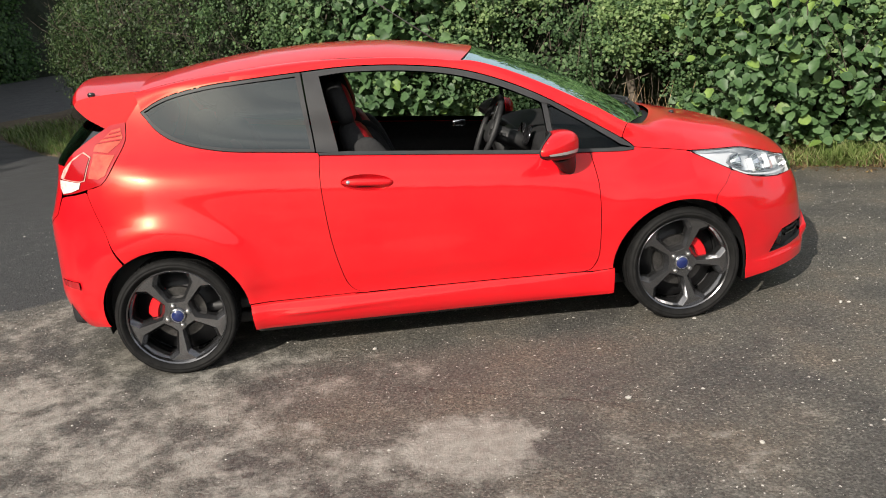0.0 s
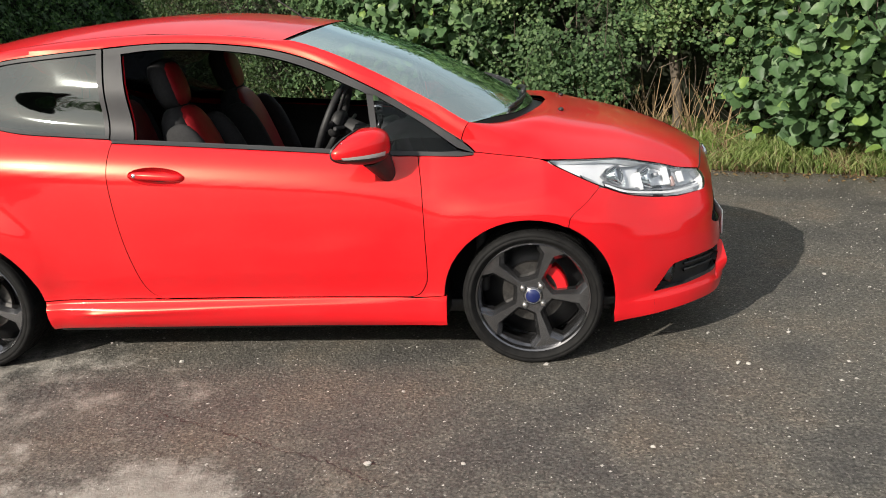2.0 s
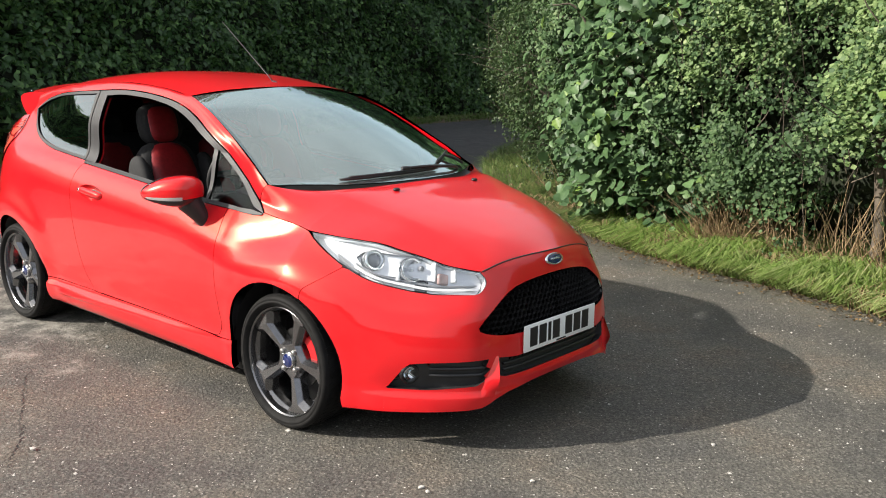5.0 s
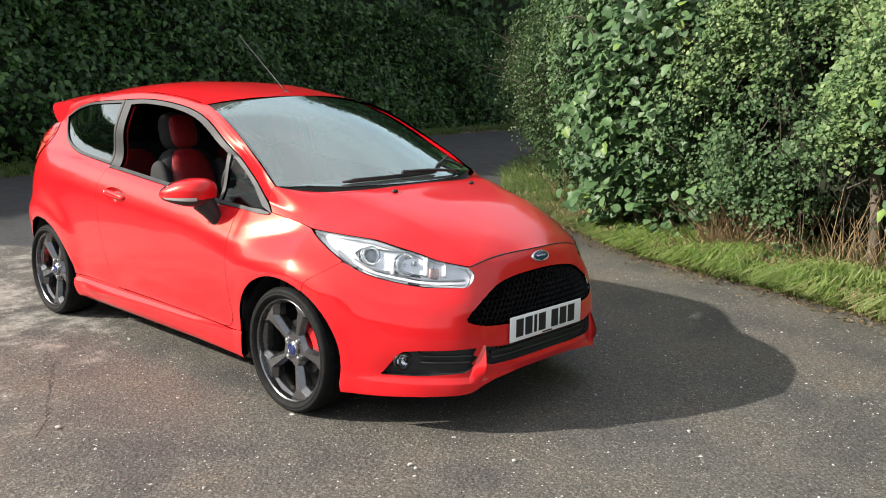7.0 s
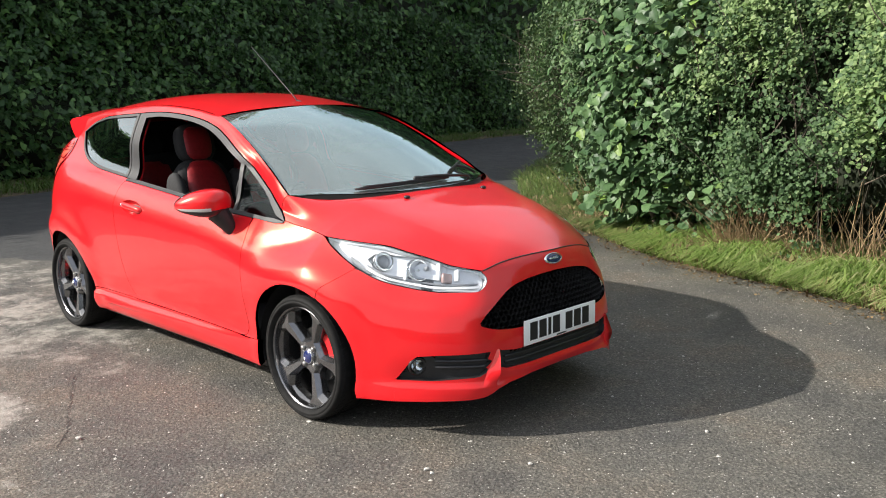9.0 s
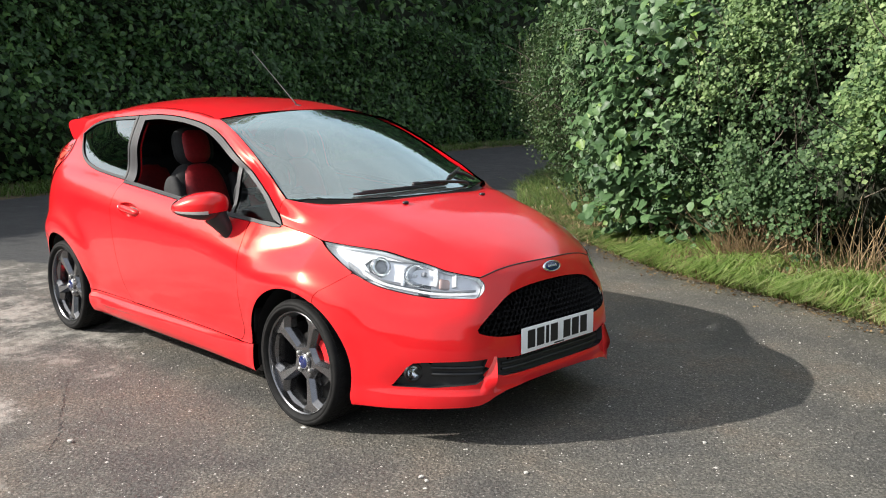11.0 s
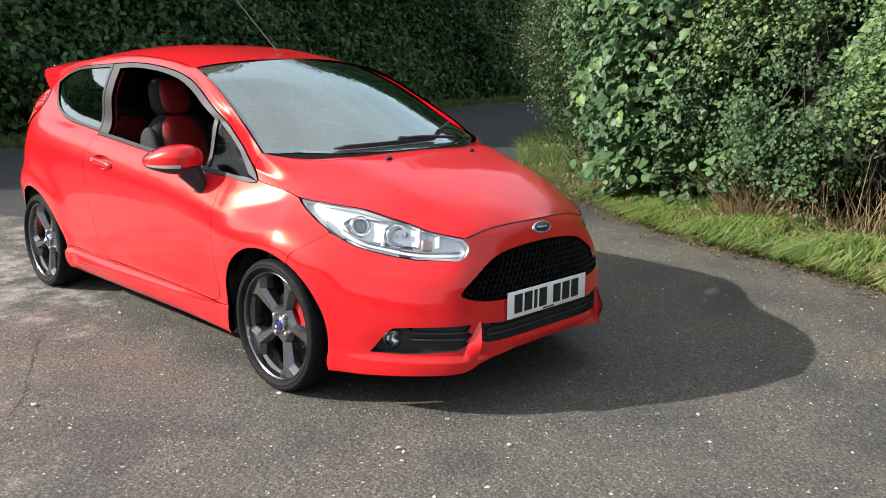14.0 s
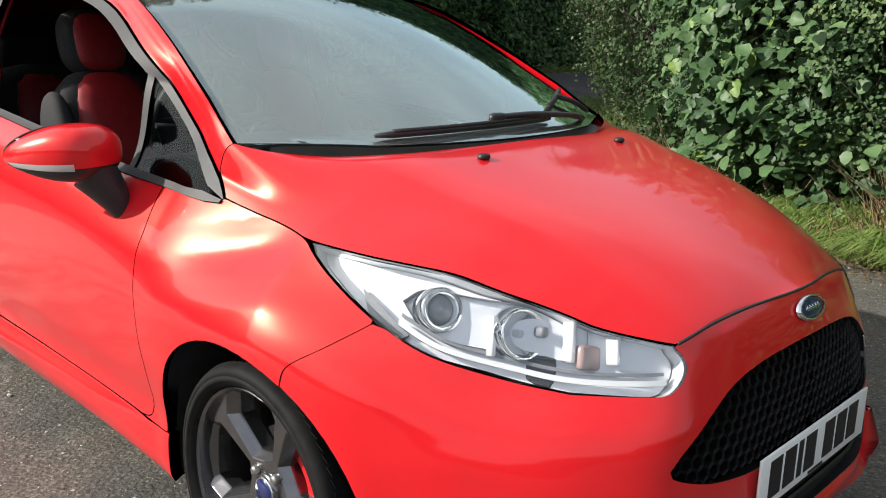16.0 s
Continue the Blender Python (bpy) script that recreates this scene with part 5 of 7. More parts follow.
# fog lamp pockets
for side in (-1, 1):
    back = skin_panel("fog_pocket", FOG_HOLE, PLASTIC, 0, sink=.028, outward=(.7, -.7, 0))
    wall = rim_wall("pocket_wall", FOG_HOLE, PLASTIC, .001, .029)
    if side > 0:
        back, wall = flip(back), flip(wall)
    pocket = part("fog_pocket", back, PLASTIC, car, "black fog lamp pocket in the bumper")
    part("pocket_wall", wall, PLASTIC, pocket)
    for zz in (.332, .36):
        def fin(u, v, zz=zz):
            s = sx(3.13) + (sy(-.43) - sx(3.13)) * u
            return sunk(s, zz + v * .012, .015 + np.abs(v - .5) * .008)
        me = panel_mesh("slat", sheet(fin, np.linspace(0, 1, 14), np.linspace(0, 1, 5), (1, -.5, 0), .008), PLASTIC)
        part("slat", flip(me) if side > 0 else me, PLASTIC, pocket)
    m = at_skin(sx(3.065), .345, .021, side) @ Matrix.Rotation(radians(35 * -side), 4, "Y")
    fog = put("fog_lamp", turned([(.026, .004), (.036, .016), (.040, .014), (.041, -.03)]), GLOSS_BLACK, pocket, m)
    put("fog_bowl", turned([(.0005, -.006), (.012, -.002), (.027, .006)]), CHROME, fog, m)
    put("fog_glass", turned([(.0005, .013), (.018, .011), (.029, .006)]), CLEAR_PANE, fog, m)

# winglets between the pockets and the middle intake
for side in (-1, 1):
    def winglet(u, v):
        w = 1 - .92 * np.clip(v, 0, 1)
        s = sy(-.478) + .092 * v + u * .088 * w
        z = .242 + v * .170
        out = .07 * np.interp(u, [0, .5, .9, 1], [0, .55, 1, 0]) * (1 - .8 * np.clip(v, 0, 1)) * np.interp(v, [0, .5, 1], [.0, 1, 1]) - .001
        return sunk(s, z + 0 * u, .002 - out)
    me = panel_mesh("bumper_winglet", sheet(winglet, np.linspace(0, 1, 9), np.linspace(0, 1, 12), (1, -.4, 0), .012), PAINT)
    part("bumper_winglet", flip(me) if side > 0 else me, PAINT, front_bumper)

# number plate with plain bars in place of characters
plate = part("number_plate", box((.006, .52, .111), .002, (3.3245, 0, .4555)), PLATE_WHITE, car, "white number plate with black characters")
y = -.222
for k, w_ in enumerate((.05, .05, .02, .05, .05, .05, .05)):
    if k == 4:
        y += .03
    part("character_bar", box((.0016, w_, .079), 0, (3.3282, y + w_ / 2, .4575)), PLATE_BLACK, plate)
    y += w_ + .013
part("maker_strip", box((.0014, .07, .006), 0, (3.3282, 0, .407)), TRIM, plate)

part("bonnet_seal", tube(GAP_LINE, .0032, 6), PLASTIC, bonnet_ob)
# oval badge
mb = at_skin(LAST, .740, -.002)
badge = put("badge", turned([(.0005, .0065), (.045, .0065), (.0505, .0045)], 40), BLUE, car, mb @ Matrix.Diagonal((1, .42, 1, 1)), "blue oval badge with chrome rim")
put("badge_rim", turned([(.0485, .0075), (.0525, .0085), (.0575, .006), (.0585, 0)], 40), CHROME, badge, mb @ Matrix.Diagonal((1, .44, 1, 1)))
put("badge_mark", box((.062, .004, .002), .0008, (0, 0, .0072)), CHROME, badge, mb)
for k in range(5):
    put("badge_mark", box((.003, .011, .002), .0008, (-.024 + .012 * k, 0.001, .0072)), CHROME, badge, mb)
# two slanted strokes on the grille
for k in range(2):
    m = at_skin(sy(-.425), .568, .004, 1) @ Matrix.Translation((.016 * k, 0, 0)) @ Matrix.Rotation(.35, 4, "Z")
    put("grille_mark", box((.008, .045, .005), .002), CHROME, grille, m)


# ---- mirrors ----
def swept_blob(size, lo_, hi_, n=28, m=8):
    """Slice of a rounded body between two polar angles; it narrows and sweeps back towards its outer end (-y)."""
    bm = bmesh.new()
    rows = []
    for i in range(m + 1):
        ph = radians(lo_ + (hi_ - lo_) * i / m)
        row = []
        for k in range(n):
            th = 2 * math.pi * k / n
            q = 2.6
            c = (math.cos(ph) * math.cos(th), math.cos(ph) * math.sin(th), math.sin(ph))
            g = (abs(c[0]) ** q + abs(c[1]) ** q + abs(c[2]) ** q) ** (-1 / q)
            x, y, z = (size[j] * c[j] * g for j in range(3))
            e = max(0, -y / size[1])
            narrow = 1 - .45 * e ** 2
            z = (z + .012) * narrow - .012
            x = (x if x > -.045 else -.045) * (1 - .25 * e * e) - .10 * e ** 1.6
            row.append(bm.verts.new((x, y, z)))
        rows.append(row)
    for a, b in zip(rows, rows[1:]):
        for k in range(n):
            bm.faces.new((a[k], a[(k + 1) % n], b[(k + 1) % n], b[k]))
    if abs(hi_) == 90 or abs(lo_) == 90:
        bmesh.ops.remove_doubles(bm, verts=bm.verts, dist=1e-4)
    else:
        bm.faces.new(rows[-1])
        bm.faces.new(list(reversed(rows[0])))
    bmesh.ops.recalc_face_normals(bm, faces=bm.faces)
    return quiet(bm)


def side_part(name, bm, mat, parent, side, label=""):
    me = bpy.data.meshes.new(name)
    bm.to_mesh(me)
    bm.free()
    me.materials.append(mat)
    if side > 0:
        me = flip(me)
    return part(name, me, mat, parent, label)


for side, d in zip((-1, 1), doors):
    at = Matrix.Translation((1.88, -.885, .972)) @ Matrix.Rotation(radians(4), 4, "X")
    def mirror_piece(bm):
        bmesh.ops.transform(bm, matrix=at, verts=bm.verts)
        return bm
    base = side_part("mirror", mirror_piece(swept_blob((.082, .114, .066), -90, -24)), PLASTIC, car, side, "door mirror with red cap and black base")
    side_part("mirror_cap", mirror_piece(swept_blob((.0825, .1145, .0665), -23, 90, m=12)), PAINT, base, side)
    ind = swept_blob((.0835, .1155, .0675), -27, -13)
    gone = [v for v in ind.verts if v.co.x < -.0 - .10 * max(0, -v.co.y / .1245) ** 1.6 or v.co.y > -.015]
    bmesh.ops.delete(ind, geom=gone, context="VERTS")
    side_part("mirror_indicator", mirror_piece(ind), SMOKED_LENS, base, side, "clear indicator lens")
    bz = ngon_prism([(.108 * abs(math.cos(a)) ** .7 * (1 if math.cos(a) > 0 else -1), .062 * abs(math.sin(a)) ** .7 * (1 if math.sin(a) > 0 else -1)) for a in np.linspace(0, 6.283, 33)[:-1]], .008)
    bmesh.ops.rotate(bz, verts=bz.verts, cent=(0, 0, 0), matrix=Matrix.Rotation(radians(90), 3, "Z"))
    for v in bz.verts:
        e = max(0, -v.co.y / .122)
        v.co.z = (v.co.z + .012) * (1 - .45 * e * e) - .012
        v.co.x += -.047 + .045 * .25 * e * e - .10 * e ** 1.6
    bmesh.ops.recalc_face_normals(bz, faces=bz.faces)
    side_part("mirror_bezel", mirror_piece(bz), PLASTIC, base, side)
    mg = box((.006, .178, .092), .003, (-.054, -.0, .0))
    for v in mg.verts:
        v.co.x -= .05 * max(0, -v.co.y / .12) ** 1.6
        v.co.z *= 1 - .35 * max(0, -v.co.y / .12) ** 2
    side_part("mirror_glass", mirror_piece(mg), CHROME, base, side)
    stalk = tube(flow([(1.89, -.855, .935), (1.905, -.83, .90), (1.92, -.808, .865), (1.93, -.795, .835), (1.938, -.79, .81)], 5),
                 [.066 - .0022 * k for k in range(21)], 14)
    for v in stalk.verts:
        v.co.y = -.80 + (v.co.y + .80) * .8
    side_part("mirror_stalk", stalk, PLASTIC, base, side)

# ---- door handles ----
for side, d in zip((-1, 1), doors):
    def cup(u, v):
        a = 2 * np.pi * u
        rr = np.clip(v, 0, 1)
        x = HANDLE[0] + .122 * rr * np.cos(a)
        z = HANDLE[1] - .010 * rr * np.cos(a) + .036 * rr * np.sin(a)
        return sunk(np.interp(x, plan[side_lo:, 0], plan_s[side_lo:]), z, .034 * (1 - rr ** 4) - .002 * np.exp(-((rr - .93) / .06) ** 2))
    U = np.linspace(0, 1, 37)
    p, fs, nn = sheet(cup, U, np.linspace(.02, 1, 8), (0, -1, .1))
    me = mesh_from("handle_cup", p, fs, PAINT, nn)
    part("handle_cup", flip(me) if side > 0 else me, PAINT, d)
    line = []
    for k in range(13):
        t = k / 12
        x = .852 + .232 * t
        z = HANDLE[1] + .010 - .020 * t
        bow = .010 * math.sin(math.pi * t) ** .6 if 0 < t < 1 else -.004
        q = sunk(np.array([sx(x)]), np.array([z]), np.array([-bow]))[0]
        line.append(tuple(q))
    bar = tube(line, [.008, .013, .0155, .0165, .017, .017, .017, .017, .017, .017, .0165, .015, .010], 14)
    handle = side_part("door_handle", bar, PAINT, d, side, "red door handle")
    m = at_skin(sx(.878), HANDLE[1] + .006, -.018, side)
    put("lock", turned([(.0005, .004), (.008, .004), (.0095, .001)], 16), CHROME, handle, m)

# ---- tail: lamps and roof spoiler ----
TAIL_LAMP = [(s_rear(x - .003, z), z) for x, z in LAMP_EDGE +
             flow([(-.31, .948), (-.39, .928), (-.455, .918)], 3) + flow([(-.472, .95), (-.468, 1.0), (-.40, 1.09), (-.30, 1.16), (-.19, 1.222)], 4)]
def on_tail(points):
    return [(s_rear(x, z), z) for x, z in points]


WHITE_PART = on_tail([(-.352, .975), (-.362, .948), (-.40, .934), (-.452, .924), (-.468, .95), (-.472, .985), (-.43, .984)])
BLOCK_EDGE = on_tail([(-.325, 1.112), (-.292, 1.088), (-.328, .984), (-.352, .978), (-.43, .987), (-.468, .992), (-.44, 1.035), (-.385, 1.082)])
BLOCK = on_tail([(-.328, 1.106), (-.297, 1.085), (-.332, .988), (-.355, .983), (-.438, .992), (-.384, 1.072)])
UPPER_PART = on_tail([(-.15, 1.205), (-.19, 1.198), (-.27, 1.135), (-.28, 1.112), (-.21, 1.10), (-.155, 1.14), (-.142, 1.16)])
MIDDLE_PART = on_tail([(-.28, 1.102), (-.205, 1.092), (-.178, 1.09), (-.225, 1.005), (-.262, .99), (-.31, .995), (-.285, 1.07)])
for side in (-1, 1):
    me = skin_panel("tail_lamp", TAIL_LAMP, RED_LENS, .03, sink=-.004, outward=(-.6, -.8, .2))
    tl = part("tail_lamp", flip(me) if side > 0 else me, RED_LENS, car, "red tail lamp, upper part paled as by sun, clear lower section")
    for name, o, mat, up, lab in (("upper_section", UPPER_PART, SUNLIT_LENS, .006, "red upper section paled as if sunlit"), ("middle_section", MIDDLE_PART, SUNLIT_LENS, .006, ""),
                                  ("block_surround", BLOCK_EDGE, PALE_LENS, .007, "pale surround"), ("lamp_block", BLOCK, RED_LENS, .011, ""),
                                  ("reverse_lamp", WHITE_PART, CLEAR_LENS, .008, "clear reversing lamp")):
        me = skin_panel(name, o, mat, .005, sink=-up, outward=(-.6, -.8, .2))
        part(name, flip(me) if side > 0 else me, mat, tl, lab)
    for k in range(3):
        zz = 1.145 + .018 * k
        o = on_tail([(-.262 + .03 * k, zz + .004), (-.15, zz + .012), (-.15, zz + .006), (-.262 + .03 * k, zz - .002)])
        me = skin_panel("optic_rib", o, RED_LENS, .003, sink=-.0085, outward=(-.6, -.8, .2))
        part("optic_rib", flip(me) if side > 0 else me, RED_LENS, tl)
    me = skin_panel("reflector", [(s_rear(-.55, .5), .50), (s_rear(-.44, .5), .50), (s_rear(-.44, .47), .465), (s_rear(-.54, .47), .47)], RED_LENS, .004, sink=-.009, outward=(-.6, -.8, 0))
    part("reflector", flip(me) if side > 0 else me, RED_LENS, car, "red rear reflector")


def spoiler_top(u, v):
    """u from the roof's end back to the lip and under it, v from the middle to the side."""
    k = np.clip(u, 0, 1) * 4
    xs = np.interp(k, [0, 1, 2, 2.5, 3, 4], [-.045, -.20, -.405, -.425, -.385, -.12]) + .055 * v ** 3 * np.clip(k - .5, 0, 1)
    z0 = ROOF_MID(np.full_like(v, -.045)) * (1 - np.abs(v) ** 2) + np.abs(v) ** 2 * 1.347
    lift = np.interp(k, [0, 1, 2, 2.5, 3, 4], [0, .004, .006, -.012, -.03, -.10])
    return np.stack([xs, -.562 * v, z0 + lift - .012 * v ** 4 * np.clip(k - 1, 0, 1)], axis=-1)


spoiler = part("roof_spoiler", panel_mesh("roof_spoiler", sheet(spoiler_top, np.linspace(0, 1, 41), np.linspace(0, 1, 20), (0, 0, 1), 0, True), PAINT), PAINT, car, "red roof spoiler")
FIN = flow([(-.019, 1.36), (-.12, 1.362), (-.25, 1.357), (-.335, 1.345), (-.362, 1.326)], 5) + flow([(-.355, 1.305), (-.31, 1.255), (-.235, 1.203)], 4) + \
    flow([(-.185, 1.215), (-.131, 1.231), (-.073, 1.307)], 3)
bm = ngon_prism(FIN, .05, .0)
for v in bm.verts:
    drop = (1.39 - v.co.z) / .19
    v.co.y = -.565 - .018 * drop + v.co.y
fin_me = bpy.data.meshes.new("spoiler_fin")
bm.to_mesh(fin_me)
bm.free()
fin_me.materials.append(PAINT)
for ob in both_sides("spoiler_fin", fin_me, PAINT, car):
    ob.parent = spoiler
for side in (-1, 1):
    part("spoiler_slot", blob((.018, .008, .012), (-.285, side * .535, 1.362), None, 2.4), GLOSS_BLACK, spoiler)


# ---- wipers, jets, aerial ----
def on_screen(y, u, up=.0):
    v = 1 - abs(y) / abs(float(ditch_y(1.476 + u * .786) + .012))
    p = screen(np.array([u]), np.array([v]))[0]
    return Vector((p[0] + up * .5, y, p[2] + up))


def blade(ys, us, label):
    pts = [on_screen(y_, u_, .010) for y_, u_ in zip(ys, us)]
    w = part("wiper", tube(pts, [.005] + [.009] * (len(pts) - 2) + [.005], 6), PLASTIC, car, label)
    part("wiper_spine", tube([p + Vector((.003, 0, .008)) for p in pts[1:-1]], .0055, 6), PLASTIC, w)
    return w


N = 14
ys1 = [-.40 + .61 * k / N for k in range(N + 1)]
w1 = blade(ys1, [1.022 - .02 * k / N for k in range(N + 1)], "black wiper blade resting on the windscreen")
arm = [on_screen(-.04, .997, .022), on_screen(.10, 1.002, .026), on_screen(.25, 1.01, .022), on_screen(.36, 1.018, .016), on_screen(.40, 1.022, .004)]
part("wiper_arm", tube(flow(arm, 5), .008, 8), PLASTIC, w1)
part("wiper_clip", blob((.012, .028, .014), on_screen(-.03, .998, .02), None, 3), PLASTIC, w1)
ys2 = [.26 + .27 * k / N for k in range(N + 1)]
w2 = blade(ys2, [.955 - .10 * k / N for k in range(N + 1)], "black wiper blade resting on the windscreen")
part("wiper_arm", tube(flow([on_screen(.40, .90, .016), on_screen(.47, .945, .02), on_screen(.53, .985, .012)], 5), .008, 8), PLASTIC, w2)


def cowl(u, v):
    """Black scuttle between bonnet and glass."""
    b = bonnet(0 * v, v)
    g = screen(1 + 0 * v, v)
    uu = u[:, None]
    p = (b + np.array((.012, 0, -.03))) * (1 - uu) + (g + np.array((-.05, 0, .004 - .02))) * uu
    return p


part("scuttle", panel_mesh("scuttle", sheet(cowl, np.linspace(0, 1, 4), np.linspace(.13, 1, 20), (0, 0, 1), 0, True), PLASTIC), PLASTIC, car)
for side in (-1, 1):
    q = bonnet(np.array([.27]), np.array([.62]))[0]
    part("washer_jet", blob((.012, .016, .008), (q[0], side * -q[1], q[2] + .005), None, 2.5), PLASTIC, car)
aerial = part("aerial", tube([(1.437, 0, 1.437), (1.40, 0, 1.468), (.989, 0, 1.769)], [.0045, .0032, .0018], 8), TRIM, car, "thin black roof aerial")
part("aerial_base", blob((.03, .014, .012), (1.443, 0, 1.437), Matrix.Rotation(radians(10), 4, "Y")), PLASTIC, aerial)


# ---- cabin ----
for nm, o in (("door_card", [(.775, 1.0105), (1.4, .9625), (1.83, .925), (2.05, .905), (2.05, .34), (.87, .34), (.78, .6)]),
              ("side_trim", [(.76, .995), (.5, 1.02), (.30, 1.045), (.10, 1.09), (-.02, 1.16), (-.09, 1.24), (-.09, 1.20), (-.18, .95), (-.2, .70), (.35, .62), (.36, .34), (.82, .34), (.75, .6)])):
    me = skin_panel(nm, flank(o), CABIN, 0, sink=.03)
    both_sides(nm, me, CABIN, car)
pillar = [(.72, 1.40), (.50, 1.395), (.2, 1.37), (-.04, 1.33), (-.08, 1.28), (-.07, 1.262)] + in_x(FRAME_TOP, -.055, .7)
both_sides("pillar_trim", skin_panel("pillar_trim", flank(pillar), CABIN, 0, sink=.03), CABIN, car)
both_sides("pillar_trim", skin_panel("pillar_trim", flank([(.725, 1.375), (.785, 1.378), (.84, 1.02), (.755, 1.02)]), CABIN, 0, sink=.03), CABIN, car)
edge_strip = [(.775, 1.355), (.79, 1.363), (.848, 1.016), (.832, 1.016)]
both_sides("pillar_edge", skin_panel("pillar_edge", flank(edge_strip), PAINT, 0, sink=.024), PAINT, car)


def rail_in(u, v):
    p = rail(u, v)
    return p + np.array((0, .03, -.022))


both_sides("rail_trim", panel_mesh("rail_trim", sheet(rail_in, np.linspace(0.0, 1, 60), np.linspace(.05, 1.2, 6), (0, .5, -1)), CABIN), CABIN, car)


def lining(u, v):
    return roof(u * 1.0, v) + np.array((0, 0, -.035))


part("headlining", panel_mesh("headlining", sheet(lining, np.linspace(0, 1, 30), np.linspace(0, 1, 12), (0, 0, -1), 0, True), CABIN), CABIN, car)
part("cabin_floor", box((2.2, 1.36, .05), .02, (.95, 0, .30)), CABIN, car)
# plain unseen box added in the engine bay to stop light leaking through
part("engine_block", box((.66, 1.1, .42), .06, (2.72, 0, .50)), PLASTIC, car)
part("bulkhead", box((.05, 1.36, .62), .02, (2.28, 0, .60)), CABIN, car)
part("boot_floor", box((.75, 1.2, .34), .04, (-.18, 0, .42)), CABIN, car)
part("parcel_shelf", box((.5, 1.1, .03), .01, (-.08, 0, 1.0)), CABIN, car)


def dash_shape(u, v):
    """v from the glass edge over the top and down to the knees; u across the car."""
    y = -.68 + 1.36 * u
    bow = .10 * (1 - (y / .68) ** 2)
    k = v * 4
    x = np.interp(k, [0, 1, 2, 3, 4], [2.26, 1.98, 1.82, 1.80, 1.92]) + bow * np.interp(k, [0, 1, 2, 4], [1, .6, .2, .2])
    z = np.interp(k, [0, 1, 2, 3, 4], [.955, .965, .935, .80, .55])
    hood = .045 * np.exp(-((y + .36) / .17) ** 4) * np.exp(-((k - 1.6) / .6) ** 2)
    return np.stack([x, y, z + hood], axis=-1)


part("dashboard", panel_mesh("dashboard", sheet(dash_shape, np.linspace(0, 1, 40), np.linspace(0, 1, 24), (-.5, 0, 1)), CABIN), CABIN, car, "black dashboard")
part("centre_console", box((.16, .26, .34), .03, (1.80, 0, .78), Matrix.Rotation(radians(-18), 4, "Y")), PLASTIC, car)
part("tunnel", box((1.0, .2, .2), .04, (1.35, 0, .42)), CABIN, car)


def torus(R, r, n=36, m=10):
    bm = bmesh.new()
    rows = []
    for i in range(n):
        a = 2 * math.pi * i / n
        rows.append([bm.verts.new(((R + r * math.cos(2 * math.pi * k / m)) * math.cos(a), (R + r * math.cos(2 * math.pi * k / m)) * math.sin(a), r * math.sin(2 * math.pi * k / m))) for k in range(m)])
    for i in range(n):
        for k in range(m):
            bm.faces.new((rows[i][k], rows[(i + 1) % n][k], rows[(i + 1) % n][(k + 1) % m], rows[i][(k + 1) % m]))
    for f in bm.faces:
        f.smooth = True
    return bm


wm = Matrix.Translation((1.615, -.36, 1.0)) @ Matrix.Rotation(radians(-66), 4, "Y")
steering = put("steering_wheel", torus(.178, .015), CABIN, car, wm, "black leather steering wheel")
put("wheel_boss", blob((.062, .07, .03), (0, 0, -.02), None, 3), CABIN, steering, wm)
for a in (0, 180, 270):
    r0 = Matrix.Rotation(radians(a + 90), 4, "Z")
    put("wheel_spoke", box((.12, .032, .014), .005, (.115, 0, -.006)), PLASTIC, steering, wm @ r0)
put("column", tube([(0, 0, -.02), (0, 0, -.28)], .045, 12), CABIN, steering, wm)
for dy in (-.20, .20):
    put("stalk", tube([(0, 0, -.06), (0.02, dy, -.05)], .008, 8), PLASTIC, steering, wm)
for dy in (-.075, .075):
    put("dial", turned([(.0005, .0), (.045, .002), (.05, .008), (.052, -.01)], 24), GLOSS_BLACK, car, Matrix.Translation((1.80, -.36 + dy, .965)) @ Matrix.Rotation(radians(-70), 4, "Y"))


def front_seat(y0):
    seat = new("front_seat")
    def pad(size, at, tilt, squash=3.2):
        return blob(size, (0, 0, 0), None, squash, 24, 16), Matrix.Translation(at) @ Matrix.Rotation(radians(tilt), 4, "Y")
    for name, size, at, tilt, mat in (
            ("cushion", (.25, .18, .07), (1.33, 0, .47), -8, CLOTH), ("cushion_insert", (.22, .11, .072), (1.335, 0, .475), -8, RED_CLOTH),
            ("backrest", (.075, .20, .33), (1.00, 0, .80), -20, CLOTH), ("back_insert", (.078, .15, .31), (1.015, 0, .81), -20, RED_CLOTH),
            ("headrest", (.05, .125, .115), (.872, 0, 1.205), -16, CLOTH), ("headrest_face", (.05, .10, .104), (.882, 0, 1.203), -16, RED_CLOTH)):
        bm, m = pad(size, at, tilt)
        put(name, bm, mat, seat, m)
    for sy_ in (-1, 1):
        bm, m = pad((.10, .045, .27), (1.05, sy_ * .20, .79), -20, 2.6)
        put("side_bolster", bm, CLOTH, seat, m)
        bm, m = pad((.25, .045, .085), (1.33, sy_ * .19, .49), -8, 2.6)
        put("cushion_bolster", bm, CLOTH, seat, m)
        put("headrest_post", tube([(0, sy_ * .05, 0), (0, sy_ * .05, .16)], .008, 8), STEEL, seat, Matrix.Translation((.91, 0, 1.0)) @ Matrix.Rotation(radians(-16), 4, "Y"))
    put("seat_base", box((.42, .32, .14), .03, (1.3, 0, .38)), CABIN, seat, Matrix.Identity(4))
    return seat


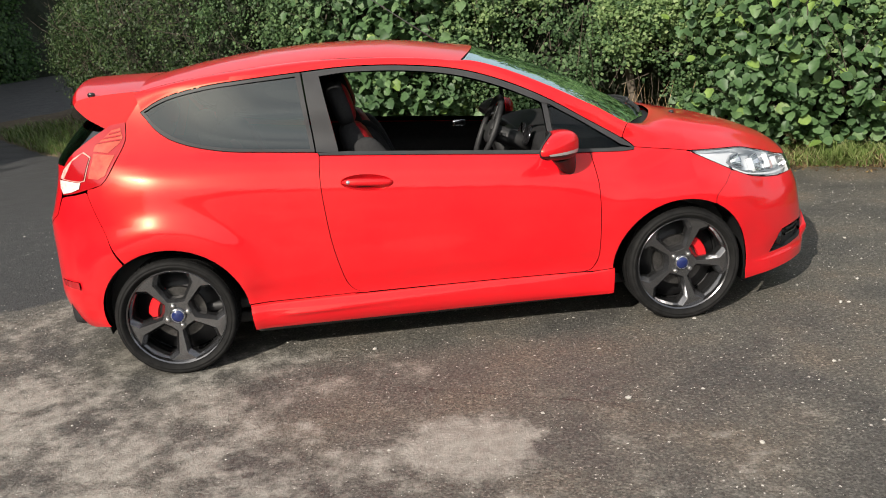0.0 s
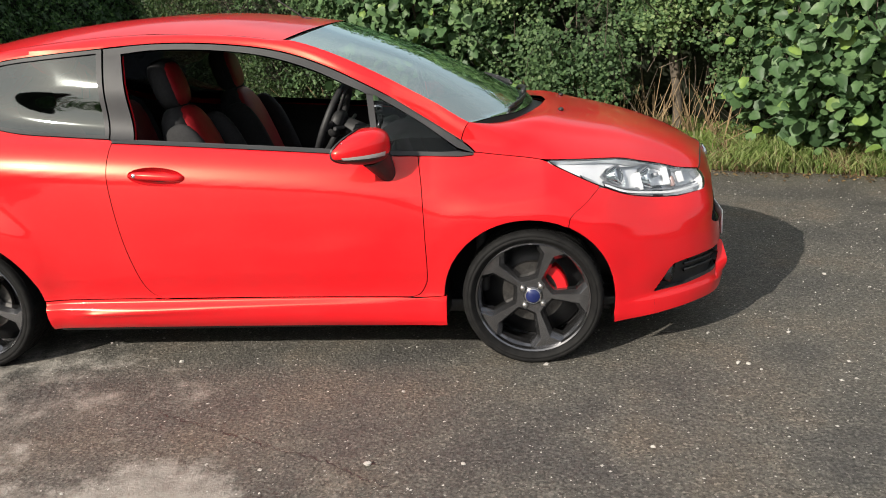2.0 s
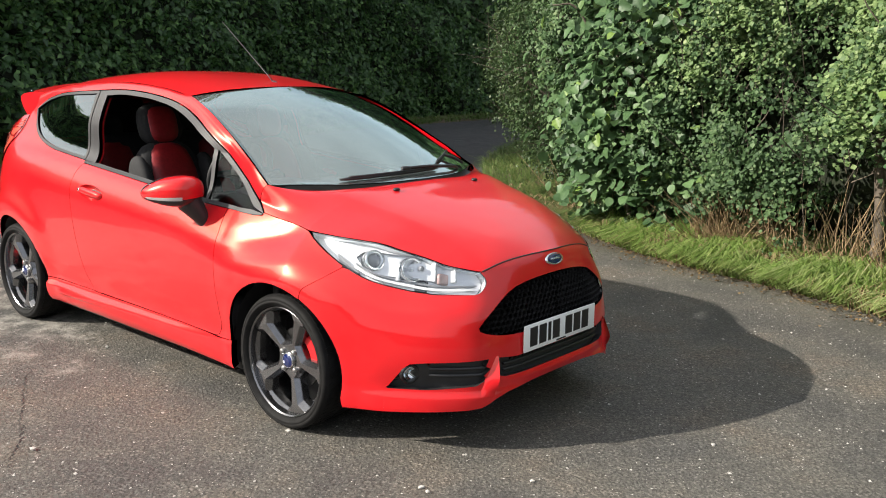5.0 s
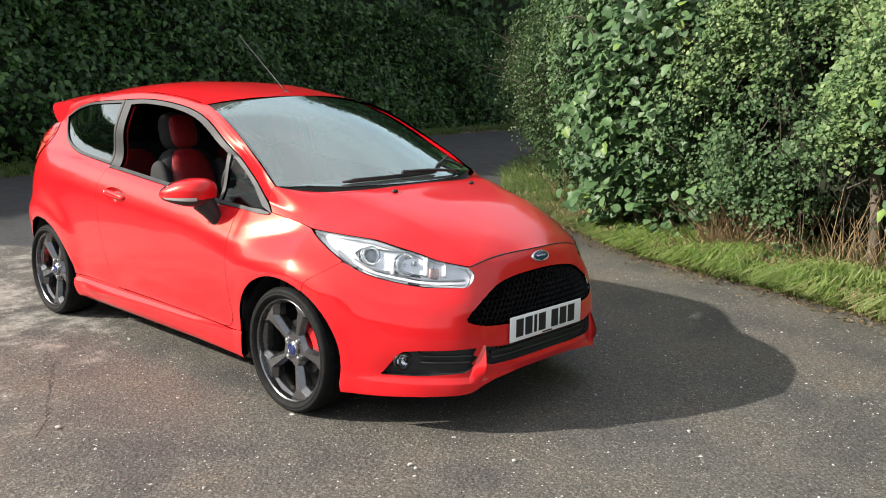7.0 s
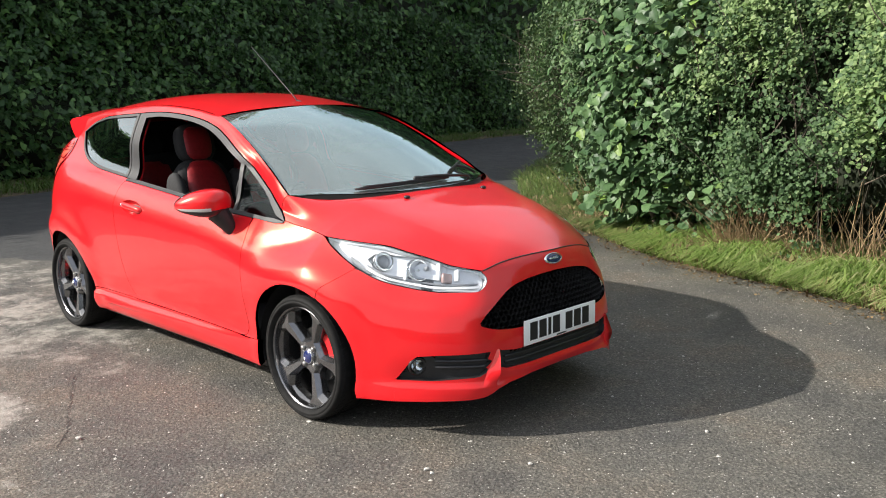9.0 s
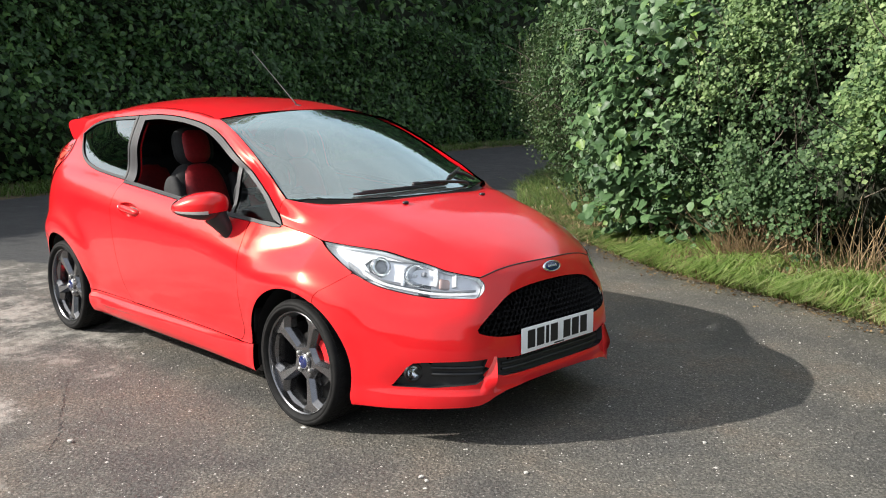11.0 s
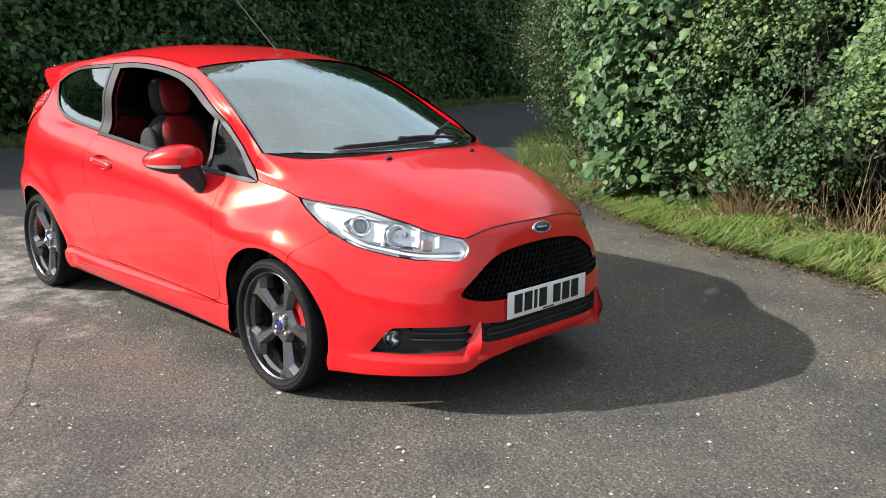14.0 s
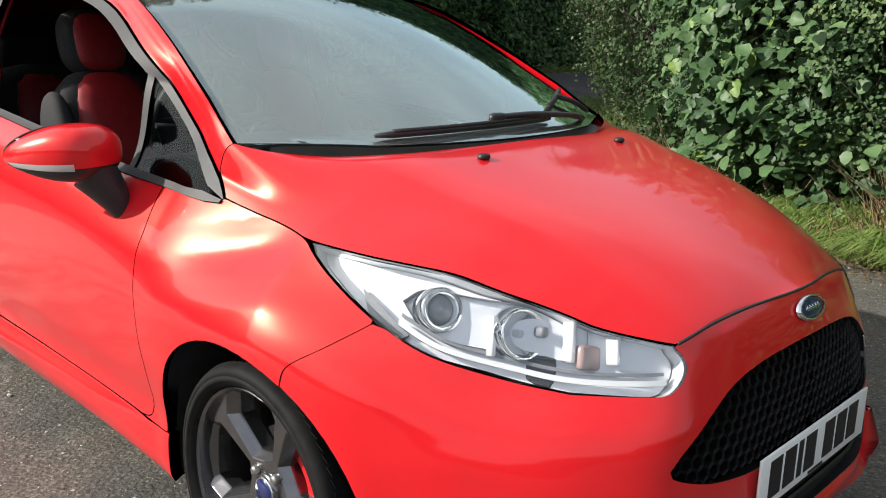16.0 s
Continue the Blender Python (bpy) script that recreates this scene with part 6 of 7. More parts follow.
for y0 in (-.36, .36):
    st = front_seat(y0)
    st.matrix_basis = Matrix.Translation((0, y0, 0))
    st.parent = car
    st["label"] = "black sports seat with red centre and bolster"
bench = part("rear_bench", blob((.10, .60, .33), (.30, 0, .80), Matrix.Rotation(radians(-16), 4, "Y"), 4, 28, 16), CLOTH, car, "black rear bench seat")
part("bench_cushion", blob((.25, .60, .08), (.55, 0, .5), None, 4, 28, 12), CLOTH, bench)
for y0 in (-.33, .33):
    part("rear_headrest", blob((.045, .12, .08), (.19, y0, 1.15), None, 3), CLOTH, bench)
    part("bench_insert", blob((.10, .14, .28), (.315, y0, .80), Matrix.Rotation(radians(-16), 4, "Y"), 4), RED_CLOTH, bench)
for side in (-1, 1):
    pull = part("inner_handle", box((.085, .008, .04), .006, (1.58, side * .715, .915)), CHROME, car, "chrome inner door handle")
    part("handle_recess", box((.055, .010, .022), .004, (1.58, side * .7145, .915)), PLASTIC, pull)
part("rear_view_mirror", blob((.02, .11, .032), (1.60, 0, 1.335), None, 3), PLASTIC, car)


# ---- the ground ----
LEVEL, RISE = .02, .004


def ground_z(y):
    return LEVEL + RISE * (y + .8)


def spread(lo_, hi_, near_lo, near_hi, fine, far_n):
    a = list(np.linspace(lo_, near_lo, far_n))[:-1]
    b = list(np.arange(near_lo, near_hi, fine))
    return a + b + list(np.linspace(near_hi, hi_, far_n))


gx, gy = spread(-400, 400, -8, 10, .5, 12), spread(-400, 400, -6, 10, .5, 12)
gv = [(x, y, ground_z(max(min(y, 60), -60))) for x in gx for y in gy]
gf = [(i * len(gy) + j, (i + 1) * len(gy) + j, (i + 1) * len(gy) + j + 1, i * len(gy) + j + 1) for i in range(len(gx) - 1) for j in range(len(gy) - 1)]
ground = new("ground", mesh_from("ground", gv, gf, TARMAC))
tagged(ground, "worn dark tarmac yard with pale dusty silt patches and grit", "ground", kind="structure")


# a worn crack across the tarmac
g0 = np.random.default_rng(8)
line = flow([(0.97, -1.2), (1.13, -1.3), (1.28, -1.37), (1.47, -1.46), (1.6, -1.53), (1.72, -1.57), (1.82, -1.62), (1.92, -1.69), (2.04, -1.76)], 14)
cv, cf = [], []
for k, (x, y) in enumerate(line):
    x, y, w = x + g0.normal(0, .006), y + g0.normal(0, .006), .0006 + .0019 * abs(g0.normal(0, .7)) * (0 < k < len(line) - 1)
    cv += [(x - w * .4, y - w, ground_z(y) + .0012), (x + w * .4, y + w, ground_z(y) + .0012)]
cf = [(2 * k, 2 * k + 1, 2 * k + 3, 2 * k + 2) for k in range(len(line) - 1)]
part("crack", mesh_from("crack", cv, cf, PLASTIC), PLASTIC, ground)


# ---- leaves ----
def leaf_cloud(points, normals, size, rng, shape, spread_=.8, droop=.0):
    """Many small folded leaves: arrays of verts and faces. shape: outline rows (along, half width)."""
    n = len(points)
    d = normals + rng.normal(0, spread_, (n, 3))
    d /= np.linalg.norm(d, axis=1)[:, None]
    a = rng.normal(0, 1, (n, 3)) + np.array((0, 0, -droop))
    a -= d * (a * d).sum(1)[:, None]
    a /= np.linalg.norm(a, axis=1)[:, None]
    b = np.cross(d, a)
    s = size * rng.uniform(.6, 1.35, n)
    mid, left, right = [], [], []
    cup = rng.uniform(.05, .3, n)
    rows = []
    for along, half in shape:
        base = points + a * (s * (along - .5))[:, None] - d * (s * .25 * (along - .4) ** 2)[:, None]
        if half <= 0:
            rows.append([base])
        else:
            up = d * (s * half * cup)[:, None]
            w = b * (s * half)[:, None]
            rows.append([base - w + up, base, base + w + up])
    cols = [c for r in rows for c in r]
    k = len(cols)
    verts = np.stack(cols, axis=1).reshape(-1, 3)
    faces, start = [], 0
    offs = []
    for r in rows:
        offs.append((start, len(r)))
        start += len(r)
    pattern = []
    for (o1, l1), (o2, l2) in zip(offs, offs[1:]):
        if l1 == 1:
            pattern += [(o1, o2 + 1, o2), (o1, o2 + 2, o2 + 1)]
        elif l2 == 1:
            pattern += [(o1, o1 + 1, o2), (o1 + 1, o1 + 2, o2)]
        else:
            pattern += [(o1, o1 + 1, o2 + 1), (o1, o2 + 1, o2), (o1 + 1, o1 + 2, o2 + 2), (o1 + 1, o2 + 2, o2 + 1)]
    tri = (np.arange(n)[:, None, None] * k + np.array(pattern)[None]).reshape(-1, 3)
    return verts, tri


def big_mesh(name, verts, tri, mat):
    me = bpy.data.meshes.new(name)
    me.vertices.add(len(verts))
    me.vertices.foreach_set("co", np.ascontiguousarray(verts, dtype=np.float32).ravel())
    me.loops.add(len(tri) * 3)
    me.loops.foreach_set("vertex_index", np.ascontiguousarray(tri, dtype=np.int32).ravel())
    me.polygons.add(len(tri))
    me.polygons.foreach_set("loop_start", np.arange(0, len(tri) * 3, 3, dtype=np.int32))
    me.materials.append(mat)
    me.update(calc_edges=True)
    me.validate()
    return me


SMALL = [(0, 0), (.5, .42), (1, 0)]
ROUND = [(0, 0), (.12, .3), (.45, .48), (.8, .3), (1, 0)]
POINTED = [(0, 0), (.35, .3), (1, 0)]
THORN_SHAPE = [(0, 0), (.45, .36), (.7, .46), (1, 0)]


class Line:
    """A plan line to build hedges along: place and outward normal at a distance."""
    def __init__(self, points):
        self.p = np.array(flow(points, 10))
        self.s = np.concatenate([[0], np.cumsum(np.hypot(*np.diff(self.p, axis=0).T))])
        self.length = self.s[-1]

    def at(self, s):
        x, y = np.interp(s, self.s, self.p[:, 0]), np.interp(s, self.s, self.p[:, 1])
        x2, y2 = np.interp(s + .05, self.s, self.p[:, 0]), np.interp(s + .05, self.s, self.p[:, 1])
        x1, y1 = np.interp(s - .05, self.s, self.p[:, 0]), np.interp(s - .05, self.s, self.p[:, 1])
        tx, ty = x2 - x1, y2 - y1
        ln = np.hypot(tx, ty) + 1e-9
        return np.stack([x, y], -1), np.stack([ty / ln, -tx / ln], -1)


def lumps(s, z, seed, scale=1.0):
    """Soft uneven bulges over a hedge's face."""
    rng = np.random.default_rng(seed)
    v = np.zeros_like(s)
    for k, amp in ((.9, .30), (1.9, .22), (4.1, .14), (8.3, .08)):
        for _ in range(3):
            a, b, ph = rng.uniform(-1, 1), rng.uniform(-1, 1), rng.uniform(0, 6.28)
            v += amp * np.sin((a * s + b * z) * k * 2.2 / scale + ph) / 1.7
    return v


def hedge_points(line, n, s0, s1, z0, z1, profile, depth, seed, bulge, rng):
    s, z = rng.uniform(s0, s1, n), rng.uniform(z0, z1, n)
    p, nrm = line.at(s)
    off = -profile(z) + bulge * lumps(s, z, seed) - rng.exponential(depth, n)
    pts = np.column_stack([p + nrm * off[:, None], z])
    normals = np.column_stack([nrm, .55 + 0 * z])
    return pts, normals


# Solid dark core that stands for the shaded inside and stops light passing through.
def hedge_core(line, s0, s1, top, profile, seed, bulge, inset, z_foot=0.0):
    ss, zz = np.arange(s0, s1, .2), np.arange(z_foot, top + .01, .2)
    S_, Z_ = np.meshgrid(ss, zz, indexing="ij")
    p, nrm = line.at(S_.ravel())
    off = -profile(Z_.ravel()) + bulge * lumps(S_.ravel(), Z_.ravel(), seed) - inset
    q = np.column_stack([p + nrm * off[:, None], Z_.ravel()])
    back = np.column_stack([p - nrm * 2.6, Z_.ravel()])
    k = len(zz)
    v = np.vstack([q, back])
    nq = len(q)
    f = []
    for i in range(len(ss) - 1):
        for j in range(k - 1):
            a = i * k + j
            f.append((a, a + k, a + k + 1, a + 1))
            f.append((nq + a, nq + a + 1, nq + a + k + 1, nq + a + k))
        a = i * k + k - 1
        f.append((a, a + k, nq + a + k, nq + a))
    for i in (0, len(ss) - 1):
        for j in range(k - 1):
            a = i * k + j
            f.append((a, a + 1, nq + a + 1, nq + a))
    return v, f


NEAR = Line([(-4.6, 14), (-3.6, 10.5), (-2.65, 7.85), (-1.1, 5.55), (.1, 4.3), (.65, 3.9), (1.5, 3.62), (2.3, 3.42), (3.1, 3.22), (3.75, 3.0), (4.5, 2.6), (5.5, 2.15), (7.5, 1.5), (11, .6)])
FAR = Line([(-5.5, -16), (-7.5, -6), (-9.0, 0), (-10.2, 5), (-12, 11), (-13.3, 17), (-13.8, 24), (-11, 34), (-4, 44)])


def near_profile(z):
    return np.interp(z, [0, .25, .6, .95, 1.5, 2.0, 2.6, 3.2], [.75, .6, .22, .05, 0, .12, .5, 1.1])


def far_profile(z):
    return np.interp(z, [0, .4, 1.0, 3, 6.5, 15], [.25, .1, 0, .1, .5, 1.2])


rng = np.random.default_rng(5)
UP = np.array((0, 0, 1.0))


def sprays(line, n, s0, s1, z0, z1, profile, seed, bulge, per, spread_, leaf, shape, gen, depth=.10, keep=None, up=.5, jitter=.75, stretch=.0):
    """Leaves in clusters on the uneven face of a hedge: verts and triangles."""
    s, z = gen.uniform(s0, s1, n), gen.uniform(z0, z1, n)
    if keep is not None:
        ok = keep(s, z, gen)
        s, z = s[ok], z[ok]
    p, nrm = line.at(s)
    off = -profile(z) + bulge * lumps(s, z, seed) - gen.exponential(depth, len(s))
    c = np.column_stack([p + nrm * off[:, None], z])
    c = np.repeat(c, per, axis=0)
    nr = np.repeat(np.column_stack([nrm, np.full(len(s), up)]), per, axis=0)
    tilt = np.repeat(gen.normal(0, .35, (len(s), 3)), per, axis=0)
    q = c + gen.normal(0, spread_, c.shape) * (1, 1, .8)
    if stretch:
        # leaves strung along arching shoots that hang outwards
        d = gen.normal(0, .7, (len(s), 3)) + np.column_stack([nrm * .5, np.full(len(s), .1)])
        d /= np.linalg.norm(d, axis=1)[:, None]
        t = gen.uniform(-1, 1, len(q))
        q = q + np.repeat(d, per, axis=0) * (t * stretch)[:, None] - UP * (stretch * .5 * t * t)[:, None]
    q[:, 2] = np.maximum(q[:, 2], .03 + ground_z(q[:, 1]))
    return leaf_cloud(q, nr + tilt, leaf, gen, shape, jitter, .4)


def twigs(line, n, s0, s1, z0, z1, profile, seed, bulge, gen, length=(.25, .7), r=.004, behind=.25, lean=.5):
    """Thin bare stems inside a hedge."""
    v, f = [], []
    for _ in range(n):
        s, z = gen.uniform(s0, s1), gen.uniform(z0, z1)
        p, nrm = line.at(np.array([s]))
        off = float(-profile(np.array([z]))[0] + bulge * lumps(np.array([s]), np.array([z]), seed)[0] - abs(gen.normal(0, behind)))
        a = np.array([*(p[0] + nrm[0] * off), z])
        d = np.array([*(nrm[0] * gen.uniform(-.3, .6)), 1.0]) + gen.normal(0, lean, 3)
        d /= np.linalg.norm(d)
        L = gen.uniform(*length)
        rr = r * gen.uniform(.6, 1.6)
        side = np.cross(d, (.3, .9, .2))
        side /= np.linalg.norm(side)
        other = np.cross(d, side)
        k = len(v)
        bend = gen.normal(0, .12, 3)
        for t, w in ((0, 1.0), (.5, .8), (1, .35)):
            q = a + d * L * t + bend * L * t * t
            for ang in (0, 2.1, 4.2):
                v.append(q + rr * w * (side * math.cos(ang) + other * math.sin(ang)))
        for row in (0, 3):
            for i_ in range(3):
                j_ = (i_ + 1) % 3
                f += [(k + row + i_, k + row + j_, k + row + 3 + j_), (k + row + i_, k + row + 3 + j_, k + row + 3 + i_)]
    return np.array(v), np.array(f)


def stuff_part(name, vt, mat, parent):
    ob = part(name, big_mesh(name, vt[0], vt[1], mat), mat, parent)
    ob["kind"] = "stuff"
    return ob


L_AT = lambda x: float(np.interp(x, NEAR.p[:, 0], NEAR.s))
HAZEL_A, HAZEL_B = (L_AT(.45), L_AT(2.15)), (L_AT(3.85), L_AT(6.9))
HOLE = L_AT(3.45)


def thorn_keep(s, z, g):
    """Hawthorn gives way to the hazels and leaves a dark hole at its foot by the trunk."""
    a = (s > HAZEL_A[0] + .35) & (s < HAZEL_A[1] - .6) & (g.random(len(s)) < .75)
    b = (s > HAZEL_B[0] + .5) & (g.random(len(s)) < .8)
    hole = (np.abs(s - HOLE) < .42 - .12 * z) & (z < 1.0)
    low = (z < .55) & (g.random(len(s)) < .75)
    gap = (lumps(s * 1.6, z * 1.9, 77, .55) < -.3) & (g.random(len(s)) < .8)
    return ~(a | b | hole | low | gap)


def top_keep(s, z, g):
    """Growth in leaves paled to look sunlit thickens towards the top."""
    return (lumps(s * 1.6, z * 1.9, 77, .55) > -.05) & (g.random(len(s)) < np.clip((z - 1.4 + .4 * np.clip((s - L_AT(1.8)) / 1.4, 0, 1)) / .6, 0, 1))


near_hedge = new("hawthorn_hedge")
tagged(near_hedge, "dense dark green hawthorn hedge with small leaves behind the verge", "hedge", kind="stuff")
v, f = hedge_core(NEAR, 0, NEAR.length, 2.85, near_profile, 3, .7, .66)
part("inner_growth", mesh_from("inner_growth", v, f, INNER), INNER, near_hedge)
g1 = np.random.default_rng(11)
stuff_part("leaves", sprays(NEAR, 4600, L_AT(-.6), L_AT(7.5), .15, 2.4, near_profile, 3, .7, 24, .035, .034, THORN_SHAPE, g1, .13, thorn_keep, jitter=.5, stretch=.16), THORN, near_hedge)
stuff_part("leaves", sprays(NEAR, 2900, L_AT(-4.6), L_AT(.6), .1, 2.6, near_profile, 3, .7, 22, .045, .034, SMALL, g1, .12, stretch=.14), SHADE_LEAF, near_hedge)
stuff_part("top_leaves", sprays(NEAR, 4600, L_AT(1.2), L_AT(6.8), 1.05, 2.9, near_profile, 3, .7, 24, .036, .036, THORN_SHAPE, g1, .06, top_keep, .9, jitter=.5, stretch=.17), SUNLIT, near_hedge)
stuff_part("twigs", twigs(NEAR, 1100, L_AT(-3.5), L_AT(6.5), .05, 1.9, near_profile, 3, .7, g1), BARK, near_hedge)
stuff_part("upper_leaves", sprays(NEAR, 900, 0, NEAR.length, 2.35, 2.95, near_profile, 3, .7, 12, .12, .09, SMALL, g1, .15), THORN, near_hedge)


# ---- hazels: large round leaves on arching stems ----
def leaf_mesh(name, size, mat, seed):
    """One crinkled round leaf with a serrated edge and a point."""
    g = np.random.default_rng(seed)
    n = 14
    v = [(0, 0, 0)]
    for k in range(n):
        a = 2 * math.pi * k / n
        r = (.43 + .04 * math.cos(a) - .05 * (k == n // 2)) * (1 + (.09 if k % 2 else -.05)) * g.uniform(.92, 1.08)
        if k == 0:
            r = .62
        v.append((r * math.cos(a), r * math.sin(a) * .92, .20 * abs(math.sin(a)) * (1 if math.sin(a) > 0 else .7) - .16 * math.cos(a) ** 2 * (math.cos(a) > 0) + g.normal(0, .03)))
    f = [(0, 1 + k, 1 + (k + 1) % n) for k in range(n)]
    return mesh_from(name, np.array(v) * size, f, mat)


def hazel(name, label, s0, s1, top, clusters, n_single, seed, mat, size, push):
    g = np.random.default_rng(seed)
    bush = new(name)
    tagged(bush, label, "bush", group="hazel bushes", kind="thing")
    mid = (s0 + s1) / 2
    # stems fan out of one stool
    root, rn = NEAR.at(np.array([mid]))
    for k in range(9):
        t = (k + .5) / 9
        p, n = NEAR.at(np.array([s0 + (s1 - s0) * t]))
        foot = root[0] - rn[0] * .55 + g.normal(0, .08, 2)
        gz = ground_z(foot[1])
        tip = p[0] + n[0] * (push - .1) + g.normal(0, .1, 2)
        h = top * g.uniform(.75, 1.0)
        line = flow([(foot[0], foot[1], gz - .02), (*(foot * .6 + tip * .4), h * .55), (*(foot * .25 + tip * .75), h * .9), (*tip, h * .93)], 5)
        part("stem", tube(line, [.02 * (1 - .85 * i / len(line)) + .002 for i in range(len(line))], 6), BARK, bush)
    c_s, c_z = g.uniform(s0, s1, clusters), g.uniform(.12, top, clusters)
    p, n = NEAR.at(c_s)
    half = (s1 - s0) / 2
    rim = np.abs((c_s - mid) / half) + .45 * lumps(c_s * 1.5, c_z * 1.5, seed + 3, .8) + .35 * np.clip(c_z / top - .6, 0, 1)
    ok = rim < g.uniform(.75, 1.1, clusters)
    c_s, c_z, p, n = c_s[ok], c_z[ok], p[ok], n[ok]
    clusters = len(c_s)
    edge = 1 - np.clip(np.abs((c_s - mid) / half), 0, 1) ** 3
    off = push * edge - near_profile(c_z) * .8 + .30 * lumps(c_s, c_z, seed, 1.2) - g.exponential(.17, clusters)
    c = np.column_stack([p + n * off[:, None], c_z])
    per = 5
    q = np.repeat(c, per, 0) + g.normal(0, .10, (clusters * per, 3))
    nr = np.repeat(np.column_stack([n, np.full(clusters, 1.05)]), per, 0)
    q[:, 2] = np.maximum(q[:, 2], .06 + ground_z(q[:, 1]))
    depth = np.repeat(off, per) + ((q - np.repeat(c, per, 0))[:, :2] * np.repeat(n, per, 0)).sum(1)
    order = np.argsort(-depth - .15 * g.random(len(q)))
    single, rest = order[:n_single], order[n_single:]
    stuff_part("small_leaves", leaf_cloud(q[rest], nr[rest], size, g, ROUND, .55, .9), mat, bush)
    kinds = [leaf_mesh("leaf", size * k_, mat, seed + i_) for i_, k_ in enumerate((.7, .9, 1.1, 1.3))]
    for i_ in single:
        d = Vector(nr[i_] + g.normal(0, .5, 3)).normalized()
        a = Vector(g.normal(0, .8, 3) + np.array((0, 0, -1.0)))
        a = (a - d * a.dot(d)).normalized()
        b = d.cross(a)
        ob = part("leaf", kinds[int(g.integers(4))], mat, bush)
        ob.matrix_basis = Matrix(((a.x, b.x, d.x, q[i_][0]), (a.y, b.y, d.y, q[i_][1]), (a.z, b.z, d.z, q[i_][2]), (0, 0, 0, 1)))
    return bush


hazel("hazel_bush", "tall hazel bush with large round green leaves over the verge", *HAZEL_A, 2.35, 560, 290, 21, HAZEL, .09, .12)
hazel("hazel_bush", "sunlit hazel bush with broad bright green leaves beside the lane", *HAZEL_B, 2.5, 900, 298, 33, HAZEL, .092, .26)

# trunk and dead stalks in the gap
tp, tn = NEAR.at(np.array([HOLE]))
base = tp[0] - tn[0] * .42
trunk = new("tree_trunk", None)
tagged(trunk, "slim grey hedgerow trunk in the dark gap of the hedge", "tree", kind="thing")
part("trunk", tube(flow([(base[0], base[1], -.02), (base[0] + .02, base[1], .5), (base[0] - .03, base[1] + .03, 1.1), (base[0] + .05, base[1] + .1, 1.9)], 6),
                   [.05 - .0012 * k for k in range(19)], 10), BARK, trunk)
part("limb", tube(flow([(base[0] - .03, base[1] + .03, 1.0), (base[0] + .15, base[1] - .02, 1.3), (base[0] + .25, base[1] - .1, 1.7)], 5), [.026 - .0015 * k for k in range(11)], 8), BARK, trunk)
stalks = new("dead_stalks")
tagged(stalks, "dry straw-coloured dead stalks at the hedge foot", "stalks", kind="stuff")
g2 = np.random.default_rng(3)
low_profile = lambda z: np.full_like(z, .28)
for x0, x1, n_ in ((2.05, 2.5, 240), (2.6, 3.8, 190), (-.3, 1.6, 30)):
    stuff_part("stalk", twigs(NEAR, n_, L_AT(x0), L_AT(x1), .02, .15, low_profile, 3, .1, g2, (.25, .75), .0042, .12, .38), DEAD, stalks)

# ---- verge ----
VERGE = Line([(-6.5, 13), (-4.0, 8.6), (-2.0, 6.1), (-.4, 4.75), (.6, 4.15), (1.27, 3.74), (2.1, 3.34), (3.2, 3.02), (3.9, 2.72), (4.8, 2.38), (5.6, 1.95), (7.5, 1.2), (11, .2)])


def verge_sheet(line, width, high, seed, edge=.02, s_step=.12):
    ss, ts = np.arange(0, line.length, s_step), np.linspace(0, 1, 12)
    S_, T_ = np.meshgrid(ss, ts, indexing="ij")
    p, n = line.at(S_.ravel())
    t = T_.ravel()
    wob = .06 * lumps(S_.ravel(), t * 2, seed, .5)
    q = p - n * (t * width - .05 + wob * (t < .3))[:, None]
    z = ground_z(q[:, 1]) - .03 + (edge + .03) * np.clip(t * 14, 0, 1) + high * t + .03 * lumps(S_.ravel(), t * 4, seed + 1, .4) * np.clip(t * 3, 0, 1)
    k = len(ts)
    f = [(i_ * k + j_, (i_ + 1) * k + j_, (i_ + 1) * k + j_ + 1, i_ * k + j_ + 1) for i_ in range(len(ss) - 1) for j_ in range(k - 1)]
    return np.column_stack([q, z]), f


v, f = verge_sheet(VERGE, 2.2, .16, 5)
verge = new("verge", mesh_from("verge", v, f, SOIL))
tagged(verge, "earthy verge with leaf litter along the tarmac edge", "verge", kind="structure")


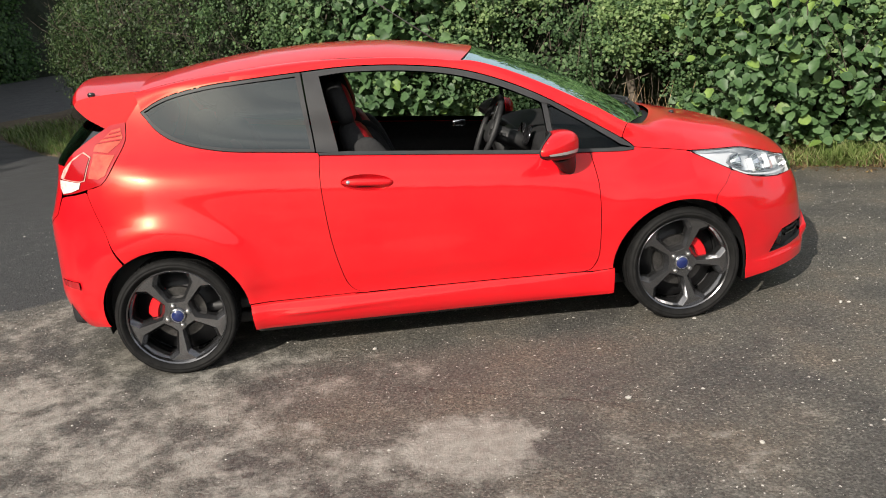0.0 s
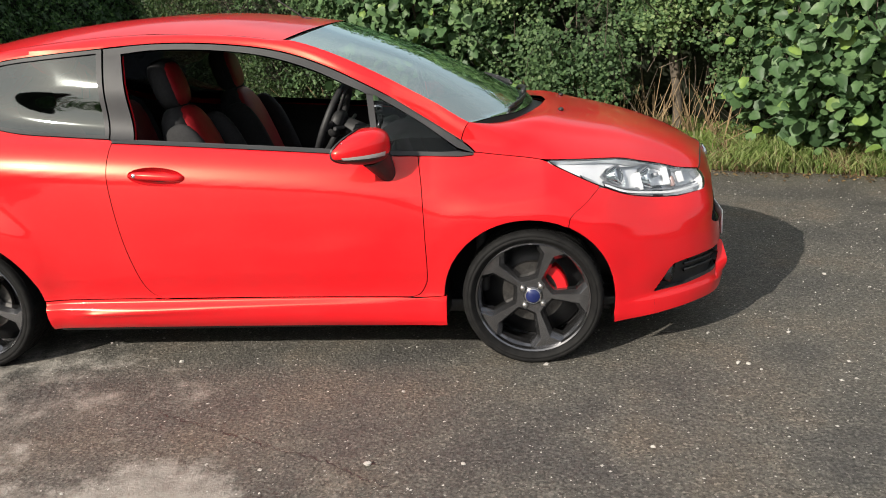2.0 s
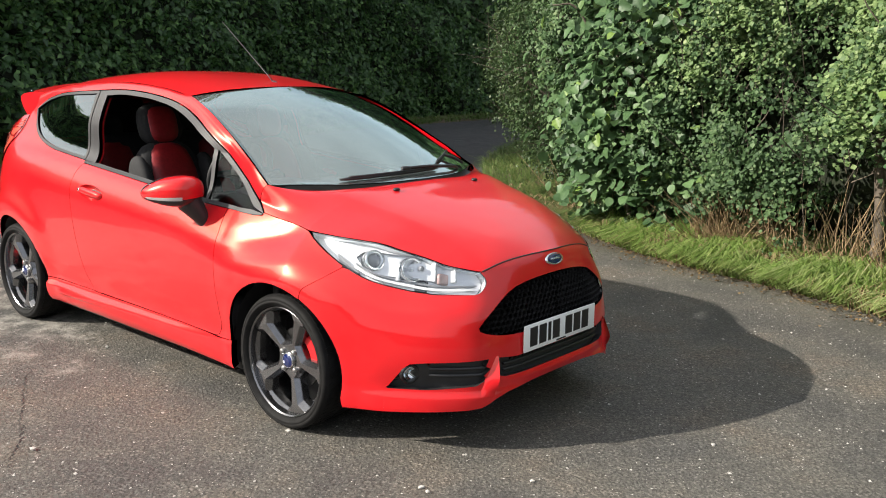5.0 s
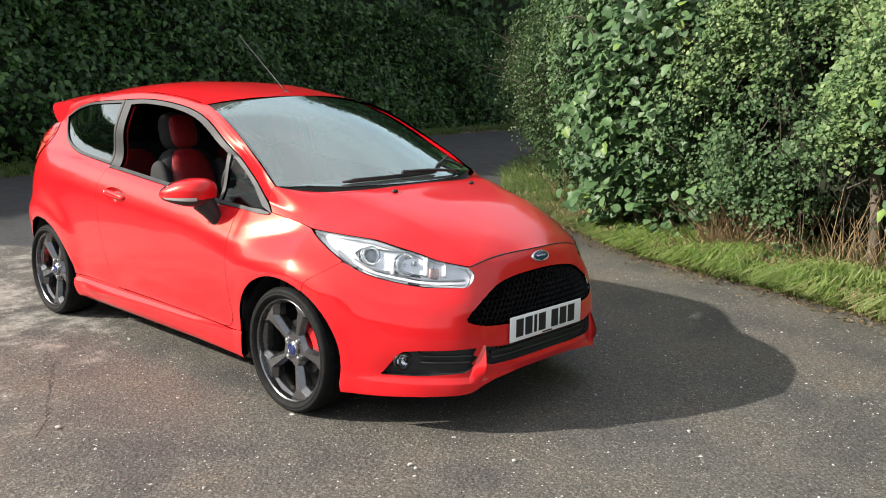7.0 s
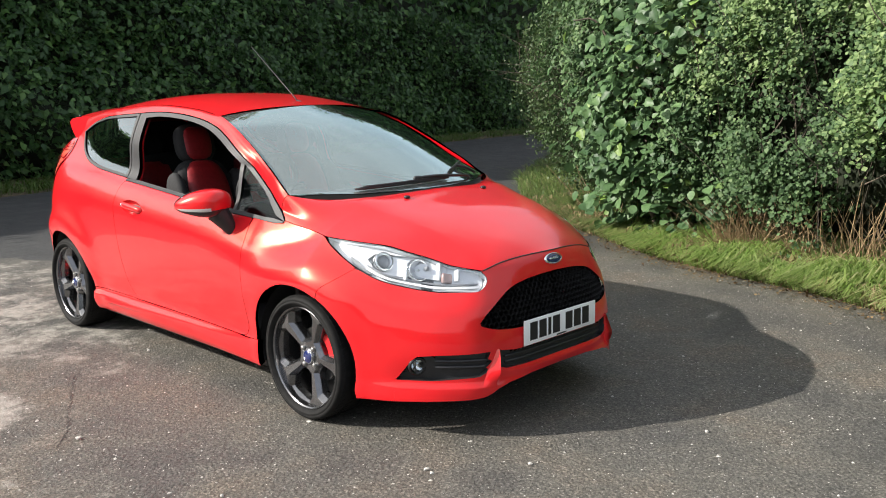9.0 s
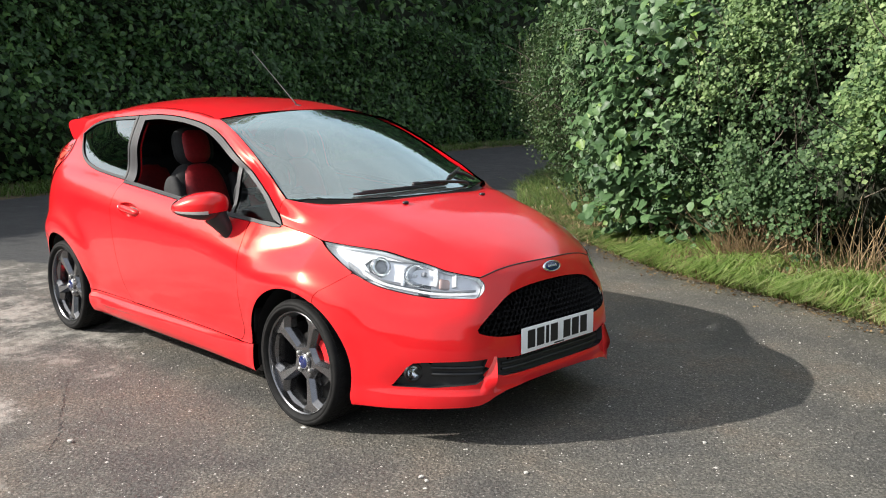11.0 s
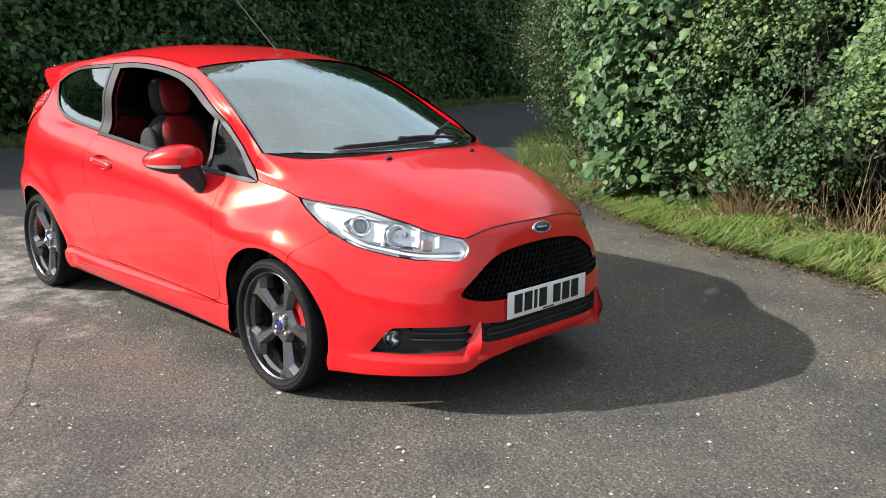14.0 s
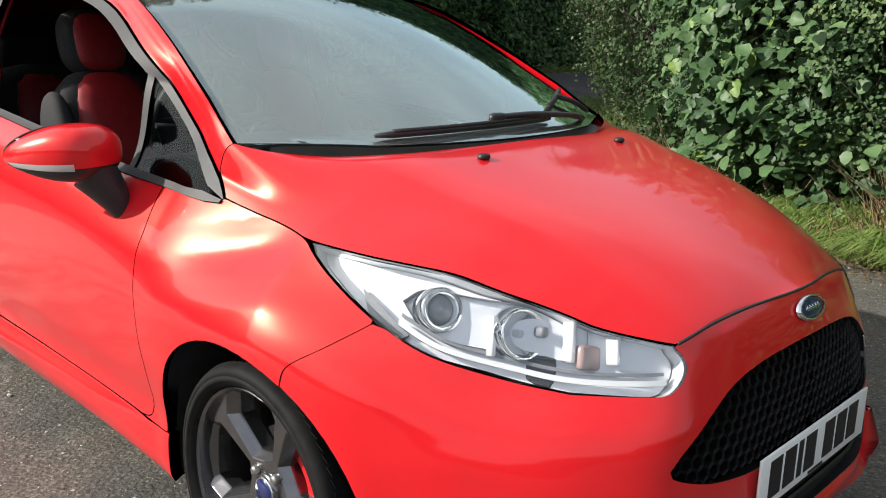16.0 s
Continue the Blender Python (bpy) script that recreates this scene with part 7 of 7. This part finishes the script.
def grass(line, n, s0, s1, t0, t1, high, length, width, seed, gen, droop=1.0):
    s, t = gen.uniform(s0, s1, n), t0 + (t1 - t0) * gen.beta(1.1, 1.8, n)
    p, nrm = line.at(s)
    tuft = lumps(s * 1.0, t * 3, seed, .25)
    ok = tuft > gen.uniform(-.75, .25, n)
    s, t, p, nrm, tuft = s[ok], t[ok], p[ok], nrm[ok], tuft[ok]
    n = len(s)
    q = p - nrm * t[:, None]
    z = ground_z(q[:, 1]) + high * np.clip(t / 2.2, 0, 1)
    a = np.column_stack([nrm * gen.uniform(.0, 1.0, n)[:, None] + gen.normal(0, .45, (n, 2)), np.zeros(n)])
    L = length * gen.uniform(.45, 1.25, n) * (1 + .6 * tuft)
    w = width * gen.uniform(.6, 1.4, n)
    side = np.column_stack([-a[:, 1], a[:, 0], np.zeros(n)])
    side /= np.linalg.norm(side, axis=1)[:, None] + 1e-6
    base_ = np.column_stack([q, z - .02])
    cols = []
    for k_, (u_, ww) in enumerate(((0, .8), (.4, 1.0), (.75, .7))):
        c = base_ + UP * (L * (u_ - .42 * droop * u_ ** 2.2))[:, None] + a * (L * .62 * droop * u_ ** 1.8)[:, None]
        cols += [c - side * (w * ww)[:, None], c + side * (w * ww)[:, None]]
    cols.append(base_ + UP * (L * (1 - .62 * droop))[:, None] + a * (L * .72 * droop)[:, None])
    verts = np.stack(cols, 1).reshape(-1, 3)
    tri = np.array([(0, 1, 3), (0, 3, 2), (2, 3, 5), (2, 5, 4), (4, 5, 6)])
    return verts, (np.arange(n)[:, None, None] * 7 + tri[None]).reshape(-1, 3)


g3 = np.random.default_rng(9)
V_AT = lambda x: float(np.interp(x, VERGE.p[:, 0], VERGE.s))
lawn = new("verge_grass")
tagged(lawn, "long drooping green and straw grass on the verge", "grass", kind="stuff")
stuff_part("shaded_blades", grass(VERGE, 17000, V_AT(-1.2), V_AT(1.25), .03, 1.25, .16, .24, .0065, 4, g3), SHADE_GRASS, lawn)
stuff_part("blades", grass(VERGE, 34000, V_AT(.9), V_AT(3.6), .03, 1.25, .16, .28, .0065, 4, g3), GRASS, lawn)
stuff_part("pale_blades", grass(VERGE, 36000, V_AT(2.5), V_AT(8.0), .03, 1.25, .16, .28, .0065, 4, g3), PALE_GRASS, lawn)
stuff_part("dry_blades", grass(VERGE, 11000, V_AT(-1.2), V_AT(7.0), .02, 1.1, .16, .26, .005, 6, g3), DEAD, lawn)
stuff_part("side_blades", grass(VERGE, 9000, V_AT(8.0), V_AT(11.0), .05, 1.6, .16, .36, .006, 4, g3), PALE_GRASS, lawn)
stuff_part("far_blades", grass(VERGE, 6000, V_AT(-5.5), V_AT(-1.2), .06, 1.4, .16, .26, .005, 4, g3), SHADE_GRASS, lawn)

# leaf litter and grit along the edge
litter = new("leaf_litter")
tagged(litter, "brown fallen leaves and twigs along the tarmac edge", "litter", kind="stuff")
n = 5200
s = g3.uniform(V_AT(-2), V_AT(8), n)
p, nr = VERGE.at(s)
off = g3.normal(-.01, .12, n)
q = p + nr * off[:, None]
pts = np.column_stack([q, ground_z(q[:, 1]) + .012 + .004 * g3.random(n) + .02 * (off < -.05)])
stuff_part("fallen_leaves", leaf_cloud(pts, np.tile(UP, (n, 1)), .022, g3, SMALL, .3), LITTER, litter)

# ---- far hedge across the lane, and an unseen hedge added behind the camera to close the yard ----
far_hedge = new("tall_hedge")
tagged(far_hedge, "tall shaded laurel hedge behind the lane", "hedge", kind="stuff")
f_from = float(np.interp(-11.6, FAR.p[:, 1], FAR.s))
f_mid = float(np.interp(-.6, FAR.p[:, 1], FAR.s))
f_low = float(np.interp(-7.3, FAR.p[:, 1], FAR.s))
# first two stretches stand out of view; their tops suit shadow and reflections
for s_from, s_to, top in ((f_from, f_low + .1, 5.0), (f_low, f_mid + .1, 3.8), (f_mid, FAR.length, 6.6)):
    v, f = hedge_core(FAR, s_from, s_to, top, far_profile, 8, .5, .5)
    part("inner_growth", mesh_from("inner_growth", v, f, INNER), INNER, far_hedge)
g4 = np.random.default_rng(14)
stuff_part("leaves", sprays(FAR, 1100, f_from, f_mid, .1, 3.8, far_profile, 8, .5, 7, .12, .15, POINTED, g4, .12, None, .7, .6), IVY, far_hedge)
stuff_part("leaves", sprays(FAR, 6400, f_mid, FAR.length - 14, .1, 3.7, far_profile, 8, .5, 7, .12, .15, POINTED, g4, .12, None, .7, .6), IVY, far_hedge)
stuff_part("upper_leaves", sprays(FAR, 1500, f_mid, FAR.length, 3.7, 6.9, far_profile, 8, .5, 6, .2, .28, POINTED, g4, .12), IVY, far_hedge)
# unseen height added above the hedge to keep skylight off the lane
f_at = float(np.interp(2.0, FAR.p[:, 1], FAR.s))
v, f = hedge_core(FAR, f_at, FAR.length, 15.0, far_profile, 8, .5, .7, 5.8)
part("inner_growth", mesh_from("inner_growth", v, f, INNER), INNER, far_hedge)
stuff_part("upper_leaves", sprays(FAR, 2200, f_at, FAR.length, 6.0, 15.2, far_profile, 8, .5, 6, .25, .34, POINTED, g4, .12), IVY, far_hedge)
FAR_VERGE = Line([(x + .95, y - .1) for x, y in [(-7.5, -6), (-9.0, 0), (-10.2, 5), (-12, 11), (-13.3, 17), (-13.8, 24)]])
v, f = verge_sheet(FAR_VERGE, 1.4, .1, 7, .02, .3)
far_verge = new("far_verge", mesh_from("far_verge", v, f, SOIL))
tagged(far_verge, "grassy strip at the foot of the far hedge", "verge", kind="structure")
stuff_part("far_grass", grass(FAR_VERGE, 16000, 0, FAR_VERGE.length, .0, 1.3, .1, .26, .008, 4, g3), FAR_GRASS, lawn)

# added out of view, so paint and glass reflect dark growth low down
RING = Line([(24, 20), (24, 8), (24, -8), (21, -19), (12, -26), (0, -28), (-9, -24), (-9, -12)])
ring_hedge = new("boundary_hedge")
tagged(ring_hedge, "unseen low boundary hedge added round the open side of the yard", "hedge", kind="stuff")
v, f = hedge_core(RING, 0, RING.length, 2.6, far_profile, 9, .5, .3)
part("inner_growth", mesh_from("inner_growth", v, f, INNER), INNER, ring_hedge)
stuff_part("leaves", sprays(RING, 2200, 0, RING.length, .1, 2.9, far_profile, 9, .6, 6, .25, .3, POINTED, g4, .12), IVY, ring_hedge)


# ---- grit and stones on the tarmac ----
def pebble(seed, r):
    g = np.random.default_rng(seed)
    bm = bmesh.new()
    bmesh.ops.create_icosphere(bm, subdivisions=1, radius=r)
    for v_ in bm.verts:
        v_.co *= float(g.uniform(.7, 1.15))
        v_.co.z *= .6
    me = bpy.data.meshes.new("stone")
    bm.to_mesh(me)
    bm.free()
    me.materials.append(STONE)
    return me


stones = [(1.946, -1.627, .016), (3.30, -.83, .013), (3.34, -.84, .012), (3.568, -.52, .012), (3.92, .24, .012), (.92, -.77, .012), (2.3, -2.1, .013), (2.9, -1.5, .011)]
kinds = [pebble(k, 1.0) for k in range(4)]
for k, (x, y, r) in enumerate(stones):
    ob = new("stone", kinds[k % 4])
    ob.matrix_basis = Matrix.Translation((x, y, ground_z(y) + r * .4)) @ Matrix.Rotation(k * 1.3, 4, "Z") @ Matrix.Diagonal((r, r * .8, r, 1))
    tagged(ob, "small pale stone lying on the tarmac", "stone", group="loose stones", kind="thing")
g5 = np.random.default_rng(21)
ico = np.array([(math.cos(a), math.sin(a), 0) for a in (0, 1.6, 3.1, 4.7)] + [(0.1, 0, .8), (0, 0, -.3)])
tri = np.array([(0, 1, 4), (1, 2, 4), (2, 3, 4), (3, 0, 4)])
n = 26000
x, y = g5.uniform(-2.5, 6, n), g5.uniform(-4.3, 3.4, n)
ok = g5.random(n) < .35 + .65 * (.5 + .5 * np.sin(x * 1.3 + 1) * np.sin(y * 1.1 + .4))
x, y = x[ok], y[ok]
n = len(x)
r = .0026 * np.exp(g5.normal(0, .5, n))
th = g5.uniform(0, 6.28, n)
rot = np.stack([np.cos(th), np.sin(th)], -1)
pv = ico[None] * (r[:, None, None]) * np.array((1, .75, .7))
pv = np.stack([pv[..., 0] * rot[:, :1] - pv[..., 1] * rot[:, 1:], pv[..., 0] * rot[:, 1:] + pv[..., 1] * rot[:, :1], pv[..., 2]], -1)
pv += np.stack([x, y, ground_z(y) + .0005], -1)[:, None]
grit = new("loose_grit", big_mesh("loose_grit", pv.reshape(-1, 3), (np.arange(n)[:, None, None] * 6 + tri[None]).reshape(-1, 3), STONE))
tagged(grit, "pale loose grit scattered over the tarmac", "grit", kind="stuff")
